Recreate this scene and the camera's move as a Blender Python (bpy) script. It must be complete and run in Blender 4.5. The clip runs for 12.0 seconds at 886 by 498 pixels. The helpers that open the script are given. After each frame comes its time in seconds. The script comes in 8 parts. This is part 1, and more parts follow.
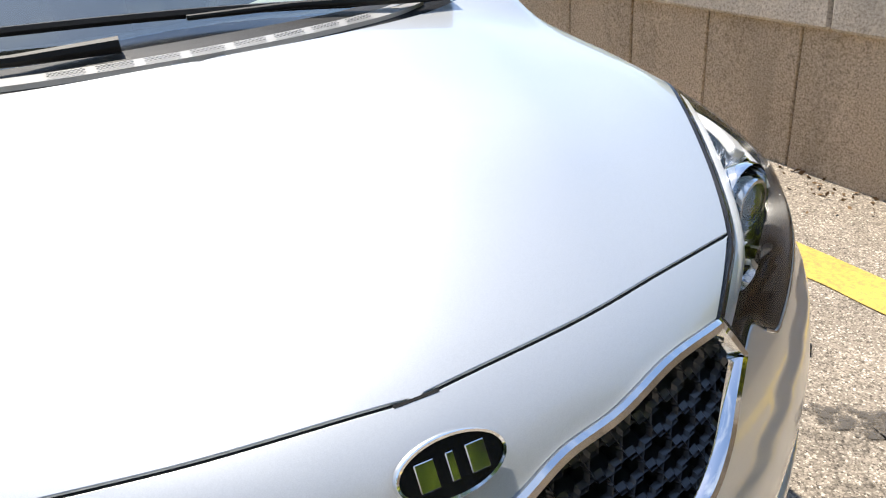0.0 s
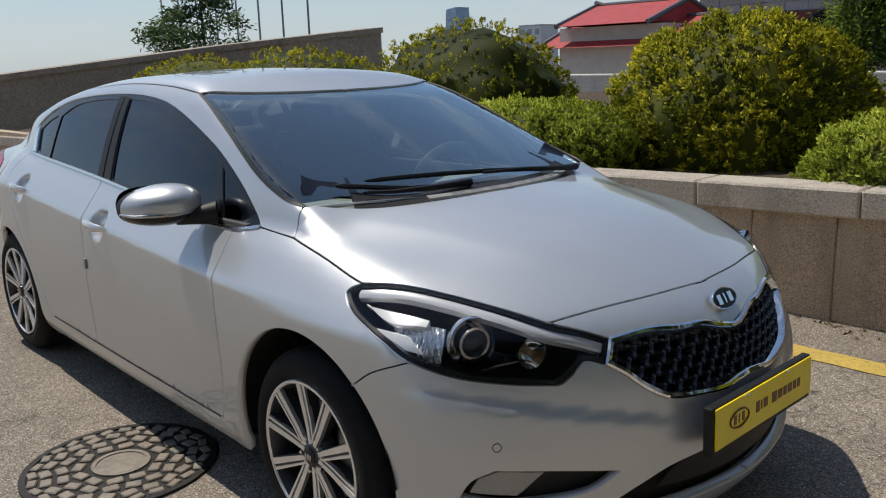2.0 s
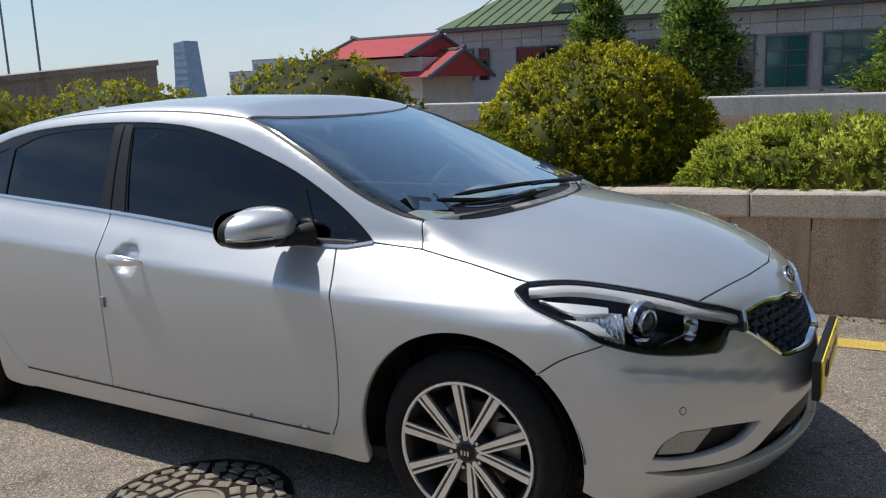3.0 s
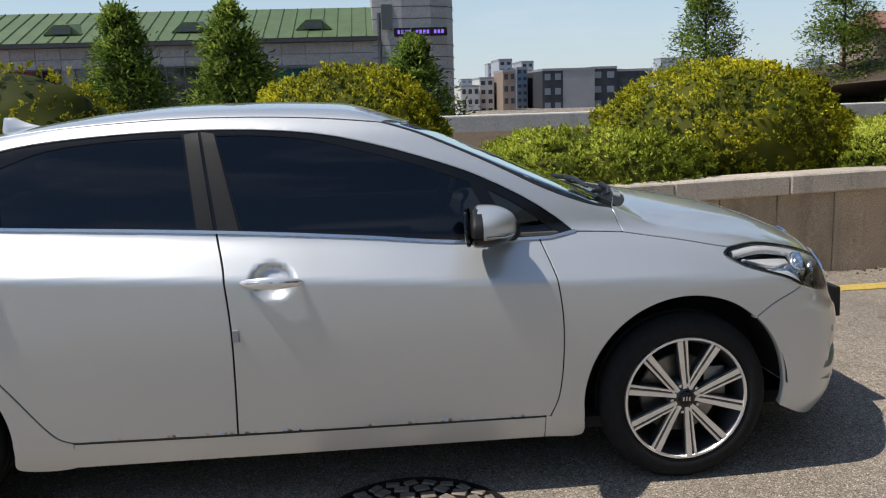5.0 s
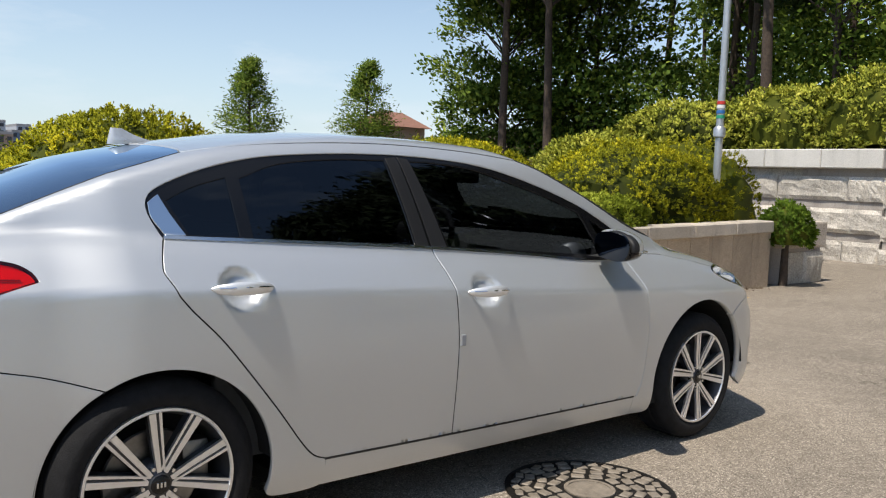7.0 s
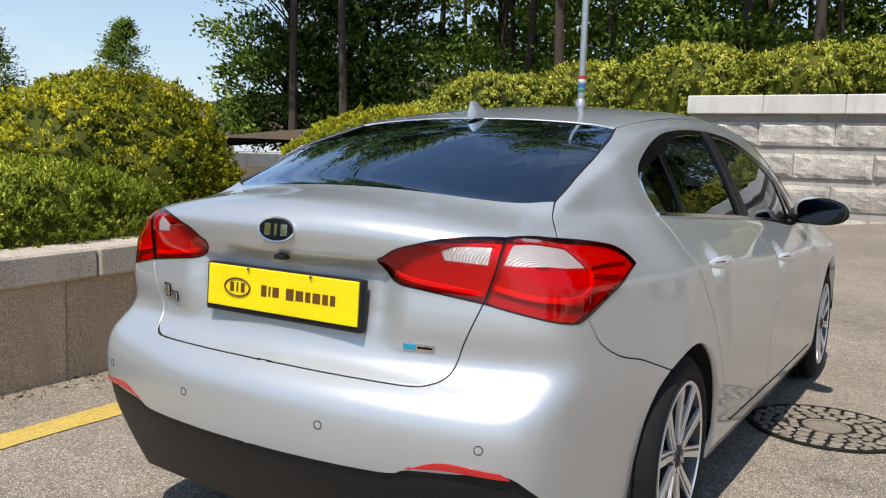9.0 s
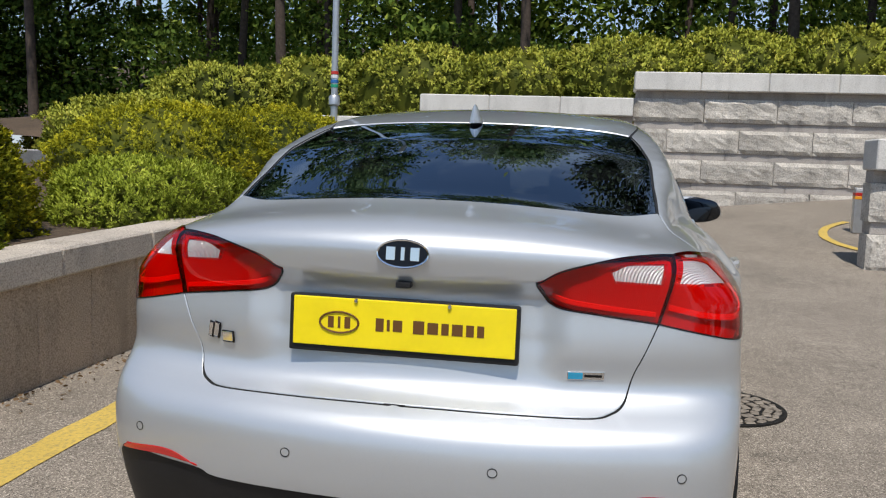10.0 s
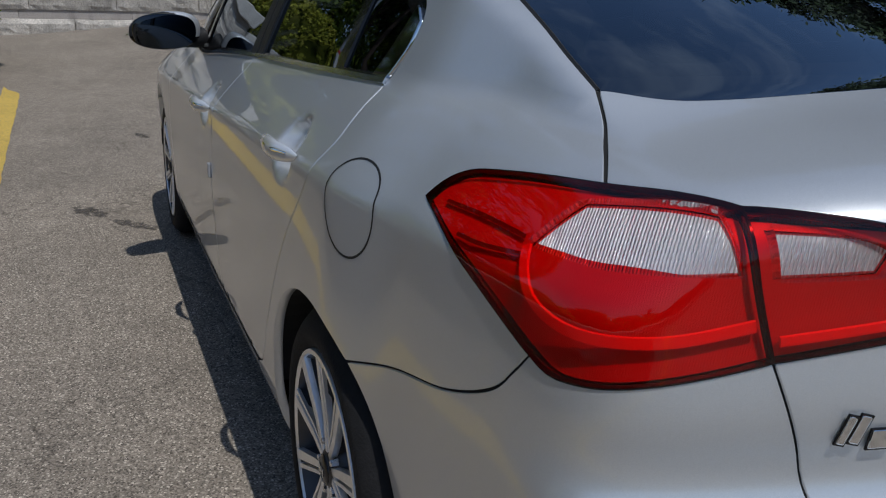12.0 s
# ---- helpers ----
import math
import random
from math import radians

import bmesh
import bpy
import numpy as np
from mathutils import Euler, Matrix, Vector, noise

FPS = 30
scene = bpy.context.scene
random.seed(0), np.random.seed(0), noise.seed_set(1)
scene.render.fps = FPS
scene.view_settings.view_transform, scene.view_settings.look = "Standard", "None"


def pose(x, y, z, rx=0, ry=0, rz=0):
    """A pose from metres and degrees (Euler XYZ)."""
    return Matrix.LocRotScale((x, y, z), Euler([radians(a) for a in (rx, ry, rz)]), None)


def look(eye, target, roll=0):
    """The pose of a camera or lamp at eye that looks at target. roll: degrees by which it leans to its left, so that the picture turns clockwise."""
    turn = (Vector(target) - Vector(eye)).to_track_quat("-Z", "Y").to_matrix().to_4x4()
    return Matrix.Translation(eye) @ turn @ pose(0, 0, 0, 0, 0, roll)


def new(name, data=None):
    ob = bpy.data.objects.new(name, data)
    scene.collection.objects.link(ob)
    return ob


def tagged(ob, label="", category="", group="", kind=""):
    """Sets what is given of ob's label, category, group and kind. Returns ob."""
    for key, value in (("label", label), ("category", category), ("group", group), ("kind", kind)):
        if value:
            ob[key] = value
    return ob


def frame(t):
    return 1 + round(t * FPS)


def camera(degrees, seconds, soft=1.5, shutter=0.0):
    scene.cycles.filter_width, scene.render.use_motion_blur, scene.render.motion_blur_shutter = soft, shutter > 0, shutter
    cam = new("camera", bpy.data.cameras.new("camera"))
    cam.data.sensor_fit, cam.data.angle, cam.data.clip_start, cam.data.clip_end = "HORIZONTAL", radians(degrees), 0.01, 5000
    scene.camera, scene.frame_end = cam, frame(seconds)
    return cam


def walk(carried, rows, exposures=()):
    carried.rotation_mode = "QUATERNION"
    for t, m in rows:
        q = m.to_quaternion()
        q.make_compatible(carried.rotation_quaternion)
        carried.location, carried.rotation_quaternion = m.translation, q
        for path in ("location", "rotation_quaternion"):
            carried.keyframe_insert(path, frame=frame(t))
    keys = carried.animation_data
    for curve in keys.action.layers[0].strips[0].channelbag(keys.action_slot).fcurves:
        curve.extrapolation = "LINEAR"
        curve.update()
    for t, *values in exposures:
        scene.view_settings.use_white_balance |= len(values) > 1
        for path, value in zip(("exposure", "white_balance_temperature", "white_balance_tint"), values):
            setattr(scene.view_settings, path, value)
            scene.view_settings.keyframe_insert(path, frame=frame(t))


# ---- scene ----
cam = camera(55.5, 12.0, soft=1.15)
# seconds, eye, target, roll: a slow walk from the bonnet round the right side to the left rear corner
PATH = [
    (0, (2.713, -0.254, 1.31), (1.129, 0.530, 0.403), -4.4),
    (0.5, (3.124, -0.585, 1.4), (1.512, 0.367, 0.695), -5.6),
    (1, (3.483, -0.961, 1.439), (1.941, 0.158, 0.832), -5.9),
    (1.5, (3.485, -1.541, 1.432), (2.048, -0.253, 0.893), -2.5),
    (2, (3.275, -2.09, 1.423), (1.84, -0.762, 0.985), -1.7),
    (2.5, (2.968, -2.618, 1.418), (1.728, -1.093, 1.016), -1.5),
    (3, (2.497, -2.983, 1.422), (1.527, -1.27, 1.040), -2.1),
    (3.2, (2.273, -3.117, 1.424), (1.406, -1.354, 1.030), -2.1),
    (4.8, (0.444, -3.631, 1.405), (0.542, -1.667, 1.041), -1.8),
    (5, (0.185, -3.647, 1.408), (0.39, -1.689, 1.055), -1.7),
    (5.5, (-0.488, -3.679, 1.361), (0.032, -1.771, 1.068), -0.8),
    (6, (-1.086, -3.577, 1.349), (-0.312, -1.753, 1.082), -0.7),
    (6.5, (-1.706, -3.437, 1.294), (-0.632, -1.762, 1.097), 0.4),
    (7, (-2.276, -3.177, 1.237), (-0.997, -1.649, 1.072), 2.2),
    (7.5, (-2.835, -2.841, 1.24), (-1.498, -1.364, 1.071), 2.4),
    (7.7, (-3.03, -2.728, 1.241), (-1.677, -1.264, 1.079), 2.4),
    (9.3, (-3.916, -1.142, 1.174), (-2.113, -0.309, 0.948), 2.2),
    (9.5, (-3.975, -0.93, 1.194), (-2.107, -0.253, 0.972), 2.4),
    (10, (-4.016, -0.409, 1.189), (-2.06, -0.047, 0.982), 2.0),
    (10.5, (-3.912, 0.147, 1.214), (-1.94, 0.191, 0.886), 3.0),
    (11, (-3.645, 0.613, 1.228), (-1.701, 0.38, 0.819), 3.0),
    (11.5, (-3.181, 0.941, 1.25), (-1.327, 0.335, 0.807), 3.7),
    (12, (-2.703, 1.205, 1.207), (-0.952, 0.463, 0.591), 2.2),
]
EXPOSURE = [(0.0, 1.1, 6900, 10), (0.2, 0.6, 7100, 10), (0.5, 0.05, 7300, 10), (1.0, -0.2, 7500, 10), (1.5, -0.2, 7200, 10), (2.0, -0.15, 6800, 10), (2.5, -0.12, 6700, 10), (3.1, 0.05, 6600, 10), (5.0, 0.12, 6700, 10), (5.5, 0.12, 6700, 10), (6.5, 0.25, 6850, 10), (7.6, 0.46, 6950, 10), (9.4, 0.27, 6600, 10), (10.5, -0.12, 6500, 10), (11.4, -0.42, 6480, 10), (12.0, -0.5, 6050, 10)]
walk(cam, [(t, look(eye, target, roll)) for t, eye, target, roll in PATH], EXPOSURE)

# ---- daylight ----
SUN_WAY = Vector((0.5, 0.06, -1.0)).normalized()
world = bpy.data.worlds.new("sky")
scene.world = world
world.use_nodes = True
wn = world.node_tree
sky = wn.nodes.new("ShaderNodeTexSky")
sky.sky_type = "NISHITA"
sky.sun_disc = False
sky.sun_elevation = radians(63)
sky.sun_rotation = math.atan2(-SUN_WAY.x, -SUN_WAY.y)
sky.altitude = 50
sky.air_density = 1.0
sky.dust_density = 0.25
sky.ozone_density = 2.0
# thin streaky cloud over the blue
geo = wn.nodes.new("ShaderNodeTexCoord")
mapn = wn.nodes.new("ShaderNodeMapping")
mapn.inputs["Scale"].default_value = (1.0, 1.6, 4.5)
cl = wn.nodes.new("ShaderNodeTexNoise")
cl.inputs["Scale"].default_value = 1.9
cl.inputs["Detail"].default_value = 7
cl.inputs["Roughness"].default_value = 0.62
ramp = wn.nodes.new("ShaderNodeValToRGB")
ramp.color_ramp.elements[0].position = 0.50
ramp.color_ramp.elements[1].position = 0.80
ramp.color_ramp.elements[1].color = (0.75, 0.75, 0.75, 1)
mixc = wn.nodes.new("ShaderNodeMix")
mixc.data_type = "RGBA"
mixc.inputs["B"].default_value = (5.4, 6.0, 6.8, 1)
bgn = wn.nodes["Background"]
wn.links.new(geo.outputs["Generated"], mapn.inputs["Vector"])
wn.links.new(mapn.outputs["Vector"], cl.inputs["Vector"])
wn.links.new(cl.outputs["Fac"], ramp.inputs["Fac"])
# pale haze towards the horizon
sepz = wn.nodes.new("ShaderNodeSeparateXYZ")
hz = wn.nodes.new("ShaderNodeMapRange")
hz.inputs["From Min"].default_value, hz.inputs["From Max"].default_value = 0.0, 0.30
hz.inputs["To Min"].default_value, hz.inputs["To Max"].default_value = 0.75, 0.0
hazy = wn.nodes.new("ShaderNodeMix")
hazy.data_type = "RGBA"
hazy.inputs["B"].default_value = (3.7, 4.7, 5.9, 1)
wn.links.new(geo.outputs["Generated"], sepz.inputs["Vector"])
wn.links.new(sepz.outputs["Z"], hz.inputs["Value"])
wn.links.new(hz.outputs["Result"], hazy.inputs["Factor"])
wn.links.new(sky.outputs["Color"], hazy.inputs["A"])
wn.links.new(ramp.outputs["Color"], mixc.inputs["Factor"])
wn.links.new(hazy.outputs["Result"], mixc.inputs["A"])
wn.links.new(mixc.outputs["Result"], bgn.inputs["Color"])
bgn.inputs["Strength"].default_value = 0.12

sun_data = bpy.data.lights.new("sun", "SUN")
sun_data.energy = 3.9
sun_data.angle = radians(0.55)
sun_data.color = (1.0, 0.95, 0.87)
sun = new("sun", sun_data)
sun.matrix_world = look((0, 0, 30), Vector((0, 0, 30)) + SUN_WAY)

# ---- materials ----
def nodes_of(name):
    m = bpy.data.materials.new(name)
    m.use_nodes = True
    return m, m.node_tree, m.node_tree.nodes["Principled BSDF"]


def link(nt, a, b):
    nt.links.new(a, b)


def simple(name, color, rough=0.5, metal=0.0, coat=0.0, spec=0.5, vary=0.0, scale=8.0, bump=0.0, bump_scale=60.0):
    """A paint, plastic or metal, with its mottling and fine relief."""
    m, nt, p = nodes_of(name)
    p.inputs["Base Color"].default_value = (*color, 1)
    p.inputs["Roughness"].default_value = rough
    p.inputs["Metallic"].default_value = metal
    p.inputs["Coat Weight"].default_value = coat
    p.inputs["Coat Roughness"].default_value = 0.03
    p.inputs["Specular IOR Level"].default_value = spec
    tc = nt.nodes.new("ShaderNodeTexCoord")
    if vary:
        n = nt.nodes.new("ShaderNodeTexNoise")
        n.inputs["Scale"].default_value = scale
        n.inputs["Detail"].default_value = 6
        n.inputs["Roughness"].default_value = 0.65
        link(nt, tc.outputs["Object"], n.inputs["Vector"])
        r = nt.nodes.new("ShaderNodeMapRange")
        r.inputs["From Min"].default_value = 0.3
        r.inputs["From Max"].default_value = 0.7
        r.inputs["To Min"].default_value = 1 - vary
        r.inputs["To Max"].default_value = 1 + vary
        link(nt, n.outputs["Fac"], r.inputs["Value"])
        v = nt.nodes.new("ShaderNodeVectorMath")
        v.operation = "SCALE"
        v.inputs[0].default_value = color
        link(nt, r.outputs["Result"], v.inputs["Scale"])
        link(nt, v.outputs["Vector"], p.inputs["Base Color"])
    if bump:
        n2 = nt.nodes.new("ShaderNodeTexNoise")
        n2.inputs["Scale"].default_value = bump_scale
        n2.inputs["Detail"].default_value = 4
        link(nt, tc.outputs["Object"], n2.inputs["Vector"])
        b = nt.nodes.new("ShaderNodeBump")
        b.inputs["Strength"].default_value = bump
        b.inputs["Distance"].default_value = 0.01
        link(nt, n2.outputs["Fac"], b.inputs["Height"])
        link(nt, b.outputs["Normal"], p.inputs["Normal"])
    return m


def speckled(name, colors, scale, rough, big=(0.8, 1.15), big_scale=0.7, bump=0.35, bump_scale=90.0, island=0.0, detail=3.0, stain=0.0, lo=0.3, hi=0.7):
    """Grainy mineral surface: coloured grains, large uneven tone, relief and, per piece, a tone of its own."""
    m, nt, p = nodes_of(name)
    tc = nt.nodes.new("ShaderNodeTexCoord")
    gp = nt.nodes.new("ShaderNodeNewGeometry")
    n = nt.nodes.new("ShaderNodeTexNoise")
    n.inputs["Scale"].default_value = scale
    n.inputs["Detail"].default_value = detail
    n.inputs["Roughness"].default_value = 0.75
    link(nt, gp.outputs["Position"], n.inputs["Vector"])
    ramp = nt.nodes.new("ShaderNodeValToRGB")
    el = ramp.color_ramp.elements
    while len(el) < len(colors):
        el.new(0.5)
    for i, c in enumerate(colors):
        el[i].position = lo + (hi - lo) * i / (len(colors) - 1)
        el[i].color = (*c, 1)
    link(nt, n.outputs["Fac"], ramp.inputs["Fac"])
    n3 = nt.nodes.new("ShaderNodeTexNoise")
    n3.inputs["Scale"].default_value = big_scale
    n3.inputs["Detail"].default_value = 6
    n3.inputs["Roughness"].default_value = 0.6
    link(nt, gp.outputs["Position"], n3.inputs["Vector"])
    r = nt.nodes.new("ShaderNodeMapRange")
    r.inputs["From Min"].default_value = 0.3
    r.inputs["From Max"].default_value = 0.7
    r.inputs["To Min"].default_value, r.inputs["To Max"].default_value = big
    link(nt, n3.outputs["Fac"], r.inputs["Value"])
    scale_out = r.outputs["Result"]
    if island:
        oi = nt.nodes.new("ShaderNodeObjectInfo")
        mr = nt.nodes.new("ShaderNodeMapRange")
        mr.inputs["To Min"].default_value, mr.inputs["To Max"].default_value = 1 - island, 1 + island
        link(nt, oi.outputs["Random"], mr.inputs["Value"])
        mu = nt.nodes.new("ShaderNodeMath")
        mu.operation = "MULTIPLY"
        link(nt, mr.outputs["Result"], mu.inputs[0])
        link(nt, scale_out, mu.inputs[1])
        scale_out = mu.outputs["Value"]
    if stain:
        ns = nt.nodes.new("ShaderNodeTexNoise")
        ns.inputs["Scale"].default_value = 3.0
        ns.inputs["Detail"].default_value = 5
        mp = nt.nodes.new("ShaderNodeMapping")
        mp.inputs["Scale"].default_value = (1.6, 1.6, 0.25)
        link(nt, gp.outputs["Position"], mp.inputs["Vector"])
        link(nt, mp.outputs["Vector"], ns.inputs["Vector"])
        ms = nt.nodes.new("ShaderNodeMapRange")
        ms.inputs["From Min"].default_value, ms.inputs["From Max"].default_value = 0.52, 0.75
        ms.inputs["To Min"].default_value, ms.inputs["To Max"].default_value = 1.0, 1 - stain
        link(nt, ns.outputs["Fac"], ms.inputs["Value"])
        mu2 = nt.nodes.new("ShaderNodeMath")
        mu2.operation = "MULTIPLY"
        link(nt, ms.outputs["Result"], mu2.inputs[0])
        link(nt, scale_out, mu2.inputs[1])
        scale_out = mu2.outputs["Value"]
    v = nt.nodes.new("ShaderNodeVectorMath")
    v.operation = "SCALE"
    link(nt, ramp.outputs["Color"], v.inputs[0])
    link(nt, scale_out, v.inputs["Scale"])
    link(nt, v.outputs["Vector"], p.inputs["Base Color"])
    p.inputs["Roughness"].default_value = rough
    n2 = nt.nodes.new("ShaderNodeTexNoise")
    n2.inputs["Scale"].default_value = bump_scale
    n2.inputs["Detail"].default_value = 5
    n2.inputs["Roughness"].default_value = 0.7
    link(nt, gp.outputs["Position"], n2.inputs["Vector"])
    b = nt.nodes.new("ShaderNodeBump")
    b.inputs["Strength"].default_value = bump
    b.inputs["Distance"].default_value = 0.02
    link(nt, n2.outputs["Fac"], b.inputs["Height"])
    link(nt, b.outputs["Normal"], p.inputs["Normal"])
    return m


def leaf_mat(name, dark, light, tip, rough=0.65, trans=0.25):
    """Foliage: every leaf has a tone of its own, and light shines through a little."""
    m, nt, p = nodes_of(name)
    g = nt.nodes.new("ShaderNodeNewGeometry")
    ramp = nt.nodes.new("ShaderNodeValToRGB")
    el = ramp.color_ramp.elements
    el.new(0.55)
    for e, c, pos in zip(el, (dark, light, tip), (0.0, 0.6, 1.0)):
        e.color, e.position = (*c, 1), pos
    n = nt.nodes.new("ShaderNodeTexNoise")
    n.inputs["Scale"].default_value = 2.2
    n.inputs["Detail"].default_value = 3
    link(nt, g.outputs["Position"], n.inputs["Vector"])
    mx = nt.nodes.new("ShaderNodeMath")
    mx.operation = "MULTIPLY_ADD"
    mx.inputs[1].default_value = 0.55
    link(nt, g.outputs["Random Per Island"], mx.inputs[0])
    sc = nt.nodes.new("ShaderNodeMath")
    sc.operation = "MULTIPLY_ADD"
    sc.inputs[1].default_value = 1.3
    sc.inputs[2].default_value = -0.42
    link(nt, n.outputs["Fac"], sc.inputs[0])
    link(nt, sc.outputs["Value"], mx.inputs[2])
    link(nt, mx.outputs["Value"], ramp.inputs["Fac"])
    link(nt, ramp.outputs["Color"], p.inputs["Base Color"])
    p.inputs["Roughness"].default_value = rough
    p.inputs["Specular IOR Level"].default_value = 0.12
    tr = nt.nodes.new("ShaderNodeBsdfTranslucent")
    link(nt, ramp.outputs["Color"], tr.inputs["Color"])
    mixs = nt.nodes.new("ShaderNodeMixShader")
    mixs.inputs["Fac"].default_value = trans
    link(nt, p.outputs["BSDF"], mixs.inputs[1])
    link(nt, tr.outputs["BSDF"], mixs.inputs[2])
    link(nt, mixs.outputs["Shader"], nt.nodes["Material Output"].inputs["Surface"])
    return m


def glass_mat(name, tint, rough=0.0, shine=1.5, sheen=(1, 1, 1)):
    """Thin pane: clear reflection over tinted see-through."""
    m, nt, p = nodes_of(name)
    nt.nodes.remove(p)
    tr = nt.nodes.new("ShaderNodeBsdfTransparent")
    tr.inputs["Color"].default_value = (*tint, 1)
    gl = nt.nodes.new("ShaderNodeBsdfGlossy")
    gl.inputs["Roughness"].default_value = rough
    gl.inputs["Color"].default_value = (*sheen, 1)
    fr = nt.nodes.new("ShaderNodeFresnel")
    fr.inputs["IOR"].default_value = 1.55
    ml = nt.nodes.new("ShaderNodeMath")
    ml.operation = "MULTIPLY"
    ml.inputs[1].default_value = shine
    ml.use_clamp = True
    link(nt, fr.outputs["Fac"], ml.inputs[0])
    mixs = nt.nodes.new("ShaderNodeMixShader")
    link(nt, ml.outputs["Value"], mixs.inputs["Fac"])
    link(nt, tr.outputs["BSDF"], mixs.inputs[1])
    link(nt, gl.outputs["BSDF"], mixs.inputs[2])
    link(nt, mixs.outputs["Shader"], nt.nodes["Material Output"].inputs["Surface"])
    return m


def car_paint():
    """Silver metallic with fine flakes under a clear coat."""
    m, nt, p = nodes_of("silver_paint")
    g = nt.nodes.new("ShaderNodeNewGeometry")
    vo = nt.nodes.new("ShaderNodeTexVoronoi")
    vo.inputs["Scale"].default_value = 1600
    link(nt, g.outputs["Position"], vo.inputs["Vector"])
    r = nt.nodes.new("ShaderNodeValToRGB")
    r.color_ramp.elements[0].color = (0.53, 0.552, 0.571, 1)
    r.color_ramp.elements[1].color = (0.63, 0.652, 0.671, 1)
    link(nt, vo.outputs["Color"], r.inputs["Fac"])
    link(nt, r.outputs["Color"], p.inputs["Base Color"])
    p.inputs["Metallic"].default_value = 0.58
    p.inputs["Coat Weight"].default_value = 1.0
    p.inputs["Coat Roughness"].default_value = 0.02
    p.inputs["Coat IOR"].default_value = 1.5
    # dusty film on the coat
    n = nt.nodes.new("ShaderNodeTexNoise")
    n.inputs["Scale"].default_value = 5
    n.inputs["Detail"].default_value = 8
    link(nt, g.outputs["Position"], n.inputs["Vector"])
    mr = nt.nodes.new("ShaderNodeMapRange")
    mr.inputs["To Min"].default_value, mr.inputs["To Max"].default_value = 0.36, 0.43
    link(nt, n.outputs["Fac"], mr.inputs["Value"])
    link(nt, mr.outputs["Result"], p.inputs["Roughness"])
    return m


def asphalt():
    """Worn asphalt: pale and dark chippings in a brown binder, large uneven tone, old patches and hairline cracks."""
    m, nt, p = nodes_of("asphalt")
    g = nt.nodes.new("ShaderNodeNewGeometry")

    def noise(scale, detail, rough=0.6):
        n = nt.nodes.new("ShaderNodeTexNoise")
        n.inputs["Scale"].default_value, n.inputs["Detail"].default_value, n.inputs["Roughness"].default_value = scale, detail, rough
        link(nt, g.outputs["Position"], n.inputs["Vector"])
        return n.outputs["Fac"]

    def span(value, a, b, lo, hi):
        r = nt.nodes.new("ShaderNodeMapRange")
        for k, v in zip(("From Min", "From Max", "To Min", "To Max"), (a, b, lo, hi)):
            r.inputs[k].default_value = v
        link(nt, value, r.inputs["Value"])
        return r.outputs["Result"]

    def times(a, b):
        mu = nt.nodes.new("ShaderNodeMath")
        mu.operation = "MULTIPLY"
        link(nt, a, mu.inputs[0])
        link(nt, b, mu.inputs[1])
        return mu.outputs["Value"]

    # chippings: each cell of stone has a tone of its own
    vo = nt.nodes.new("ShaderNodeTexVoronoi")
    vo.inputs["Scale"].default_value = 210
    link(nt, g.outputs["Position"], vo.inputs["Vector"])
    sep = nt.nodes.new("ShaderNodeSeparateColor")
    link(nt, vo.outputs["Color"], sep.inputs["Color"])
    ramp = nt.nodes.new("ShaderNodeValToRGB")
    el = ramp.color_ramp.elements
    while len(el) < 5:
        el.new(0.5)
    for e, pos, c in zip(el, (0.0, 0.22, 0.60, 0.88, 1.0), ((0.09, 0.075, 0.060), (0.205, 0.175, 0.142), (0.292, 0.250, 0.203), (0.365, 0.315, 0.258), (0.68, 0.60, 0.50))):
        e.position, e.color = pos, (*c, 1)
    link(nt, sep.outputs["Red"], ramp.inputs["Fac"])
    edge = span(vo.outputs["Distance"], 0.25, 0.75, 1.08, 0.80)
    tone = times(span(noise(0.55, 7, 0.62), 0.3, 0.7, 0.74, 1.14), span(noise(7.0, 5, 0.7), 0.3, 0.7, 0.86, 1.12))
    tone = times(times(tone, edge), span(noise(38, 3, 0.7), 0.3, 0.7, 0.84, 1.14))
    # hairline cracks along the borders of large warped cells
    wn_ = nt.nodes.new("ShaderNodeTexNoise")
    wn_.inputs["Scale"].default_value, wn_.inputs["Detail"].default_value = 1.6, 6
    link(nt, g.outputs["Position"], wn_.inputs["Vector"])
    ad = nt.nodes.new("ShaderNodeVectorMath")
    ad.operation = "ADD"
    link(nt, g.outputs["Position"], ad.inputs[0])
    link(nt, wn_.outputs["Color"], ad.inputs[1])
    cr = nt.nodes.new("ShaderNodeTexVoronoi")
    cr.feature = "DISTANCE_TO_EDGE"
    cr.inputs["Scale"].default_value = 0.45
    link(nt, ad.outputs["Vector"], cr.inputs["Vector"])
    tone = times(tone, span(cr.outputs["Distance"], 0.0, 0.0032, 0.55, 1.0))
    v = nt.nodes.new("ShaderNodeVectorMath")
    v.operation = "SCALE"
    link(nt, ramp.outputs["Color"], v.inputs[0])
    link(nt, tone, v.inputs["Scale"])
    link(nt, v.outputs["Vector"], p.inputs["Base Color"])
    p.inputs["Roughness"].default_value = 0.9
    p.inputs["Specular IOR Level"].default_value = 0.3
    b = nt.nodes.new("ShaderNodeBump")
    b.inputs["Strength"].default_value, b.inputs["Distance"].default_value = 0.3, 0.003
    link(nt, vo.outputs["Distance"], b.inputs["Height"])
    b.invert = True
    link(nt, b.outputs["Normal"], p.inputs["Normal"])
    return m


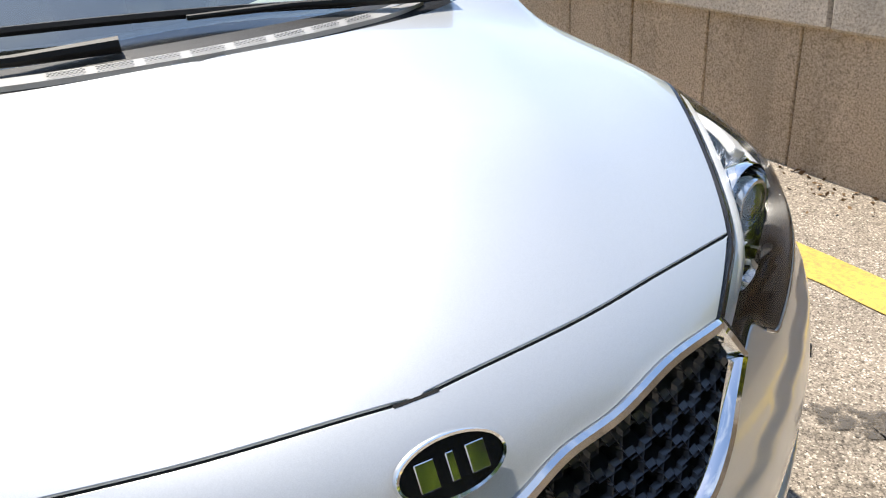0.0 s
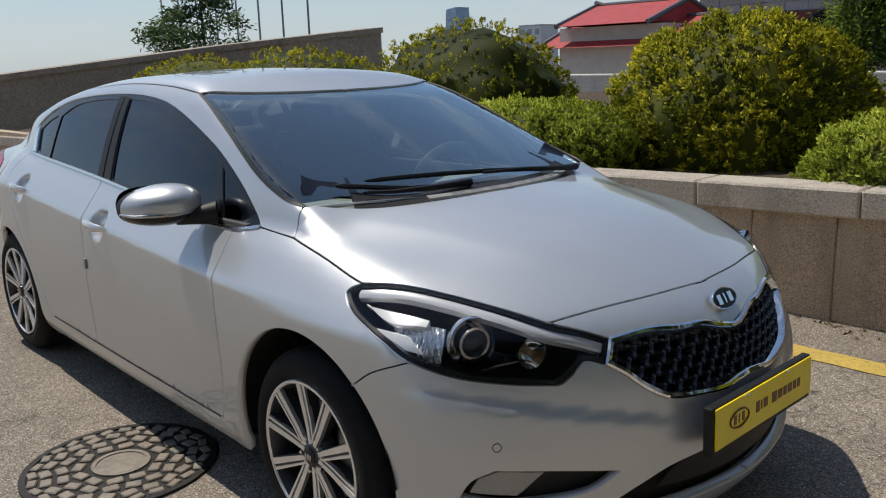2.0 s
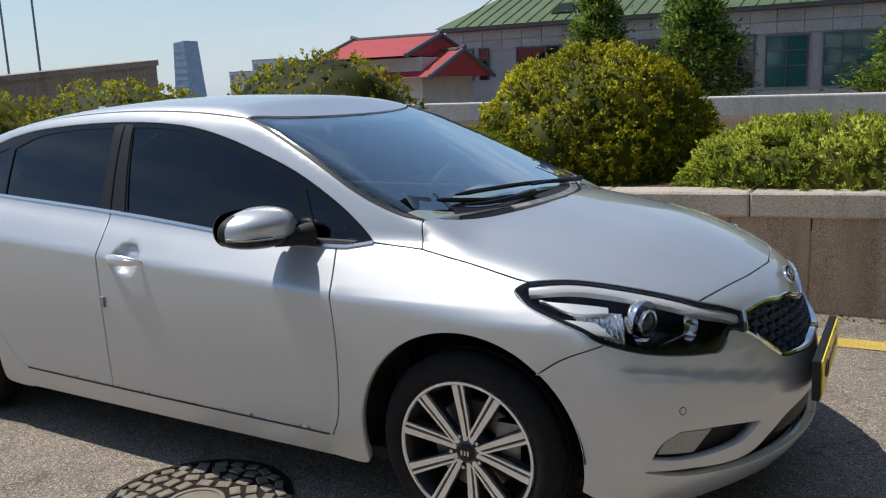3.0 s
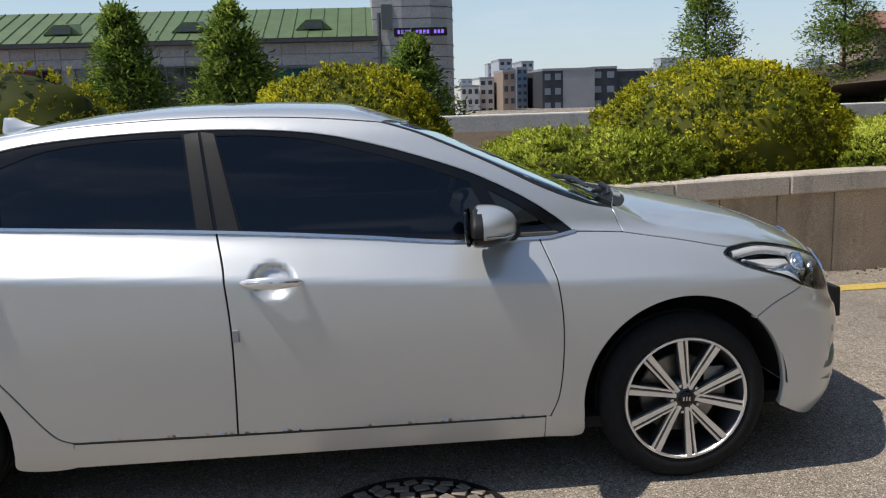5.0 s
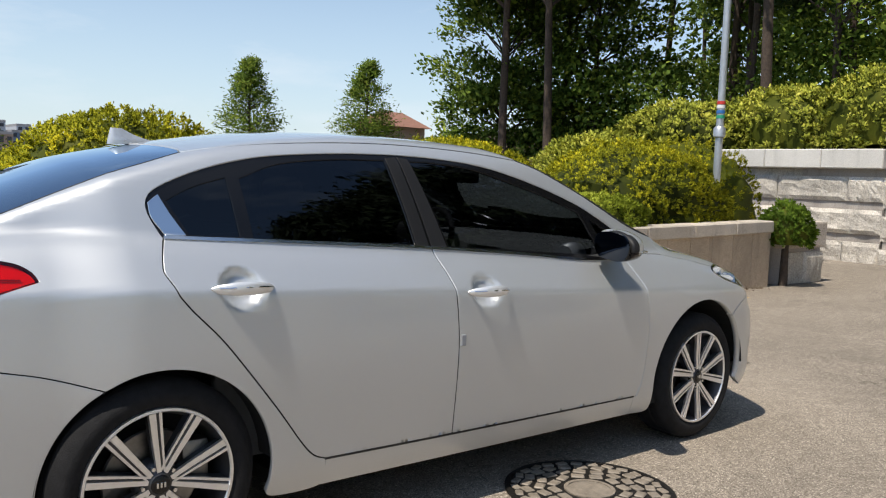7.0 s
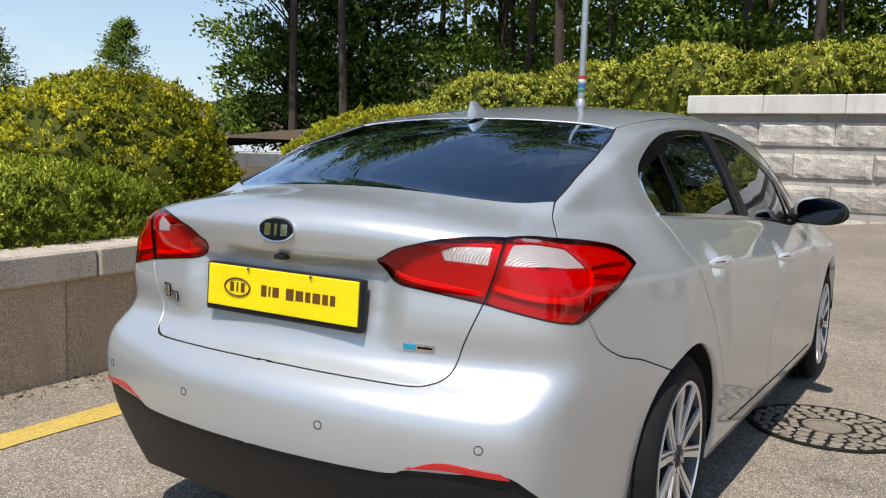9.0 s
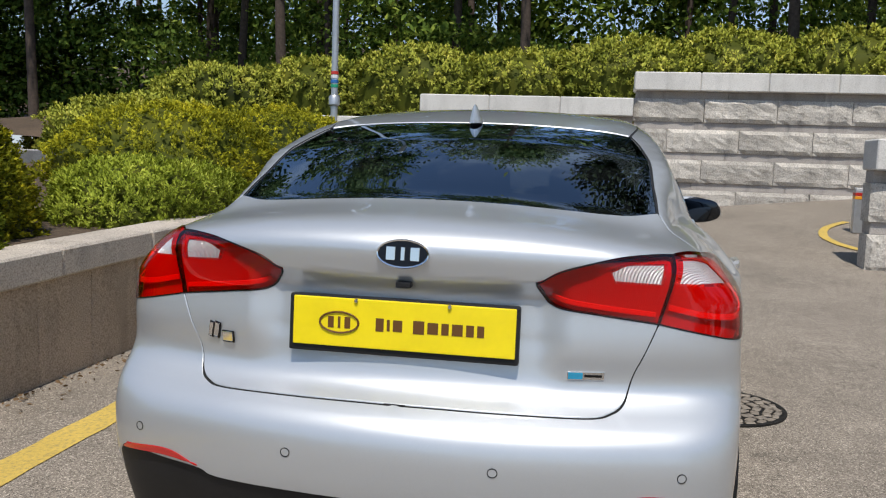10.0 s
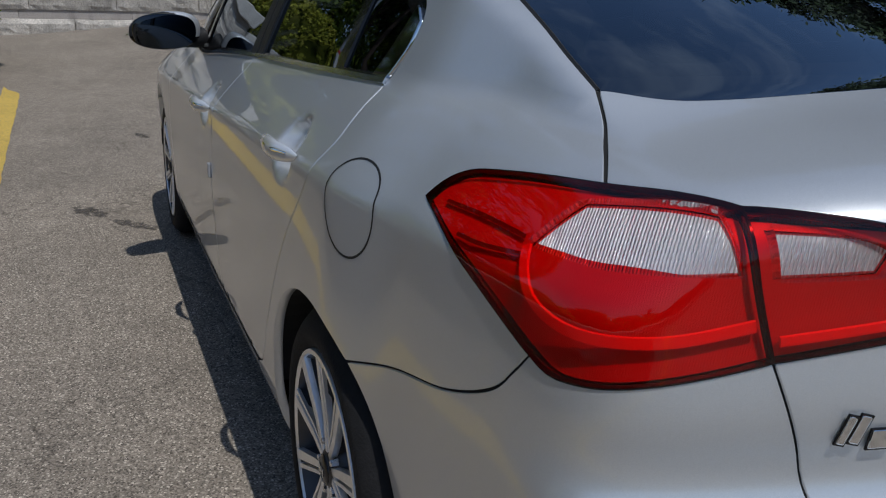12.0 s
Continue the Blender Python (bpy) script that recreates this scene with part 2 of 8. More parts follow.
PAINT = car_paint()
BLACK_PLASTIC = simple("black_plastic", (0.014, 0.014, 0.015), 0.5, spec=0.3, vary=0.15, bump=0.15, bump_scale=300)
BLACK_GLOSS = simple("black_gloss", (0.006, 0.006, 0.007), 0.18, coat=0.2, spec=0.3)
SEAL = simple("rubber_seal", (0.012, 0.012, 0.013), 0.6)
DARK = simple("dark_liner", (0.005, 0.005, 0.005), 0.9, vary=0.2)
CHROME = simple("chrome", (0.82, 0.83, 0.84), 0.06, 1.0)
CHROME_DULL = simple("satin_chrome", (0.7, 0.71, 0.72), 0.22, 1.0)
TYRE = simple("tyre_rubber", (0.012, 0.012, 0.013), 0.8, spec=0.25, vary=0.3, scale=30, bump=0.2, bump_scale=200)
RIM_FACE = simple("machined_alloy", (0.85, 0.85, 0.86), 0.34, 0.9, vary=0.05, scale=40)
RIM_DARK = simple("dark_grey_alloy", (0.07, 0.07, 0.075), 0.4, 0.6)
STEEL = simple("brake_steel", (0.25, 0.24, 0.23), 0.4, 1.0, vary=0.2, scale=30)
PLATE_YELLOW = simple("yellow_plate", (0.92, 0.72, 0.005), 0.35, coat=0.3, vary=0.06, scale=12)
PLATE_INK = simple("brown_ink", (0.13, 0.055, 0.01), 0.4)
BADGE_BLUE = simple("badge_black", (0.004, 0.005, 0.009), 0.25, coat=0.15, spec=0.25)
ECO_BLUE = simple("eco_blue", (0.02, 0.30, 0.50), 0.25, coat=0.5)
GLASS_SIDE = glass_mat("tinted_glass", (0.03, 0.034, 0.044), shine=1.0, sheen=(0.85, 0.92, 1.0))
GLASS_FRONT = glass_mat("windscreen_glass", (0.72, 0.84, 0.82), shine=3.0, sheen=(0.84, 0.92, 0.91))
GLASS_REAR = glass_mat("rear_glass", (0.06, 0.065, 0.085), shine=2.3, sheen=(0.76, 0.88, 1.0))
GLASS_CLEAR = glass_mat("clear_lens", (0.95, 0.96, 0.97), shine=0.6)
INTERIOR = simple("interior_grey", (0.22, 0.225, 0.22), 0.75, vary=0.15, scale=20)
INTERIOR_DARK = simple("interior_charcoal", (0.05, 0.052, 0.054), 0.7, vary=0.2, scale=20)
ASPHALT = asphalt()
GRANITE = speckled("planter_granite", [(0.22, 0.16, 0.11), (0.44, 0.34, 0.24), (0.57, 0.45, 0.33), (0.70, 0.57, 0.43)], 130, 0.85, (0.82, 1.15), 1.3, 0.6, 60, island=0.10, stain=0.35, lo=0.34, hi=0.68)
CAPSTONE = speckled("cap_granite", [(0.22, 0.185, 0.15), (0.46, 0.395, 0.33), (0.60, 0.53, 0.45), (0.72, 0.66, 0.57)], 110, 0.85, (0.8, 1.1), 1.5, 0.4, 120, island=0.05, stain=0.3)
ROCK = speckled("split_stone", [(0.30, 0.275, 0.24), (0.50, 0.46, 0.405), (0.62, 0.575, 0.51), (0.74, 0.70, 0.63)], 40, 0.9, (0.72, 1.15), 1.6, 0.9, 25, island=0.20, stain=0.35)
WHITE_STONE = speckled("white_cap_stone", [(0.5, 0.48, 0.45), (0.64, 0.62, 0.58), (0.72, 0.70, 0.66)], 60, 0.85, (0.9, 1.06), 0.9, 0.2, 80, island=0.04, stain=0.15)
BAND_STONE = speckled("smooth_band_stone", [(0.30, 0.27, 0.245), (0.40, 0.365, 0.335), (0.48, 0.44, 0.405)], 70, 0.85, (0.82, 1.1), 1.1, 0.25, 80, island=0.12, stain=0.3)
YELLOW_LINE = speckled("road_paint", [(0.36, 0.27, 0.10), (0.60, 0.42, 0.09), (0.68, 0.48, 0.10)], 55, 0.8, (0.85, 1.1), 2.0, 0.4, 110)
IRON = simple("cast_iron", (0.022, 0.020, 0.018), 0.55, 0.5, vary=0.3, scale=20, bump=0.3, bump_scale=120)
SOIL = speckled("soil", [(0.04, 0.028, 0.018), (0.09, 0.062, 0.04), (0.16, 0.11, 0.07)], 45, 0.95, (0.7, 1.2), 1.5, 0.8, 40)
YEW = leaf_mat("yew_needles", (0.04, 0.058, 0.006), (0.38, 0.385, 0.025), (0.88, 0.75, 0.045), trans=0.32)
JUNIPER = leaf_mat("juniper_green", (0.07, 0.11, 0.012), (0.37, 0.44, 0.045), (0.70, 0.74, 0.14), trans=0.3)
HEDGE = leaf_mat("hedge_leaves", (0.07, 0.10, 0.016), (0.40, 0.43, 0.06), (0.74, 0.68, 0.14), trans=0.25)
BOX_LEAF = leaf_mat("box_leaves", (0.035, 0.065, 0.008), (0.13, 0.22, 0.025), (0.28, 0.38, 0.05), trans=0.4)
TREE_LEAF = leaf_mat("broad_leaves", (0.022, 0.048, 0.008), (0.16, 0.25, 0.038), (0.44, 0.50, 0.08), trans=0.38)
# darker copy of the pine needles, canopy shade put into its colour
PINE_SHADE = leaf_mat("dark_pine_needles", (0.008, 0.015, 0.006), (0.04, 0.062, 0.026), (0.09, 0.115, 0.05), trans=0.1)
PINE_LEAF = leaf_mat("pine_needles", (0.016, 0.034, 0.013), (0.10, 0.165, 0.06), (0.27, 0.33, 0.12), trans=0.35)
# dark greens put the shade between the sprays into the core's colour
TWIG_SHADE = leaf_mat("shaded_twigs", (0.016, 0.022, 0.003), (0.06, 0.072, 0.008), (0.12, 0.12, 0.014), trans=0.1)
BARK = simple("bark", (0.07, 0.05, 0.038), 0.9, vary=0.4, scale=14, bump=0.8, bump_scale=30)
STEEL_POLE = simple("galvanised_pole", (0.50, 0.52, 0.54), 0.4, 0.7, vary=0.1, scale=10)

# ---- building tools ----
def mesh_object(name, verts, faces, material, parent=None, label="", smooth=False, normals=None):
    me = bpy.data.meshes.new(name)
    me.from_pydata([tuple(v) for v in verts], [], [tuple(f) for f in faces])
    if smooth:
        me.polygons.foreach_set("use_smooth", [True] * len(me.polygons))
    me.materials.append(material)
    me.update()
    if normals is not None:
        me.normals_split_custom_set_from_vertices([tuple(n) for n in normals])
    ob = new(name, me)
    ob.parent = parent
    if label:
        ob["label"] = label
    return ob


def part(name, bm, material, parent, label="", smooth=False):
    """Links a bmesh as one mesh object under a thing or a part."""
    me = bpy.data.meshes.new(name)
    bmesh.ops.recalc_face_normals(bm, faces=bm.faces)
    bm.to_mesh(me)
    bm.free()
    if smooth:
        me.polygons.foreach_set("use_smooth", [True] * len(me.polygons))
        me.set_sharp_from_angle(angle=radians(40))
    me.materials.append(material)
    ob = new(name, me)
    ob.parent = parent
    if label:
        ob["label"] = label
    return ob


def box_bm(size, at=(0, 0, 0), bevel=0.0, turn=None, segments=2):
    bm = bmesh.new()
    bmesh.ops.create_cube(bm, size=1)
    bmesh.ops.scale(bm, vec=size, verts=bm.verts)
    if bevel:
        bmesh.ops.bevel(bm, geom=list(bm.edges), offset=bevel, segments=segments, affect="EDGES", profile=0.6)
    if turn is not None:
        bmesh.ops.transform(bm, matrix=turn, verts=bm.verts)
    bmesh.ops.translate(bm, vec=at, verts=bm.verts)
    return bm


def join_bm(a, b):
    """Adds b's faces to a."""
    me = bpy.data.meshes.new("tmp")
    b.to_mesh(me)
    b.free()
    a.from_mesh(me)
    bpy.data.meshes.remove(me)
    return a


def tube_bm(points, radii, sides=10, cap=True):
    """A tapered round bar along points."""
    bm = bmesh.new()
    pts = [Vector(p) for p in points]
    rings = []
    for i, p in enumerate(pts):
        d = (pts[min(i + 1, len(pts) - 1)] - pts[max(i - 1, 0)]).normalized()
        u = d.orthogonal().normalized() if abs(d.z) > 0.9 else d.cross(Vector((0, 0, 1))).normalized()
        v = d.cross(u)
        r = radii[i] if isinstance(radii, (list, tuple)) else radii
        rings.append([bm.verts.new(p + r * (math.cos(2 * math.pi * k / sides) * u + math.sin(2 * math.pi * k / sides) * v)) for k in range(sides)])
    for a, b in zip(rings, rings[1:]):
        for k in range(sides):
            bm.faces.new((a[k], a[(k + 1) % sides], b[(k + 1) % sides], b[k]))
    if cap:
        bm.faces.new(rings[0])
        bm.faces.new(rings[-1])
    return bm


def lathe_bm(profile, steps=48, axis="y"):
    """Turns (radius, along) pairs round an axis."""
    bm = bmesh.new()
    rings = []
    for r, a in profile:
        ring = []
        for k in range(steps):
            t = 2 * math.pi * k / steps
            c, s = r * math.cos(t), r * math.sin(t)
            ring.append(bm.verts.new((c, a, s) if axis == "y" else (c, s, a)))
        rings.append(ring)
    for p, q in zip(rings, rings[1:]):
        for k in range(steps):
            bm.faces.new((p[k], p[(k + 1) % steps], q[(k + 1) % steps], q[k]))
    return bm


def empty(name, at=(0, 0, 0)):
    ob = new(name)
    ob.location = at
    return ob


def leaf_cloud(name, points, ways, size, material, parent, rng, width=0.45, spread=0.5, blades=1, outward=None):
    """One mesh of many small folded leaves at points, each pointing roughly along its way."""
    pts = np.repeat(np.asarray(points), blades, axis=0)
    d = np.repeat(np.asarray(ways), blades, axis=0) + rng.normal(0, spread, (len(pts), 3))
    d /= np.linalg.norm(d, axis=1)[:, None] + 1e-9
    side = np.cross(d, rng.normal(0, 1, d.shape))
    side /= np.linalg.norm(side, axis=1)[:, None] + 1e-9
    ln = (size * rng.uniform(0.6, 1.35, len(pts)))[:, None]
    tip = pts + d * ln
    mid = pts + d * ln * 0.5
    up = np.cross(side, d) * ln * 0.08
    a = mid + side * ln * width * 0.5 + up
    b = mid - side * ln * width * 0.5 + up
    n = len(pts)
    if outward is not None:
        ow = np.repeat(np.asarray(outward), blades, axis=0)
        turn = np.sum(np.cross(a - pts, tip - pts) * ow, axis=1) < 0
        a[turn], b[turn] = b[turn], a[turn].copy()
    co = np.stack([pts, a, tip, b], axis=1).reshape(-1, 3)
    me = bpy.data.meshes.new(name)
    me.vertices.add(4 * n)
    me.vertices.foreach_set("co", co.astype(np.float32).ravel())
    me.loops.add(4 * n)
    me.loops.foreach_set("vertex_index", np.arange(4 * n, dtype=np.int32))
    me.polygons.add(n)
    me.polygons.foreach_set("loop_start", np.arange(0, 4 * n, 4, dtype=np.int32))
    me.materials.append(material)
    me.update(calc_edges=True)
    if outward is not None:
        nn = ow + rng.normal(0, 0.35, ow.shape)
        nn /= np.linalg.norm(nn, axis=1)[:, None] + 1e-9
        me.polygons.foreach_set("use_smooth", np.ones(n, dtype=bool))
        me.normals_split_custom_set_from_vertices(np.repeat(nn, 4, axis=0).tolist())
    ob = new(name, me)
    ob.parent = parent
    return ob


def unit_points(rng, n, top=-1.0):
    """Points over the unit ball's skin, above z = top."""
    z = rng.uniform(top, 1, n)
    t = rng.uniform(0, 2 * math.pi, n)
    r = np.sqrt(1 - z * z)
    return np.stack([r * np.cos(t), r * np.sin(t), z], axis=1)


def lumps(p, f, seed):
    """Smooth uneven values for many points."""
    q = np.asarray(p) * f + seed * 7.31
    return (np.sin(q[:, 0] + 1.7 * np.sin(q[:, 1])) + np.sin(1.3 * q[:, 1] + 1.5 * np.sin(q[:, 2] * 1.1)) + np.sin(1.7 * q[:, 2] + 1.2 * np.sin(q[:, 0] * 0.9))) / 3

# ---- ground and planter ----
WALL_Y, WALL_END = 2.36, 8.05


def cap_top(x):
    return 0.685 + 0.022 * x


def stripe(name, pts, width, label):
    """A painted line with slightly ragged edges along pts."""
    rng = random.Random(5)
    v, f = [], []
    for i, p in enumerate(pts):
        a, b = pts[max(i - 1, 0)], pts[min(i + 1, len(pts) - 1)]
        d = Vector((b[0] - a[0], b[1] - a[1], 0)).normalized()
        n = Vector((-d.y, d.x, 0))
        for s in (-1, 1):
            q = Vector((p[0], p[1], 0.004)) + n * s * (width / 2 + rng.uniform(-0.006, 0.006))
            v.append(q)
        if i:
            f.append((2 * i - 2, 2 * i, 2 * i + 1, 2 * i - 1))
    return tagged(mesh_object(name, v, f, YELLOW_LINE), label, "road marking", kind="structure")


stripe("yellow_line", [(x, 1.73 + 0.028 * x) for x in [-9 + 0.12 * i for i in range(141)]], 0.16, "worn yellow painted line beside the planter wall")

soil = mesh_object("planter_soil", [(-14, WALL_Y + 0.2, cap_top(-14) - 0.06), (WALL_END, WALL_Y + 0.2, cap_top(WALL_END) - 0.06), (WALL_END + 2, 9, 1.0), (-14, 9, 0.9)], [(0, 1, 2, 3)], SOIL)
tagged(soil, "brown soil of the raised planter bed", "soil", kind="structure")


def stone_mesh(name, size, bevel, material):
    bm = box_bm(size, bevel=bevel, segments=1)
    me = bpy.data.meshes.new(name)
    bm.to_mesh(me)
    bm.free()
    me.materials.append(material)
    return me


planter_wall = tagged(mesh_object("planter_wall", *[[(x, y, z) for x in (-14, WALL_END - 0.02) for y in (WALL_Y + 0.012, WALL_Y + 0.19) for z in (-0.1, 0.5)],
                                                   [(0, 1, 3, 2), (4, 6, 7, 5), (0, 4, 5, 1), (2, 3, 7, 6), (1, 5, 7, 3), (0, 2, 6, 4)]], GRANITE),
                      "low planter retaining wall of weathered granite slabs", "wall", kind="structure")
slab_me = stone_mesh("slab", (0.456, 0.05, 1.0), 0.006, GRANITE)
cap_me = stone_mesh("capstone", (0.905, 0.30, 0.15), 0.012, CAPSTONE)
prng = random.Random(3)
for i in range(47):
    x = WALL_END - 0.23 - 0.463 * i
    s = new("slab", slab_me)
    s.parent = planter_wall
    h = cap_top(x) - 0.148 + 0.05
    s.location = (x, WALL_Y + 0.025 + prng.uniform(-0.003, 0.003), h / 2 - 0.05)
    s.scale = (1, 1, h)
for i in range(24):
    x = WALL_END - 0.45 - 0.91 * i
    s = new("capstone", cap_me)
    s.parent = planter_wall
    s.location = (x, WALL_Y + 0.115 + prng.uniform(-0.005, 0.005), cap_top(x) - 0.075)
    s.rotation_euler = (0, -math.atan(0.022), prng.uniform(-0.003, 0.003))

planter_wall.rotation_euler.z = 0.021
planter_wall.location.y = -0.055

# ---- shrubs ----
def shrub(name, at, radii, material, label, category, seed, leaves, size, flat=0.0, width=0.4, rough=0.10, group="", spread=0.55, up=0.25, tuft=14):
    """A clipped mound: woody stem, twiggy core coloured dark for the shade within, and a skin of many leafy sprays,
    with gaps between them and an uneven outline.
    """
    rng = np.random.default_rng(seed)
    e = empty(name, at)
    rad = np.asarray(radii)
    n = leaves // tuft

    def swell(u):
        return lumps(u, 2.3, seed) * rough + lumps(u, 6.0, seed + 3) * rough * 0.6 + lumps(u, 13.0, seed + 5) * rough * 0.45

    def shape(u, r):
        p = np.sign(u) * np.abs(u) ** (1 - flat) * rad * r[:, None]
        p[:, 2] = np.maximum(p[:, 2], -0.25 * rad[2])
        return p

    u = unit_points(rng, n, -0.35)
    root = shape(u, (1 + swell(u)) * (0.97 - np.abs(rng.normal(0, 0.045, n))))
    way = u / rad ** 0.5
    way /= np.linalg.norm(way, axis=1)[:, None]
    lean = way + rng.normal(0, 0.32, way.shape)
    lean[:, 2] += up
    lean /= np.linalg.norm(lean, axis=1)[:, None]
    # each spray: leaves along a short twig that points out of the mound
    reach = size * rng.uniform(0.5, 1.5, n)
    t = np.tile(np.linspace(0, 1, tuft), n)
    p = np.repeat(root, tuft, 0) + np.repeat(lean * reach[:, None], tuft, 0) * t[:, None] + rng.normal(0, size * 0.30, (n * tuft, 3))
    leaf_cloud("foliage", p, np.repeat(lean, tuft, 0), size * 0.8, material, e, rng, width, spread, blades=2, outward=np.repeat(0.75 * way + 0.25 * lean, tuft, 0))
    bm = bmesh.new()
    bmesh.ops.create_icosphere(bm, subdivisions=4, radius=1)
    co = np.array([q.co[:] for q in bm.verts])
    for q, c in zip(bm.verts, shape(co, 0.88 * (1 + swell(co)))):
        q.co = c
    part("twig_core", bm, TWIG_SHADE, e, smooth=True)
    part("stem", tube_bm([(0, 0, -radii[2] - 0.3), (0, 0, 0)], [0.06, 0.04]), BARK, e)
    tagged(e, label, category, group)
    return e

# ---- rising road, hillside and stone wall ----
def rise(x, y):
    """The ground's height: level round the car, climbing towards the stone wall's far end."""
    t = min(max((x - 4.5) / 8.0, 0), 1)
    return 0.10 * max(0.0, min(2.2 - y, 14.0)) * t * t * (3 - 2 * t)


def terrain(name, xs, ys, height, material, label, category):
    v = [(x, y, height(x, y)) for y in ys for x in xs]
    n = len(xs)
    f = [(j * n + i, j * n + i + 1, (j + 1) * n + i + 1, (j + 1) * n + i) for j in range(len(ys) - 1) for i in range(n - 1)]
    return tagged(mesh_object(name, v, f, material, smooth=True), label, category, kind="structure")


edge = [-900, -300, -100, -40, -16]
ground = terrain("ground", edge + [-14 + 0.5 * i for i in range(58)] + [16, 24, 40, 100, 300, 900], edge + [-14 + 0.5 * i for i in range(40)] + [8, 16, 40, 100, 300, 900],
                 lambda x, y: rise(x, y) - (9.0 * min(1, max(0, (y - 9.5) / 14.0)) if x < 12 else 0.0), ASPHALT, "weathered grey-brown asphalt of the car park", "ground")
hill = terrain("hillside", [13.9 + 0.9 * i for i in range(26)] + [60, 120], [-40, -20] + [-14 + 2.2 * i for i in range(24)] + [60],
               lambda x, y: (2.0 if y < 3.3 else 1.4) + 0.16 * (x - 13.9) + 0.5 * math.sin(0.31 * x + 0.2 * y) - 0.03 * max(0, y - 5) + 0.06 * max(0, -y), SOIL, "shaded wooded slope above the stone wall", "ground")

stone_wall = tagged(mesh_object("stone_wall", [(x, y, z) for x in (13.62, 14.2) for y in (-16.0, 6.9) for z in (-0.5, 1.9)],
                                [(0, 1, 3, 2), (4, 6, 7, 5), (0, 4, 5, 1), (2, 3, 7, 6), (1, 5, 7, 3), (0, 2, 6, 4)], ROCK), "stepped retaining wall of rough split pale stone", "wall", kind="structure")


def rock_mesh(name, w, h, d, seed, rough):
    """A split-faced block: uneven front, straight joints."""
    rng = np.random.default_rng(seed)
    nx, nz = 12, 6
    bm = bmesh.new()
    fr = [[None] * (nz + 1) for _ in range(nx + 1)]
    for i in range(nx + 1):
        for j in range(nz + 1):
            y, z = -w / 2 + w * i / nx, -h / 2 + h * j / nz
            q = np.array([[y, z, 0.0]])
            inner = min(i, nx - i, j, nz - j)
            lump = 0.55 + 0.40 * lumps(q, 5.0, seed)[0] + 0.35 * lumps(q, 13.0, seed + 2)[0] + rng.uniform(-0.12, 0.12)
            fr[i][j] = bm.verts.new((0 if inner == 0 else -rough * max(0.05, lump), y, z))
    for i in range(nx):
        for j in range(nz):
            bm.faces.new((fr[i][j], fr[i][j + 1], fr[i + 1][j + 1], fr[i + 1][j]))
    bk = [bm.verts.new((d, y, z)) for y, z in ((-w / 2, -h / 2), (w / 2, -h / 2), (w / 2, h / 2), (-w / 2, h / 2))]
    bm.faces.new([fr[i][0] for i in range(nx + 1)] + [bk[1], bk[0]])
    bm.faces.new([fr[i][nz] for i in range(nx, -1, -1)] + [bk[3], bk[2]])
    bm.faces.new([fr[0][j] for j in range(nz, -1, -1)] + [bk[0], bk[3]])
    bm.faces.new([fr[nx][j] for j in range(nz + 1)] + [bk[2], bk[1]])
    bmesh.ops.recalc_face_normals(bm, faces=bm.faces)
    me = bpy.data.meshes.new(name)
    bm.to_mesh(me)
    bm.free()
    me.materials.append(ROCK)
    return me


COURSE, STONE_W, BAND = 0.60, 1.38, 0.15
rock_mes = [rock_mesh("stone", STONE_W - 0.012, COURSE - BAND, 0.3, 40 + i, 0.06) for i in range(8)]
band_me = stone_mesh("band_stone", (0.3, STONE_W * 1.3 - 0.006, BAND - 0.004), 0.004, BAND_STONE)
wcap_me = stone_mesh("capstone", (0.75, 1.32, 0.36), 0.018, WHITE_STONE)
prng = random.Random(9)


def course(parent, me, x, y0, y1, z, width, off, wobble):
    """One row of stones from y0 down to y1."""
    for i in range(int((y0 - y1) / width) + 2):
        c = y0 - (i + 0.5 - off) * width
        a, b = min(c + width / 2, y0), max(c - width / 2, y1)
        if a - b < 0.12:
            continue
        s = new(me[0].name.split(".")[0], prng.choice(me))
        s.parent = parent
        s.location = (x + prng.uniform(-wobble, wobble), (a + b) / 2, z)
        s.scale = (1, (a - b) / width, 1)


def stone_run(parent, x, y0, y1, top, base, cap_width=1.33, cap_depth=1.0):
    """Rough courses over smooth set-back bands, from y0 down to y1 under a pale cap."""
    n = max(1, round((y0 - y1) / cap_width))
    for i in range(n):
        s = new("capstone", wcap_me)
        s.parent = parent
        s.location = (x - 0.095 + 0.375 * cap_depth, y0 - (i + 0.5) * (y0 - y1) / n, top - 0.18)
        s.scale = (cap_depth, (y0 - y1) / n / 1.325, 1)
    z, r = top - 0.36, 0
    while z > base:
        course(parent, [band_me], x + 0.27 - 0.03 * r, y0 - 0.04, y1, z - BAND / 2, STONE_W * 1.3, 0.35 * (r % 2), 0.002)
        course(parent, rock_mes, x + 0.06 - 0.03 * r, y0, y1, z - BAND - (COURSE - BAND) / 2, STONE_W, 0.5 * (r % 2), 0.01)
        z -= COURSE
        r += 1


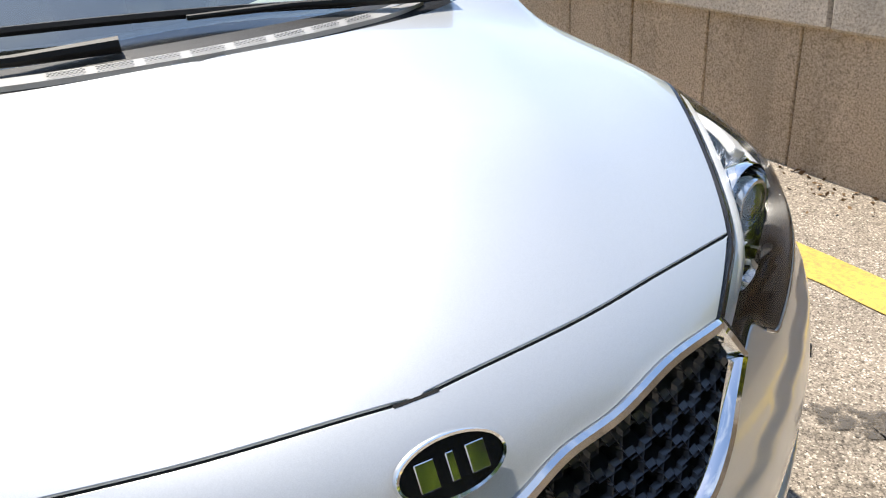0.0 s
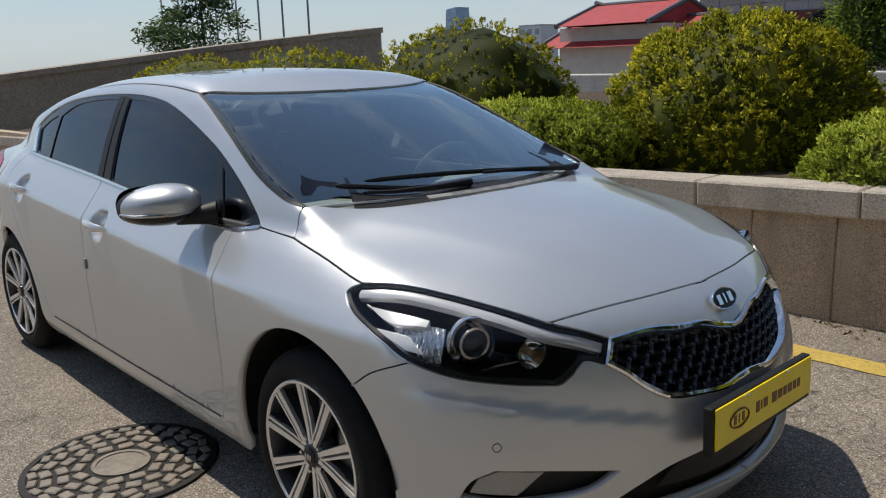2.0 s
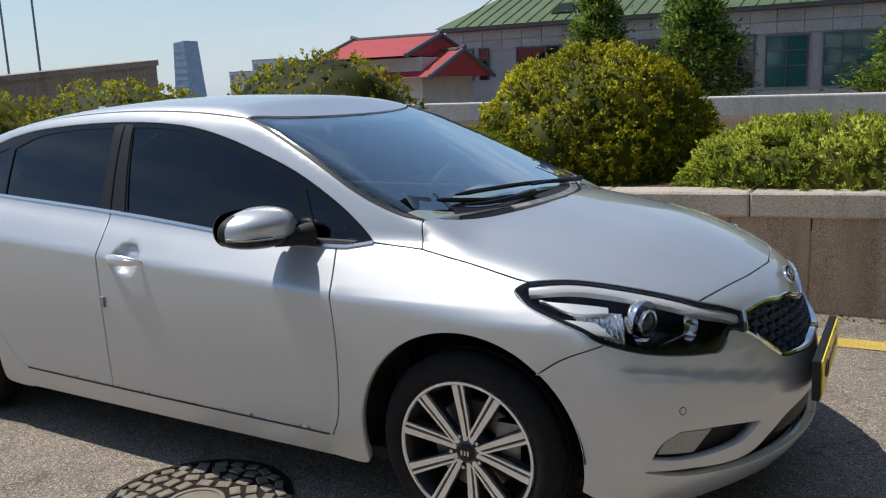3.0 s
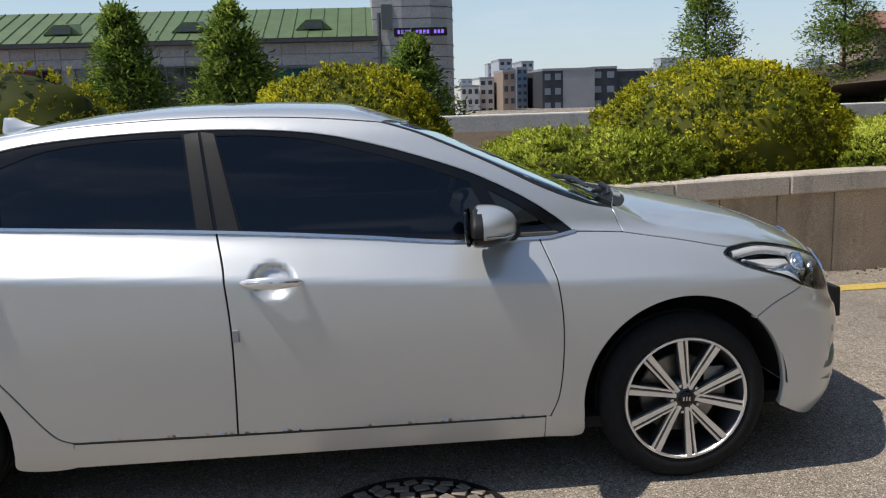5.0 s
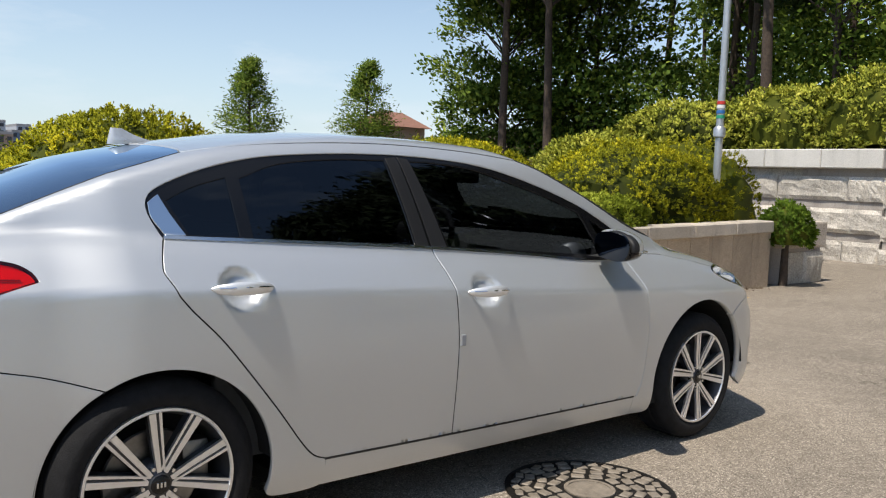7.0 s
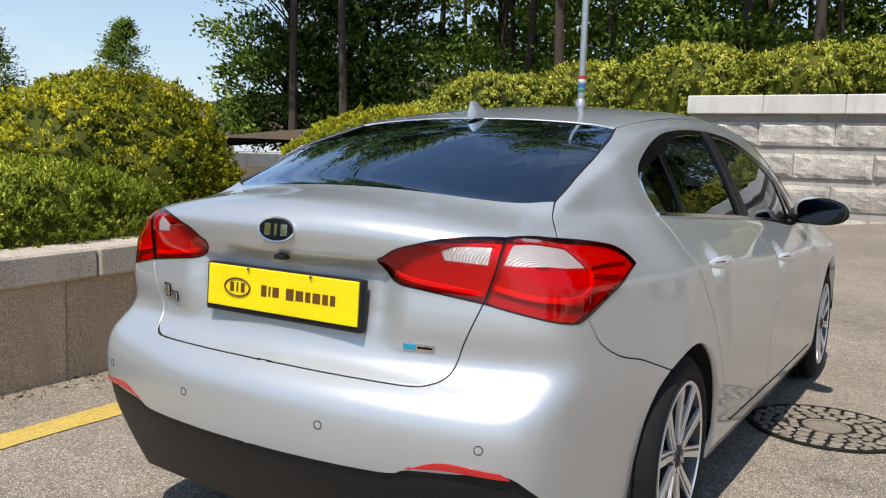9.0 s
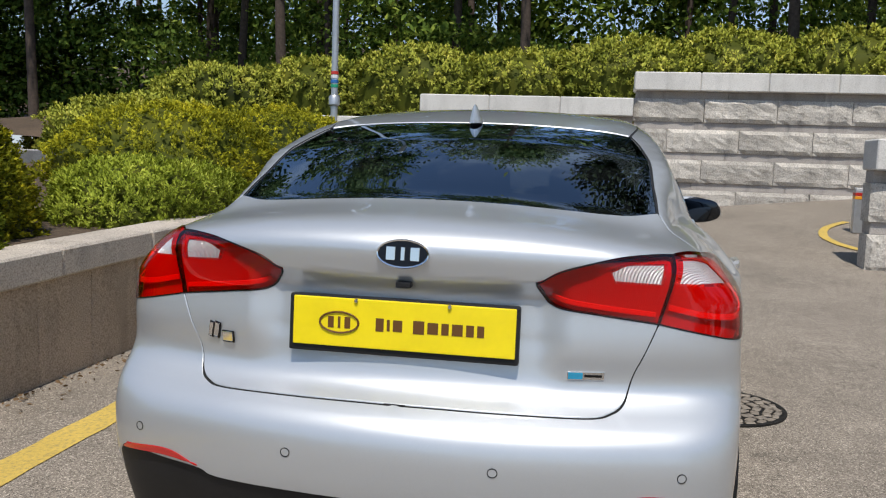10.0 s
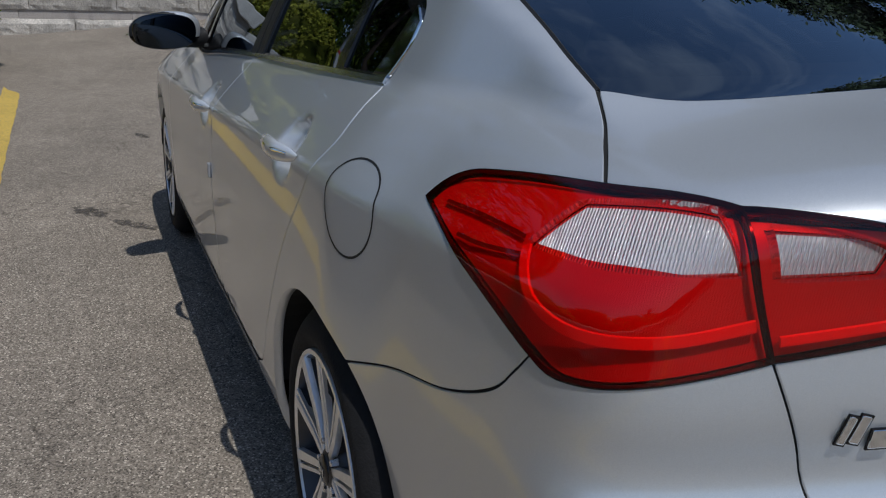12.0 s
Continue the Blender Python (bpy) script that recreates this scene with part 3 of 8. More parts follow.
stone_run(stone_wall, 13.5, 6.85, 3.42, 2.08, -0.3)
stone_run(stone_wall, 13.5, 3.42, -0.95, 2.58, -0.2)
stone_run(stone_wall, 13.5, -0.95, -6.05, 3.10, 0.1)
stone_run(stone_wall, 13.5, -6.05, -11.2, 3.62, 0.5)
stone_run(stone_wall, 13.5, -11.2, -16.0, 4.14, 0.5)
near_wall = tagged(mesh_object("stone_wall_near", [(x, y, z) for x in (6.72, 6.98) for y in (-12.9, -3.56) for z in (-0.3, 1.24)],
                               [(0, 1, 3, 2), (4, 6, 7, 5), (0, 4, 5, 1), (2, 3, 7, 6), (1, 5, 7, 3), (0, 2, 6, 4)], ROCK), "stepped wall of rough pale stone with thick flat caps", "wall", kind="structure")
for y0, y1, top in ((-3.48, -5.65, 1.62), (-5.65, -7.95, 2.18), (-7.95, -12.9, 2.74)):
    stone_run(near_wall, 6.5, y0, y1, top, -0.2, 1.15, 0.72)


def bollard(at):
    """Grey steel post with reflective bands."""
    e = empty("bollard", at)
    part("post", box_bm((0.13, 0.13, 0.62), (0, 0, 0.31), 0.012), STEEL_POLE, e)
    part("reflective_band", box_bm((0.138, 0.138, 0.045), (0, 0, 0.555), 0.004), simple("red_reflective", (0.45, 0.02, 0.015), 0.4), e, "red reflective band")
    part("reflective_band", box_bm((0.138, 0.138, 0.045), (0, 0, 0.505), 0.004), simple("amber_reflective", (0.75, 0.32, 0.02), 0.4), e, "amber reflective band")
    part("top_cap", box_bm((0.11, 0.11, 0.03), (0, 0, 0.632), 0.01), WHITE_STONE, e, "pale cap")
    return tagged(e, "grey steel bollard with red and amber bands", "bollard")


bollard((9.0, -4.05, rise(9.0, -4.05)))

# rough stone end of the planter and kerb bits
end_block = tagged(part("wall_end_block", box_bm((1.08, 0.36, 0.80), (8.88, WALL_Y + 0.32, 0.36), 0.02), BAND_STONE, None), "low rough stone stub standing past the planter's end", "stone block", kind="structure")
part("capstone", box_bm((1.16, 0.46, 0.36), (8.88, WALL_Y + 0.31, 0.67), 0.03), CAPSTONE, end_block)
for k, x in enumerate((8.62, 9.16)):
    stub_stone = new("stone", rock_mes[k])
    stub_stone.parent = end_block
    stub_stone.rotation_euler = (0, 0, math.pi / 2)
    stub_stone.location = (x, WALL_Y + 0.11, 0.22)
    stub_stone.scale = (0.6, 0.39, 0.95)
stripe("yellow_arc", [(8.6 + 1.5 * math.cos(a), -4.9 + 1.35 * math.sin(a)) for a in np.linspace(0.6, 4.0, 40)], 0.12, "curved yellow painted line round the pier")
arc = bpy.data.objects["yellow_arc"]
for v in arc.data.vertices:
    v.co.z = rise(v.co.x, v.co.y) + 0.012

# wet stains on the asphalt
def damp():
    """Darkened asphalt that breaks up into the dry ground round it."""
    m, nt, p = nodes_of("wet_asphalt")
    g = nt.nodes.new("ShaderNodeNewGeometry")
    n = nt.nodes.new("ShaderNodeTexNoise")
    n.inputs["Scale"].default_value = 26
    n.inputs["Detail"].default_value = 6
    n.inputs["Roughness"].default_value = 0.75
    link(nt, g.outputs["Position"], n.inputs["Vector"])
    r = nt.nodes.new("ShaderNodeMapRange")
    r.inputs["From Min"].default_value, r.inputs["From Max"].default_value = 0.40, 0.56
    r.inputs["To Max"].default_value = 0.85
    link(nt, n.outputs["Fac"], r.inputs["Value"])
    link(nt, r.outputs["Result"], p.inputs["Alpha"])
    p.inputs["Base Color"].default_value = (0.085, 0.075, 0.065, 1)
    p.inputs["Roughness"].default_value = 0.8
    return m


WET = damp()


def stain(at, length, width, turn, seed):
    rng = random.Random(seed)
    bm = bmesh.new()
    n = 46
    ring = [bm.verts.new((length * math.cos(2 * math.pi * k / n) * (0.8 + 0.16 * math.sin(0.9 * k + seed) + rng.uniform(-0.08, 0.08)), width * math.sin(2 * math.pi * k / n) * (0.75 + 0.2 * math.sin(1.3 * k + seed) + rng.uniform(-0.1, 0.1)), 0)) for k in range(n)]
    mid = bm.verts.new((0, 0, 0))
    for k in range(n):
        bm.faces.new((mid, ring[k], ring[(k + 1) % n]))
    ob = part("damp_patch", bm, WET, None)
    ob.location = (*at, 0.004)
    ob.rotation_euler = (0, 0, turn)
    return tagged(ob, "dark damp patch on the asphalt", "stain", kind="structure")


stain((1.78, 1.26), 0.15, 0.075, 0.6, 1)
stain((1.50, 1.07), 0.18, 0.05, 0.75, 2)
stain((3.62, 0.50), 0.24, 0.15, 0.9, 3)
stain((3.28, 0.12), 0.26, 0.13, 0.8, 5)
stain((3.85, 0.88), 0.14, 0.05, 0.3, 6)

# dry leaves and grit along the planter's foot
lrng = np.random.default_rng(12)
n = 900
lx = lrng.uniform(-4, 7.8, n)
lp = np.stack([lx, 2.295 + 0.021 * lx - np.abs(lrng.normal(0, 0.09, n)), np.full(n, 0.006)], 1)
lw = lrng.normal(0, 1, (n, 3)) * [1, 1, 0.12]
litter = leaf_cloud("leaf_litter", lp, lw, 0.026, simple("dry_leaf", (0.14, 0.085, 0.04), 0.9, vary=0.5, scale=3), None, lrng, 0.6, 0.2)
tagged(litter, "dry brown leaves and grit along the wall", "leaf litter", kind="stuff")

# ---- manhole cover ----
def manhole(at, r):
    m = part("manhole_cover", lathe_bm([(0.0, 0.005), (r, 0.005), (r + 0.004, 0.0)], 48, "z"), IRON, None)
    m.location = at
    part("rim", lathe_bm([(r * 1.06, 0.001), (r * 1.06, 0.010), (r * 0.985, 0.010), (r * 0.985, 0.004)], 48, "z"), IRON, m)
    part("boss", lathe_bm([(r * 0.32, 0.004), (r * 0.32, 0.011), (r * 0.27, 0.011), (r * 0.27, 0.007), (0.0, 0.007)], 32, "z"), IRON_STUD, m)
    for ring, n in ((0.45, 12), (0.62, 17), (0.79, 22), (0.925, 28)):
        for k in range(n):
            a = 2 * math.pi * (k + 0.5 * (n % 2)) / n
            w = 2 * math.pi * ring * r / n * 0.74
            bm = box_bm((0.125 * r * (0.8 if ring > 0.9 else 1), w, 0.010), (ring * r, 0, 0.008), 0.004, None, 1)
            bmesh.ops.rotate(bm, verts=bm.verts, matrix=Matrix.Rotation(0.35 if k % 2 else -0.25, 3, "Z"), cent=(ring * r, 0, 0))
            bmesh.ops.rotate(bm, verts=bm.verts, matrix=Matrix.Rotation(a, 3, "Z"), cent=(0, 0, 0))
            part("stud", bm, IRON_STUD, m)
    return tagged(m, "round cast-iron manhole cover with raised studs", "manhole cover")


IRON_STUD = simple("worn_iron", (0.24, 0.205, 0.165), 0.6, 0.1, vary=0.3, scale=25, bump=0.3, bump_scale=150)
manhole((0.345, -1.03, 0.0), 0.325)

# ---- the car's skin: half widths, heights and ends as smooth curves ----
def curve(xs, ys):
    """A smooth curve (natural cubic) through knots, straight outside."""
    xs, ys = np.asarray(xs, float), np.asarray(ys, float)
    n = len(xs)
    h = np.diff(xs)
    a = np.zeros((n, n))
    b = np.zeros(n)
    a[0, 0] = a[-1, -1] = 1
    for i in range(1, n - 1):
        a[i, i - 1], a[i, i], a[i, i + 1] = h[i - 1], 2 * (h[i - 1] + h[i]), h[i]
        b[i] = 6 * ((ys[i + 1] - ys[i]) / h[i] - (ys[i] - ys[i - 1]) / h[i - 1])
    m = np.linalg.solve(a, b)
    s0 = (ys[1] - ys[0]) / h[0] - h[0] * m[1] / 6
    s1 = (ys[-1] - ys[-2]) / h[-1] + h[-1] * m[-2] / 6

    def f(x):
        x = np.asarray(x, float)
        i = np.clip(np.searchsorted(xs, x) - 1, 0, n - 2)
        t, hh = x - xs[i], h[i]
        u = xs[i + 1] - x
        y = (m[i] * u ** 3 + m[i + 1] * t ** 3) / (6 * hh) + (ys[i] / hh - m[i] * hh / 6) * u + (ys[i + 1] / hh - m[i + 1] * hh / 6) * t
        y = np.where(x < xs[0], ys[0] + s0 * (x - xs[0]), y)
        return np.where(x > xs[-1], ys[-1] + s1 * (x - xs[-1]), y)
    return f


def smax(a, b, k):
    h = np.maximum(k - np.abs(a - b), 0) / k
    return np.maximum(a, b) + h * h * h * k / 6


def step01(a, b, x):
    t = np.clip((x - a) / (b - a), 0, 1)
    return t * t * (3 - 2 * t)


SIDE = curve([0.15, 0.24, 0.35, 0.50, 0.65, 0.80, 0.95, 1.10], [0.800, 0.842, 0.858, 0.866, 0.869, 0.862, 0.850, 0.830])
NOSE = curve([0.15, 0.24, 0.36, 0.48, 0.58, 0.66, 0.72, 0.78, 0.84], [2.16, 2.235, 2.255, 2.245, 2.225, 2.195, 2.165, 2.11, 2.00])
TAIL = curve([0.20, 0.32, 0.44, 0.54, 0.62, 0.663, 0.70, 0.80, 0.90, 0.98, 1.05, 1.12], [2.25, 2.31, 2.36, 2.373, 2.364, 2.330, 2.272, 2.252, 2.245, 2.251, 2.260, 2.198])
TOP = curve([-2.3, -2.0, -1.7, -1.2, 0.0, 1.0, 1.3, 1.6, 1.85, 2.05, 2.2], [1.083, 1.104, 1.12, 1.10, 1.06, 1.03, 0.995, 0.945, 0.890, 0.825, 0.750])
ROOF = curve([-2.1, -1.9, -1.6, -1.3, -1.0, -0.6, -0.2, 0.2, 0.6, 0.9], [1.045, 1.112, 1.212, 1.300, 1.372, 1.425, 1.435, 1.420, 1.375, 1.32])
SCREEN = curve([0.90, 0.98, 1.1, 1.2, 1.3, 1.40, 1.5], [1.41, 1.25, 0.972, 0.738, 0.500, 0.268, 0.02])
CABIN = curve([0.85, 0.97, 1.05, 1.15, 1.25, 1.34, 1.45], [0.775, 0.745, 0.715, 0.672, 0.622, 0.572, 0.505])


def lower_body(x, y, z):
    y = np.abs(y)
    shoulder = 0.846 - 0.80 * (z - 0.835 + 0.045 * x)
    w = -smax(-SIDE(z), -shoulder, 0.014) - 0.10 * np.maximum(0, (x - 1.30) / 0.9) ** 2 - 0.10 * np.maximum(0, (-1.25 - x) / 1.1) ** 2
    # finger bowls behind the door handles
    for hx, hz in ((-0.10, 0.818), (-1.10, 0.880)):
        w = w - 0.036 * np.exp(-(((x - hx) / 0.064) ** 2 + ((z - hz) / 0.050) ** 2) ** 3)
    side = y - w
    # shallow ledge across the bumper's corner
    zl = 0.42 + 0.235 * y
    ledge = 0.013 * step01(zl + 0.032, zl - 0.006, z) * step01(0.20, 0.42, y) * step01(0.38, 0.50, z)
    front = x - (NOSE(z) + ledge - 0.55 * y ** 2)
    # number plate pocket under the lid's lip
    pocket = 0.030 * step01(0.975, 0.925, z) * step01(0.72, 0.84, z) * step01(0.40, 0.30, y)
    back = -x - (TAIL(z) - 0.20 * y ** 2 - pocket)
    # crease along each side of the bonnet
    d = y - np.interp(x, [1.16, 1.24, 1.49, 1.78, 1.99], [0.623, 0.56, 0.455, 0.373, 0.268])
    crease = 0.10 * 0.5 * (d + np.sqrt(d * d + 0.0002)) * np.exp(-(d / 0.17) ** 2) * step01(1.05, 1.30, x)
    top = z - (TOP(x) - 0.15 * y ** 2 - crease)
    # the lid's lip is crisp across the middle and softens round the corners
    return smax(smax(smax(side, top, 0.10), front, 0.14), back, 0.13 + 0.03 * step01(0.46, 0.64, y))


def cabin_body(x, y, z):
    y = np.abs(y)
    w = CABIN(z) - 0.05 * np.maximum(0, (x - 0.2) / 0.9) ** 2 - 0.07 * np.maximum(0, (-0.9 - x) / 0.9) ** 2
    side = (y - w) * 0.9
    top = z - (ROOF(x) - (0.11 + 0.05 * step01(-0.8, -1.3, x)) * y ** 2)
    screen = (x - (SCREEN(z) - 0.19 * y ** 2)) * 0.42
    # the rear glass stays flat almost to its edge
    shell = smax(smax(side, top, 0.035 + 0.055 * step01(-1.32, -0.95, x)), screen, 0.05)
    return np.maximum(np.maximum(shell, 0.90 - z), -x - 2.02)


def skin(p):
    """Below zero inside the car's outer skin."""
    x, y, z = p[:, 0], p[:, 1], p[:, 2]
    return -smax(-lower_body(x, y, z), -cabin_body(x, y, z), 0.03)


def skin_normal(p, e=0.002):
    g = np.stack([skin(p + d) - skin(p - d) for d in np.eye(3) * e], axis=1)
    return g / (np.linalg.norm(g, axis=1)[:, None] + 1e-12)


def cast(p, way, reach, inside=0.0, steps=60):
    """From points outside, along way, to the skin (or to a layer below it)."""
    p = np.array(p, float)
    way = np.asarray(way, float)
    way = way / np.linalg.norm(way)
    lo = np.zeros(len(p))
    hit = np.zeros(len(p), bool)
    t = np.zeros(len(p))
    for i in range(1, steps + 1):
        s = reach * i / steps
        ins = skin(p + way * s) < -inside
        new_hit = ins & ~hit
        t[new_hit] = s
        lo[new_hit] = s - reach / steps
        hit |= ins
    hi = np.where(hit, t, reach)
    lo = np.where(hit, lo, reach)
    for _ in range(28):
        mid = (lo + hi) / 2
        ins = skin(p + way * mid[:, None]) < -inside
        hi = np.where(ins, mid, hi)
        lo = np.where(ins, lo, mid)
    return p + way * hi[:, None], hit



def spline3(pts, gap=0.010):
    """A smooth line through points, at even short steps."""
    p = np.asarray(pts, float)
    if len(p) == 2:
        n = max(1, int(np.linalg.norm(p[1] - p[0]) / gap))
        return p[0] + (p[1] - p[0]) * np.linspace(0, 1, n + 1)[:, None]
    e = np.concatenate([[2 * p[0] - p[1]], p, [2 * p[-1] - p[-2]]])
    out = []
    for i in range(1, len(e) - 2):
        a, b, c, d = e[i - 1:i + 3]
        n = max(2, int(np.linalg.norm(c - b) / gap))
        t = np.linspace(0, 1, n, endpoint=False)[:, None]
        out.append(0.5 * (2 * b + (c - a) * t + (2 * a - 5 * b + 4 * c - d) * t ** 2 + (3 * b - a - 3 * c + d) * t ** 3))
    return np.concatenate(out + [p[-1:]])


def loop3(runs, gap=0.010):
    """A closed outline of smooth runs that meet in corners."""
    out = []
    for r in runs:
        q = spline3(r, gap)
        if out and np.linalg.norm(out[-1][-1] - q[0]) < 1e-4:
            q = q[1:]
        out.append(q)
    q = np.concatenate(out)
    if np.linalg.norm(q[0] - q[-1]) < 1e-4:
        q = q[:-1]
    keep = np.linalg.norm(q - np.roll(q, 1, 0), axis=1) > 1e-3
    return q[keep]


def snap(p, inside=0.0):
    """Moves points straight onto the skin, or a layer below it."""
    q = np.array(p, float)
    for _ in range(5):
        d = skin(q) + inside
        e = 0.002
        g = np.stack([skin(q + k) - skin(q - k) for k in np.eye(3) * e], axis=1) / (2 * e)
        step = g * (d / (np.sum(g * g, axis=1) + 1e-9))[:, None]
        q = q - np.clip(step, -0.03, 0.03)
    mid = np.abs(np.asarray(p)[:, 1]) < 1e-4
    q[mid, 1] = 0
    return q


def inside_poly(p, poly):
    x, y = p[:, 0], p[:, 1]
    c = np.zeros(len(p), bool)
    j = np.roll(poly, 1, 0)
    for (ax, ay), (bx, by) in zip(poly, j):
        if ay != by:
            c ^= ((ay > y) != (by > y)) & (x < (bx - ax) * (y - ay) / (by - ay) + ax)
    return c


def grow(poly, d, fixed=None):
    """Moves a flat closed outline outwards by d (inwards below zero)."""
    area = np.sum(poly[:, 0] * np.roll(poly[:, 1], -1) - np.roll(poly[:, 0], -1) * poly[:, 1])
    s = 1 if area > 0 else -1
    a = poly - np.roll(poly, 1, 0)
    b = np.roll(poly, -1, 0) - poly
    a /= np.linalg.norm(a, axis=1)[:, None] + 1e-12
    b /= np.linalg.norm(b, axis=1)[:, None] + 1e-12
    n1 = np.stack([a[:, 1], -a[:, 0]], 1) * s
    n2 = np.stack([b[:, 1], -b[:, 0]], 1) * s
    m = n1 + n2
    m /= np.maximum(np.sum(m * n1, axis=1), 0.5)[:, None]
    if fixed is not None:
        m[fixed] = 0
    return poly + m * d


def seg_dist(p, poly):
    d = np.full(len(p), 9.0)
    for a, b in zip(poly, np.roll(poly, -1, 0)):
        ab = b - a
        t = np.clip(((p - a) @ ab) / (ab @ ab + 1e-12), 0, 1)
        d = np.minimum(d, np.linalg.norm(p - a - t[:, None] * ab, axis=1))
    return d


def skin_patch(runs, way, holes=(), inside=0.0, gap=0.003, grid=0.028, depth=0.014, joined=False, lift=0.0):
    """A sheet on the skin inside an outline, seen along way: points, normals, faces. Its rim folds inwards by depth."""
    from mathutils.geometry import delaunay_2d_cdt
    way = np.asarray(way, float) / np.linalg.norm(way)
    u = np.cross(way, [0, 0, 1.0] if abs(way[2]) < 0.95 else [0, 1.0, 0])
    u /= np.linalg.norm(u)
    v = np.cross(u, way)
    flat = lambda q: np.stack([q @ u, q @ v], 1)
    o3 = snap(loop3(runs), inside)
    fixed = (np.abs(o3[:, 1]) < 1e-4) if joined else None
    loops = [grow(flat(o3), -gap, fixed)]
    mids = [fixed if fixed is not None else np.zeros(len(o3), bool)]
    for h in holes:
        h3 = snap(loop3(h), inside)
        loops.append(grow(flat(h3), gap))
        mids.append(np.zeros(len(h3), bool))
    lo, hi = loops[0].min(0), loops[0].max(0)
    gx, gy = np.meshgrid(np.arange(lo[0], hi[0], grid), np.arange(lo[1], hi[1], grid))
    g = np.stack([gx.ravel(), gy.ravel()], 1)
    g[:, 0] += (np.round((g[:, 1] - lo[1]) / grid) % 2) * grid * 0.5
    ok = inside_poly(g, loops[0])
    for h in loops[1:]:
        ok &= ~inside_poly(g, h)
    g = g[ok]
    for l in loops:
        g = g[seg_dist(g, l) > grid * 0.45]
    pts = np.concatenate(loops + [g])
    edges, k = [], 0
    for l in loops:
        edges += [(k + i, k + (i + 1) % len(l)) for i in range(len(l))]
        k += len(l)
    vv, _, ff, vo, _, _ = delaunay_2d_cdt([Vector(q) for q in pts], edges, [], 0, 1e-7, True)
    p2 = np.array([tuple(q) for q in vv])
    tri = np.array([f for f in ff if len(f) == 3])
    cen = p2[tri].mean(1)
    ok = inside_poly(cen, loops[0])
    for h in loops[1:]:
        ok &= ~inside_poly(cen, h)
    tri = tri[ok]
    d0 = (o3 @ way).mean()
    start = p2[:, :1] * u + p2[:, 1:] * v + way * (d0 - 0.55)
    p3, hit = cast(start, way, 1.15, inside, 70)
    if not hit.all() and hit.any():
        bad = np.where(~hit)[0]
        good = np.where(hit)[0]
        for i in bad:
            j = good[np.argmin(np.sum((p2[good] - p2[i]) ** 2, axis=1))]
            p3[i] = start[i] + way * ((p3[j] - start[j]) @ way)
    n3 = skin_normal(p3)
    back = (n3 @ way) > 0
    n3[back] *= -1
    p3 = p3 + n3 * lift
    # triangles wound so that they face out
    a, b, c = p3[tri[:, 0]], p3[tri[:, 1]], p3[tri[:, 2]]
    flip = (np.cross(b - a, c - a) @ way) > 0
    tri[flip] = tri[flip][:, ::-1]
    # rim: a small rounded lip, then the fold
    count = {}
    for t in tri:
        for i in range(3):
            e = (t[i], t[(i + 1) % 3])
            count[e] = True
    rim = [e for e in count if (e[1], e[0]) not in count]
    faces = [tuple(t) for t in tri]
    if depth and rim:
        ids = sorted({i for e in rim for i in e})
        out = {i: np.zeros(3) for i in ids}
        for i, j in rim:
            d = p3[j] - p3[i]
            o = np.cross(d, n3[i])
            o /= np.linalg.norm(o) + 1e-12
            out[i] += o
            out[j] += o
        base = len(p3)
        ring1, ring2, nn1, nn2 = [], [], [], []
        for i in ids:
            o = out[i] / (np.linalg.norm(out[i]) + 1e-12)
            ring1.append(p3[i] - n3[i] * 0.0018 + o * 0.0012)
            ring2.append(p3[i] - n3[i] * depth + o * 0.0012)
            m = n3[i] + o
            nn1.append(m / np.linalg.norm(m))
            nn2.append(o)
        where = {i: k for k, i in enumerate(ids)}
        m = len(ids)
        p3 = np.concatenate([p3, ring1, ring2])
        n3 = np.concatenate([n3, nn1, nn2])
        for i, j in rim:
            if joined and abs(p3[i][1]) < 2e-4 and abs(p3[j][1]) < 2e-4:
                continue
            a1, b1 = base + where[i], base + where[j]
            faces += [(i, a1, b1, j), (a1, a1 + m, b1 + m, b1)]
    return p3, n3, faces


def on_middle(run, way, inside):
    """The skin's middle line between the two ends of a run."""
    a, b = np.asarray(run[0], float), np.asarray(run[-1], float)
    n = max(8, int(np.linalg.norm(b - a) / 0.03))
    q, hit = cast(a + (b - a) * np.linspace(0, 1, n + 1)[:, None] - way * 0.5, way, 1.0, inside, 70)
    q[:, 1] = 0
    return [a] + [tuple(v) for v in q[1:-1]] + [b]


FLIP = np.array([1.0, -1.0, 1.0])


def panel(name, runs, way, material, parent, side=-1, label="", **more):
    """A body panel. side -1: the right flank as given; 1: mirrored to the left; 0: both halves joined at the middle."""
    if side == 0:
        straight = np.array([way[0], 0.0, way[2]]) / math.hypot(way[0], way[2])
        runs = [on_middle(r, straight, more.get("inside", 0.0)) if all(abs(q[1]) < 1e-6 for q in r) else r for r in runs]
    p, n, f = skin_patch(runs, way, joined=(side == 0), **more)
    if side == 0:
        k = len(p)
        p, n = np.concatenate([p, p * FLIP]), np.concatenate([n, n * FLIP])
        f = f + [tuple(i + k for i in reversed(q)) for q in f]
    elif side == 1:
        p, n, f = p * FLIP, n * FLIP, [tuple(reversed(q)) for q in f]
    return mesh_object(name, p, f, material, parent, label, True, n)


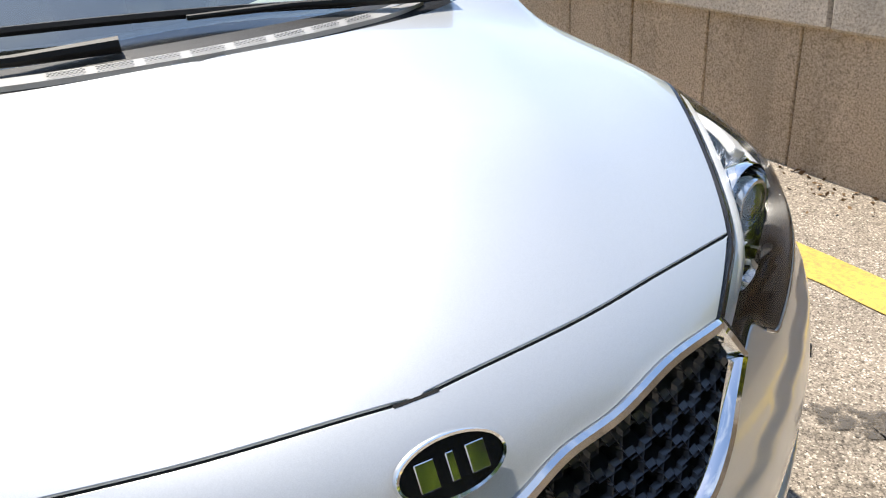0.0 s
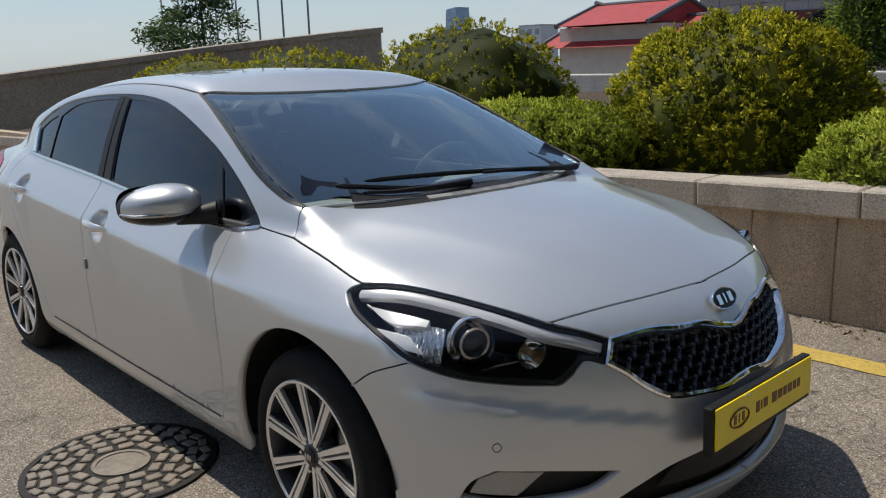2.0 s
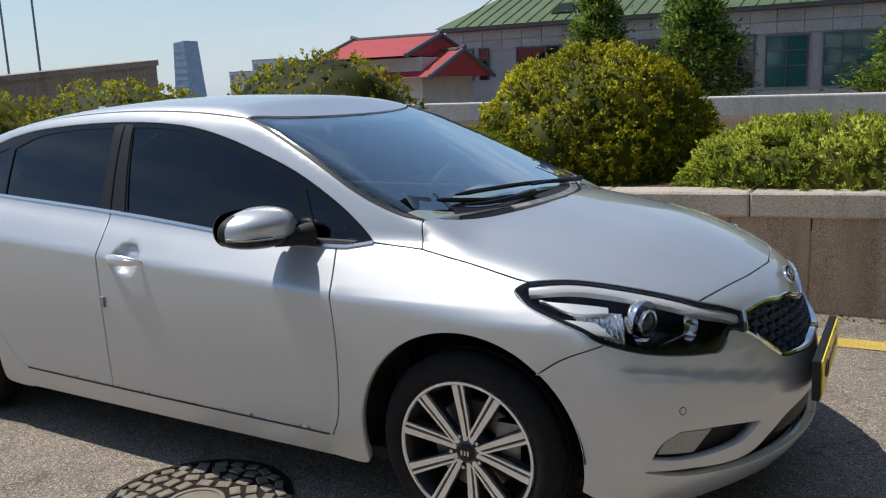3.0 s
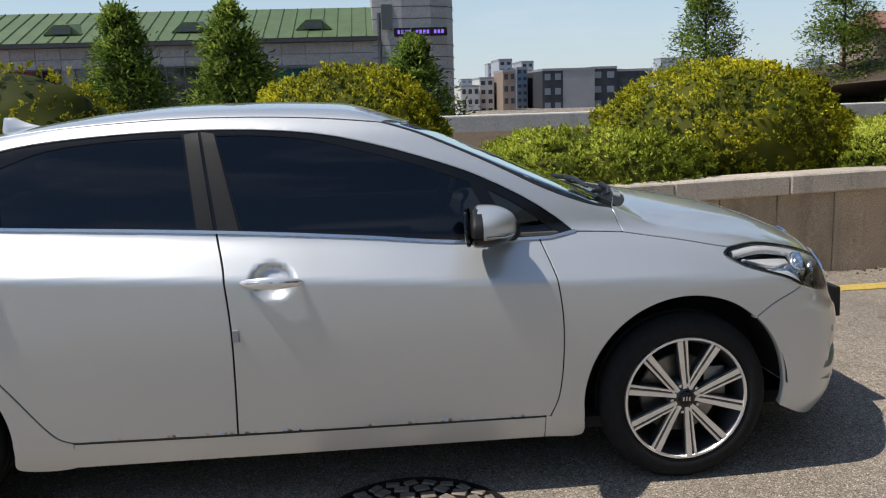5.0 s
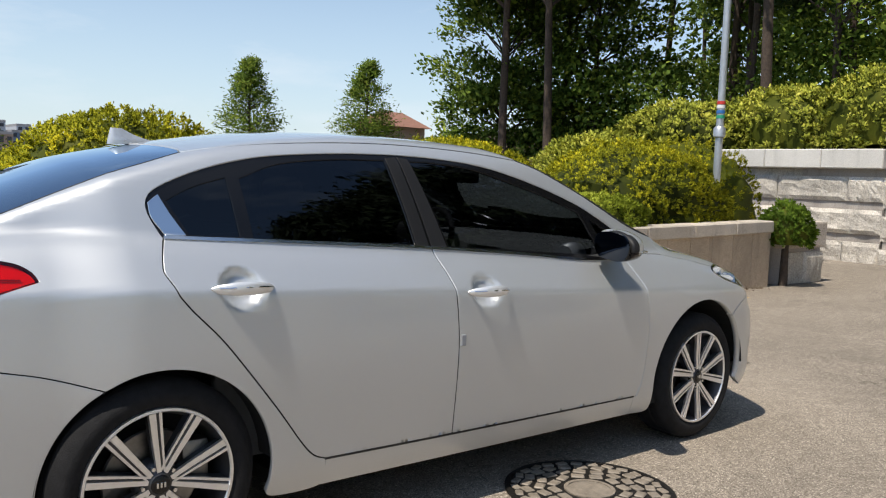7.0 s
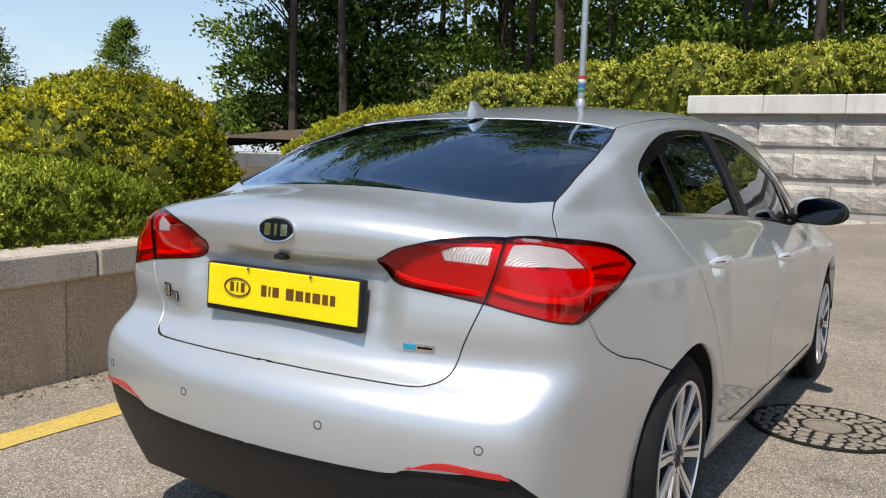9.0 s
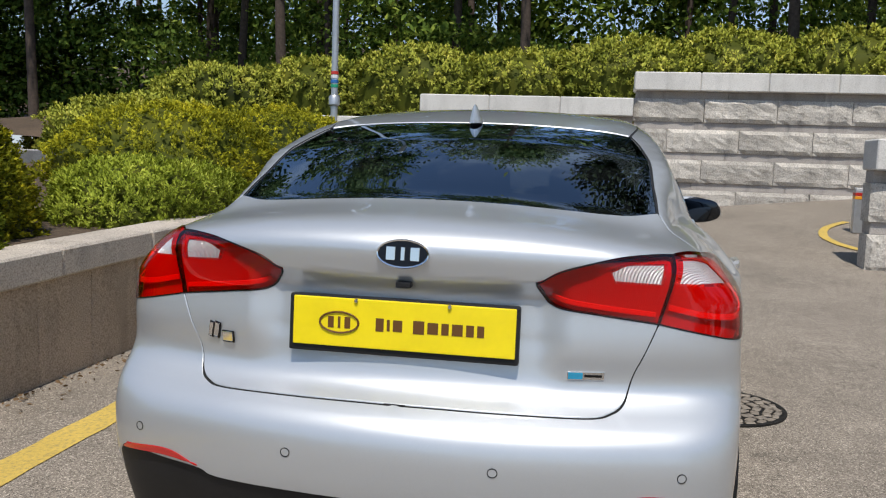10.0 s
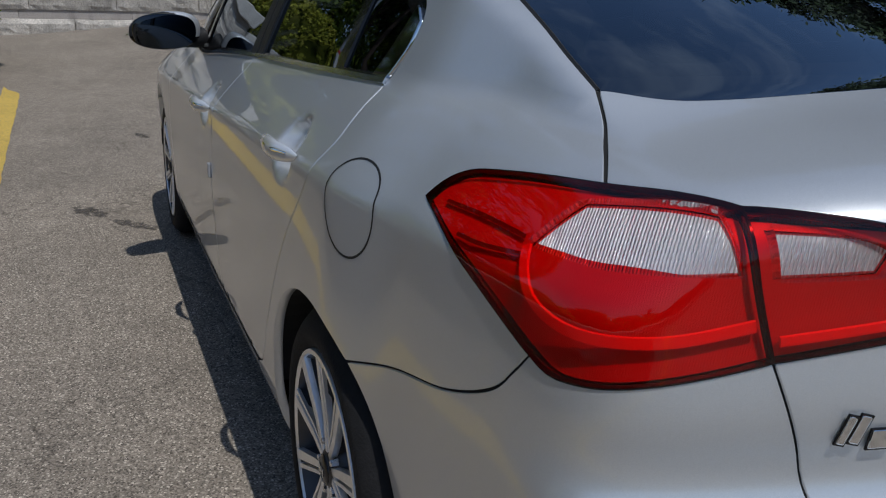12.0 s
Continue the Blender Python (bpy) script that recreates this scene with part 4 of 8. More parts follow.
def trim(name, pts, profile, way, material, parent, side=-1, closed=False, label="", on_skin=True, inside=0.0):
    """A strip swept along a line on the skin. profile: (across, out) pairs; across is to the left of the line seen from outside."""
    p = spline3(pts, 0.012) if not closed else loop3(pts, 0.012)
    way = np.asarray(way, float) / np.linalg.norm(way)
    if on_skin:
        p = snap(p, inside)
    n = skin_normal(p)
    n[(n @ way) > 0] *= -1
    if closed:
        d = np.roll(p, -1, 0) - np.roll(p, 1, 0)
    else:
        d = np.gradient(p, axis=0)
    d /= np.linalg.norm(d, axis=1)[:, None] + 1e-12
    s = np.cross(n, d)
    s /= np.linalg.norm(s, axis=1)[:, None] + 1e-12
    m, k = len(p), len(profile)
    v = np.concatenate([(p + s * a + n * o) for a, o in profile])
    if side == 1:
        v = v * FLIP
    f = []
    for i in range(m if closed else m - 1):
        j = (i + 1) % m
        for t in range(k - 1):
            f.append((t * m + i, t * m + j, (t + 1) * m + j, (t + 1) * m + i))
    if not closed and k > 2:
        f += [tuple(t * m for t in range(k)), tuple(t * m + m - 1 for t in reversed(range(k)))]
    bm = bmesh.new()
    vs = [bm.verts.new(q) for q in v]
    for q in f:
        try:
            bm.faces.new([vs[i] for i in q])
        except ValueError:
            pass
    return part(name, bm, material, parent, label, smooth=True)

# ---- the saloon car ----
RIGHT, DOWN = (0, 1, 0), (0, 0, -1)
NOSEWAY, TAILWAY = (-1, 0.8, 0), (1, 0.75, 0)
car = empty("car")
tagged(car, "silver four-door saloon car parked on asphalt, yellow number plates", "car")

# seams shared by neighbouring panels, on the right flank
B_SEAM = [(-0.288, -0.74, 0.977), (-0.261, -0.82, 0.854), (-0.244, -0.866, 0.67), (-0.243, -0.866, 0.49), (-0.248, -0.85, 0.289)]
F_SEAM = [(0.833, -0.77, 0.920), (0.867, -0.84, 0.80), (0.889, -0.866, 0.648), (0.890, -0.865, 0.485), (0.876, -0.86, 0.36), (0.846, -0.85, 0.284)]
R_SEAM = [(-1.298, -0.71, 1.026), (-1.328, -0.77, 0.95), (-1.328, -0.80, 0.903), (-1.271, -0.83, 0.829), (-1.174, -0.86, 0.731), (-1.081, -0.866, 0.616),
          (-0.978, -0.866, 0.484), (-0.888, -0.86, 0.362), (-0.840, -0.855, 0.312), (-0.794, -0.85, 0.294)]
BELT_F = [(-0.288, -0.74, 0.977), (-0.03, -0.75, 0.961), (0.227, -0.765, 0.944), (0.53, -0.78, 0.921), (0.833, -0.77, 0.920)]
BELT_R = [(-0.288, -0.74, 0.977), (-0.534, -0.737, 0.992), (-0.907, -0.73, 1.011), (-1.118, -0.722, 1.020), (-1.298, -0.71, 1.026)]
BELT_TIP = [(0.833, -0.77, 0.920), (0.90, -0.76, 0.925), (0.968, -0.745, 0.936)]
HOOD_SIDE = [(1.148, -0.735, 0.926), (1.312, -0.753, 0.905), (1.467, -0.77, 0.873), (1.530, -0.775, 0.864)]
PILLAR_FOOT = [(1.148, -0.735, 0.926), (1.115, -0.66, 0.985)]
LAMP_TOP = [(1.530, -0.775, 0.864), (1.649, -0.705, 0.853), (1.75, -0.652, 0.837), (1.855, -0.595, 0.813), (1.970, -0.527, 0.780)]
LAMP_TOP_IN = [(1.970, -0.527, 0.780), (2.025, -0.468, 0.755), (2.070, -0.414, 0.728)]
LAMP_LOW_OUT = [(1.530, -0.775, 0.864), (1.500, -0.812, 0.842), (1.560, -0.832, 0.798), (1.65, -0.834, 0.760), (1.715, -0.830, 0.735), (1.780, -0.815, 0.703)]
LAMP_LOW = [(1.780, -0.815, 0.703), (1.876, -0.754, 0.669), (1.958, -0.665, 0.648), (2.015, -0.585, 0.637), (2.035, -0.556, 0.637), (2.046, -0.52, 0.66), (2.055, -0.488, 0.684), (2.090, -0.450, 0.672)]
BUMPER_SIDE = [(1.780, -0.815, 0.703), (1.671, -0.85, 0.658), (1.592, -0.858, 0.604)]
HOOD_FRONT = [(2.078, 0.0, 0.790), (2.052, -0.209, 0.790), (2.012, -0.37, 0.786), (1.970, -0.527, 0.780)]
GRILLE_TOP = [(2.176, 0.0, 0.690), (2.168, -0.05, 0.698), (2.150, -0.12, 0.717), (2.135, -0.20, 0.723), (2.100, -0.30, 0.732), (2.070, -0.414, 0.728)]
GRILLE_SIDE = [(2.070, -0.414, 0.728), (2.090, -0.450, 0.672)]
GRILLE_LOW = [(2.090, -0.450, 0.672), (2.118, -0.405, 0.636), (2.150, -0.363, 0.595), (2.180, -0.305, 0.562), (2.206, -0.22, 0.550), (2.226, -0.12, 0.543), (2.233, -0.05, 0.552), (2.234, 0.0, 0.556)]


def arch(cx, cz, r, a0, a1, y=-0.86, n=12):
    return [(cx + r * math.cos(radians(a0 + (a1 - a0) * i / n)), y, cz + r * math.sin(radians(a0 + (a1 - a0) * i / n))) for i in range(n + 1)]


def back_to_front(line):
    return list(reversed(line))


F_ARCH = arch(1.345, 0.320, 0.378, 48.7, 187.5)
R_ARCH = arch(-1.348, 0.300, 0.356, -6.0, 118.0)
R_ARCH_BACK = arch(-1.348, 0.300, 0.356, 118.0, 188.0)
F_ARCH_FRONT = arch(1.345, 0.320, 0.378, -12.0, 48.7)
R_BUMP_SEAM = [R_ARCH[-1], (-1.683, -0.85, 0.674), (-1.83, -0.838, 0.715), (-1.94, -0.825, 0.768), (-1.985, -0.816, 0.812), (-2.012, -0.81, 0.846)]
TAIL_TOP = [(-1.685, -0.812, 0.932), (-1.70, -0.793, 0.956), (-1.74, -0.770, 0.979), (-1.82, -0.748, 0.996), (-1.97, -0.705, 1.017)]
TAIL_TOP_LID = [(-1.97, -0.705, 1.017), (-2.055, -0.665, 1.027), (-2.118, -0.628, 1.031)]
TAIL_LOW = [(-2.012, -0.81, 0.846), (-1.93, -0.819, 0.870), (-1.80, -0.822, 0.907), (-1.685, -0.812, 0.932)]
TAIL_LOW_BUMP = [(-2.176, -0.602, 0.882), (-2.155, -0.672, 0.867), (-2.115, -0.755, 0.848), (-2.075, -0.79, 0.839), (-2.045, -0.80, 0.837), (-2.012, -0.81, 0.846)]
TAIL_SPLIT = [(-2.118, -0.628, 1.031), (-2.156, -0.626, 0.965), (-2.176, -0.602, 0.882)]
TAIL_IN_TOP = [(-2.118, -0.628, 1.031), (-2.183, -0.517, 1.027), (-2.224, -0.375, 0.999), (-2.230, -0.304, 0.962)]
TAIL_IN_LOW = [(-2.230, -0.304, 0.962), (-2.224, -0.310, 0.938), (-2.212, -0.345, 0.914), (-2.20, -0.45, 0.900), (-2.176, -0.602, 0.882)]
LID_SIDE = [(-1.790, -0.610, 1.108), (-1.838, -0.632, 1.073), (-1.905, -0.667, 1.044), (-1.97, -0.705, 1.017)]
LID_DOWN = [(-2.176, -0.602, 0.882), (-2.19, -0.56, 0.79), (-2.212, -0.53, 0.715), (-2.24, -0.495, 0.684), (-2.265, -0.43, 0.673), (-2.29, -0.22, 0.674), (-2.300, 0.0, 0.677)]
GLASS_LOW = [(-1.915, 0.0, 1.131), (-1.90, -0.30, 1.124), (-1.86, -0.50, 1.110), (-1.790, -0.610, 1.108)]
GLASS_SIDE_R = [(-1.790, -0.610, 1.108), (-1.66, -0.605, 1.165), (-1.48, -0.578, 1.228), (-1.30, -0.548, 1.285), (-1.175, -0.515, 1.318)]
GLASS_TOP = [(-1.175, -0.515, 1.318), (-1.16, -0.43, 1.345), (-1.165, -0.25, 1.362), (-1.175, 0.0, 1.366)]
ROOF_SIDE = [(-1.175, -0.515, 1.318), (-0.9, -0.548, 1.36), (-0.4, -0.540, 1.39), (0.0, -0.545, 1.375), (0.30, -0.560, 1.335)]
SCREEN_TOP = [(0.455, 0.0, 1.363), (0.44, -0.2, 1.362), (0.385, -0.42, 1.355), (0.30, -0.560, 1.335)]
SCREEN_SIDE = [(0.30, -0.560, 1.335), (0.62, -0.628, 1.200), (0.86, -0.665, 1.080), (1.02, -0.672, 1.015), (1.115, -0.66, 0.985)]
SCREEN_LOW = [(1.345, 0.0, 0.978), (1.325, -0.2, 0.978), (1.27, -0.38, 0.979), (1.19, -0.55, 0.980), (1.115, -0.66, 0.985)]
DLO_TOP = [(0.968, -0.745, 0.936), (0.82, -0.70, 1.034), (0.625, -0.668, 1.135), (0.43, -0.641, 1.205), (0.233, -0.615, 1.262), (0.036, -0.592, 1.304), (-0.161, -0.58, 1.325),
           (-0.37, -0.577, 1.331), (-0.60, -0.58, 1.323), (-0.86, -0.595, 1.300), (-1.033, -0.61, 1.269), (-1.176, -0.627, 1.228), (-1.290, -0.645, 1.180), (-1.330, -0.66, 1.145),
           (-1.332, -0.68, 1.10), (-1.298, -0.71, 1.026)]
QUARTER_FOOT = [(-0.794, -0.85, 0.294), (-0.80, -0.82, 0.195), (-0.985, -0.82, 0.195), R_ARCH[0]]

for side in (-1, 1):
    panel("front_door", [back_to_front(BELT_F), B_SEAM, [B_SEAM[-1], F_SEAM[-1]], back_to_front(F_SEAM)], RIGHT, PAINT, car, side, grid=0.016, gap=0.0045)
    panel("rear_door", [BELT_R, R_SEAM, [R_SEAM[-1], B_SEAM[-1]], back_to_front(B_SEAM)], RIGHT, PAINT, car, side, grid=0.016, gap=0.0045)
    panel("front_fender", [BELT_TIP, [BELT_TIP[-1], HOOD_SIDE[0]], HOOD_SIDE, LAMP_LOW_OUT, BUMPER_SIDE, F_ARCH,
                           [F_ARCH[-1], (0.962, -0.82, 0.195), (0.828, -0.82, 0.195)], [(0.828, -0.82, 0.195), (0.828, -0.85, 0.286), F_SEAM[-1]], back_to_front(F_SEAM)],
          RIGHT, PAINT, car, side, depth=0.03)
    panel("sill", [[(0.828, -0.85, 0.284), (0.828, -0.82, 0.195)], [(0.828, -0.82, 0.195), (-0.80, -0.82, 0.195)], [(-0.80, -0.82, 0.195), R_SEAM[-1]],
                   [R_SEAM[-1], B_SEAM[-1]], [B_SEAM[-1], (0.828, -0.85, 0.284)]], RIGHT, PAINT, car, side)
    trim("sill_gap", [R_SEAM[-1], B_SEAM[-1], (0.828, -0.85, 0.285)], [(-0.0035, -0.006), (-0.0030, 0.0022), (0.0030, 0.0022), (0.0035, -0.006)], RIGHT, SEAL, car, side)
    panel("body_side", [back_to_front(SCREEN_SIDE), back_to_front(ROOF_SIDE), back_to_front(GLASS_SIDE_R), LID_SIDE, back_to_front(TAIL_TOP), back_to_front(TAIL_LOW),
                        back_to_front(R_BUMP_SEAM), back_to_front(R_ARCH), back_to_front(QUARTER_FOOT), back_to_front(R_SEAM), back_to_front(DLO_TOP),
                        [DLO_TOP[0], HOOD_SIDE[0]], PILLAR_FOOT], (0, 1, -0.35), PAINT, car, side, depth=0.02, grid=0.022)
    panel("headlight_surround", [back_to_front(LAMP_TOP_IN), back_to_front(LAMP_TOP), LAMP_LOW_OUT, LAMP_LOW, [LAMP_LOW[-1], LAMP_TOP_IN[-1]]], NOSEWAY, BLACK_GLOSS, car, side,
          inside=0.115, gap=-0.004, depth=0)

panel("bonnet", [back_to_front(SCREEN_LOW), back_to_front(PILLAR_FOOT), HOOD_SIDE, LAMP_TOP, back_to_front(HOOD_FRONT), [HOOD_FRONT[0], SCREEN_LOW[0]]], DOWN, PAINT, car, 0)
panel("nose_panel", [HOOD_FRONT, LAMP_TOP_IN, back_to_front(GRILLE_TOP), [GRILLE_TOP[0], HOOD_FRONT[0]]], (-1, 0.3, -0.7), PAINT, car, 0, grid=0.02)
LIP_OPEN = [(2.225, 0.0, 0.272), (2.21, -0.18, 0.276), (2.155, -0.40, 0.274), (2.085, -0.55, 0.283), (1.985, -0.70, 0.305), (1.885, -0.793, 0.335)]
WING_OPEN = [(1.885, -0.793, 0.335), (1.99, -0.70, 0.322), (2.07, -0.585, 0.306), (2.12, -0.49, 0.313), (2.165, -0.405, 0.350), (2.20, -0.30, 0.386), (2.245, -0.12, 0.404), (2.255, 0.0, 0.406)]
BUMP_FOOT = [F_ARCH_FRONT[0], (1.85, -0.77, 0.190), (2.0, -0.655, 0.186), (2.11, -0.47, 0.188), (2.17, -0.25, 0.19), (2.195, 0.0, 0.19)]
FOG = [[(1.905, -0.778, 0.372), (1.925, -0.755, 0.415), (1.965, -0.72, 0.440)], [(1.965, -0.72, 0.440), (2.06, -0.60, 0.424), (2.14, -0.455, 0.400)],
       [(2.14, -0.455, 0.400), (2.10, -0.525, 0.362), (2.04, -0.625, 0.353), (1.97, -0.71, 0.357), (1.905, -0.778, 0.372)]]
panel("front_bumper", [GRILLE_LOW[::-1], LAMP_LOW[::-1], BUMPER_SIDE, back_to_front(F_ARCH_FRONT), BUMP_FOOT, [BUMP_FOOT[-1], LIP_OPEN[0]], LIP_OPEN, WING_OPEN, [WING_OPEN[-1], GRILLE_LOW[-1]]],
      NOSEWAY, PAINT, car, 0, holes=[FOG], depth=0.03, grid=0.02)
panel("roof", [SCREEN_TOP, back_to_front(ROOF_SIDE), GLASS_TOP, [GLASS_TOP[-1], SCREEN_TOP[0]]], DOWN, PAINT, car, 0, gap=0.005)
panel("boot_lid", [GLASS_LOW, LID_SIDE, TAIL_TOP_LID, TAIL_IN_TOP, TAIL_IN_LOW, LID_DOWN, [LID_DOWN[-1], GLASS_LOW[0]]], (1, 0.25, -0.35), PAINT, car, 0, grid=0.010)
VALANCE = [(-1.735, -0.80, 0.20), (-1.95, -0.80, 0.27), (-2.10, -0.79, 0.37), (-2.21, -0.765, 0.455), (-2.262, -0.715, 0.497), (-2.300, -0.60, 0.487), (-2.325, -0.48, 0.478),
           (-2.333, -0.425, 0.462), (-2.358, -0.20, 0.459), (-2.365, 0.0, 0.459)]
panel("rear_bumper", [back_to_front(LID_DOWN), TAIL_LOW_BUMP, back_to_front(R_BUMP_SEAM), R_ARCH_BACK, [R_ARCH_BACK[-1], VALANCE[0]], VALANCE, [VALANCE[-1], LID_DOWN[-1]]],
      (1, 0.8, 0), PAINT, car, 0, depth=0.03, grid=0.02)
panel("rear_valance", [VALANCE, [VALANCE[-1], (-2.27, 0.0, 0.22)], [(-2.27, 0.0, 0.22), (-2.22, -0.4, 0.22), (-2.05, -0.72, 0.21), VALANCE[0]]], (1, 0.8, 0), BLACK_PLASTIC, car, 0,
      inside=0.006, gap=-0.004, depth=0.02)
panel("windscreen", [SCREEN_TOP, SCREEN_SIDE, back_to_front(SCREEN_LOW), [SCREEN_LOW[0], SCREEN_TOP[0]]], (-0.45, 0.12, -0.9), GLASS_FRONT, car, 0, inside=0.010, gap=0.004, depth=0.004).visible_shadow = False
panel("rear_window", [GLASS_TOP[::-1], GLASS_SIDE_R[::-1], GLASS_LOW[::-1], [GLASS_LOW[0], GLASS_TOP[-1]]], (0.34, 0.12, -0.94), GLASS_REAR, car, 0, inside=0.004, gap=0.004, depth=0.004).visible_shadow = False

# side glass, black frames and bright strips
G_FRONT = [[(-0.203, -0.74, 0.981), (0.20, -0.74, 0.952), (0.52, -0.74, 0.930), (0.692, -0.74, 0.926)], [(0.692, -0.74, 0.926), (0.598, -0.68, 1.118)],
           [(0.598, -0.68, 1.118), (0.43, -0.65, 1.176), (0.233, -0.63, 1.235), (0.036, -0.60, 1.282), (-0.16, -0.59, 1.305), (-0.293, -0.59, 1.309)], [(-0.293, -0.59, 1.309), (-0.203, -0.74, 0.981)]]
G_TRI = [[(0.735, -0.74, 0.930), (0.895, -0.74, 0.940)], [(0.895, -0.74, 0.940), (0.78, -0.70, 1.020), (0.648, -0.67, 1.092)], [(0.648, -0.67, 1.092), (0.735, -0.74, 0.930)]]
G_REAR = [[(-0.355, -0.74, 0.993), (-0.70, -0.74, 1.011), (-1.005, -0.74, 1.023)], [(-1.005, -0.74, 1.023), (-1.022, -0.65, 1.225)],
          [(-1.022, -0.65, 1.225), (-0.86, -0.60, 1.268), (-0.62, -0.59, 1.299), (-0.404, -0.59, 1.308)], [(-0.404, -0.59, 1.308), (-0.355, -0.74, 0.993)]]
G_QUART = [[(-1.045, -0.72, 1.026), (-1.215, -0.71, 1.034)], [(-1.215, -0.71, 1.034), (-1.275, -0.66, 1.142)], [(-1.275, -0.66, 1.142), (-1.18, -0.64, 1.185), (-1.060, -0.63, 1.221)], [(-1.060, -0.63, 1.221), (-1.045, -0.72, 1.026)]]
DLO = [DLO_TOP, BELT_R[::-1], BELT_F, BELT_TIP]
for side in (-1, 1):
    panel("window_frame", DLO, RIGHT, BLACK_GLOSS, car, side, holes=[G_FRONT, G_TRI, G_REAR, G_QUART], inside=0.006, gap=-0.002, depth=0.012)
    for nm, g, mt in (("front_side_window", G_FRONT, GLASS_SIDE), ("front_quarter_window", G_TRI, GLASS_SIDE), ("rear_side_window", G_REAR, GLASS_SIDE), ("rear_quarter_window", G_QUART, GLASS_SIDE)):
        panel(nm, g, RIGHT, mt, car, side, inside=0.011, gap=-0.002, depth=0.003).visible_shadow = False
    trim("belt_strip", BELT_R[::-1] + BELT_F[1:] + BELT_TIP[1:], [(-0.007, -0.004), (-0.006, 0.005), (0.005, 0.006), (0.008, -0.004)], RIGHT, CHROME_DULL, car, side, label="bright chrome strip along the window sill")
    panel("pillar_chrome", [[(-1.332, -0.68, 1.142), (-1.326, -0.69, 1.09), (-1.290, -0.71, 1.032)], [(-1.290, -0.71, 1.032), (-1.222, -0.71, 1.030)],
                            [(-1.222, -0.71, 1.030), (-1.265, -0.68, 1.10), (-1.295, -0.66, 1.165)], [(-1.295, -0.66, 1.165), (-1.332, -0.68, 1.142)]], RIGHT, CHROME, car, side, inside=-0.002, depth=0.008, grid=0.012)
    # pillar between the doors, with its dividing seam
    panel("door_pillar", [[(-0.296, -0.74, 0.980), (-0.352, -0.74, 0.984)], [(-0.352, -0.74, 0.984), (-0.40, -0.59, 1.318)], [(-0.40, -0.59, 1.318), (-0.352, -0.58, 1.323)], [(-0.352, -0.58, 1.323), (-0.296, -0.74, 0.980)]],
          RIGHT, BLACK_PLASTIC, car, side, inside=0.002, gap=0.001, depth=0.01)
    panel("door_pillar", [[(-0.282, -0.74, 0.979), (-0.210, -0.74, 0.974)], [(-0.210, -0.74, 0.974), (-0.297, -0.59, 1.318)], [(-0.297, -0.59, 1.318), (-0.342, -0.58, 1.323)], [(-0.342, -0.58, 1.323), (-0.282, -0.74, 0.979)]],
          RIGHT, BLACK_PLASTIC, car, side, inside=0.002, gap=0.001, depth=0.01)
    trim("roof_moulding", ROOF_SIDE, [(-0.007, -0.010), (-0.005, -0.003), (0.005, -0.003), (0.007, -0.010)], DOWN, BLACK_PLASTIC, car, side)
    trim("windscreen_seal", SCREEN_SIDE, [(-0.006, -0.004), (-0.004, 0.0015), (0.006, 0.0015), (0.007, -0.006)], (-0.45, 0.3, -0.9), SEAL, car, side)
    # the glass's black ceramic edge
    trim("windscreen_band", SCREEN_SIDE, [(0.004, -0.017), (0.020, -0.017)], (-0.45, 0.3, -0.9), BLACK_GLOSS, car, side)
    trim("windscreen_band", SCREEN_TOP, [(0.003, -0.017), (0.055, -0.017)], (-0.45, 0.12, -0.9), BLACK_GLOSS, car, side)
    trim("windscreen_band", SCREEN_LOW, [(-0.08, -0.012), (-0.12, -0.012), (-0.175, -0.012)], (-0.45, 0.12, -0.9), BLACK_GLOSS, car, side)

    # dark channels behind the shut lines
    for line, way in ((B_SEAM, RIGHT), (F_SEAM, RIGHT), (R_SEAM, RIGHT), (R_SEAM[-1:] + [B_SEAM[-1], F_SEAM[-1]], RIGHT), (HOOD_SIDE, (0, 0.6, -0.8)), (BUMPER_SIDE, RIGHT), ([(2.078, 0.015, 0.790)] + HOOD_FRONT[1:], (-1, 0.2, -0.8)),
                      (R_BUMP_SEAM, RIGHT), (LID_SIDE, (0.2, 0.4, -0.8)), (LID_DOWN[:-1] + [(-2.300, 0.015, 0.677)], (1, 0.2, 0)), (PILLAR_FOOT, (0, 0.6, -0.8)), ([BELT_TIP[-1], HOOD_SIDE[0]], RIGHT), ([(0.828, -0.85, 0.284), (0.828, -0.82, 0.2)], RIGHT)):
        trim("shut_line", line, [(-0.0085, -0.0045), (0.0085, -0.0045)], way, DARK, car, side)

for x, z, way in ((2.078, 0.790, (-1, 0, -0.8)), (-2.300, 0.677, (1, 0, 0))):
    trim("shut_line", [(x, -0.025, z), (x, 0.0, z), (x, 0.025, z)], [(-0.003, -0.002), (-0.0017, 0.0006), (0.0017, 0.0006), (0.003, -0.002)], way, DARK, car, -1)
# dark structure under the skin: floor, wheel housings, engine bay and cabin lining
def liner():
    bm = bmesh.new()
    join_bm(bm, box_bm((3.9, 1.20, 0.05), (-0.05, 0, 0.20)))
    join_bm(bm, box_bm((1.86, 1.62, 0.05), (0.0, 0, 0.215)))
    join_bm(bm, box_bm((0.85, 1.05, 0.42), (1.55, 0, 0.50), 0.05))
    join_bm(bm, box_bm((0.75, 1.05, 0.42), (-1.68, 0, 0.52), 0.05))
    join_bm(bm, box_bm((0.06, 1.36, 0.66), (1.02, 0, 0.55)))
    join_bm(bm, box_bm((0.06, 1.30, 0.72), (-1.05, 0, 0.56)))
    join_bm(bm, box_bm((0.16, 1.62, 0.04), (0.97, 0, 0.235)))
    return part("underbody", bm, DARK, car)


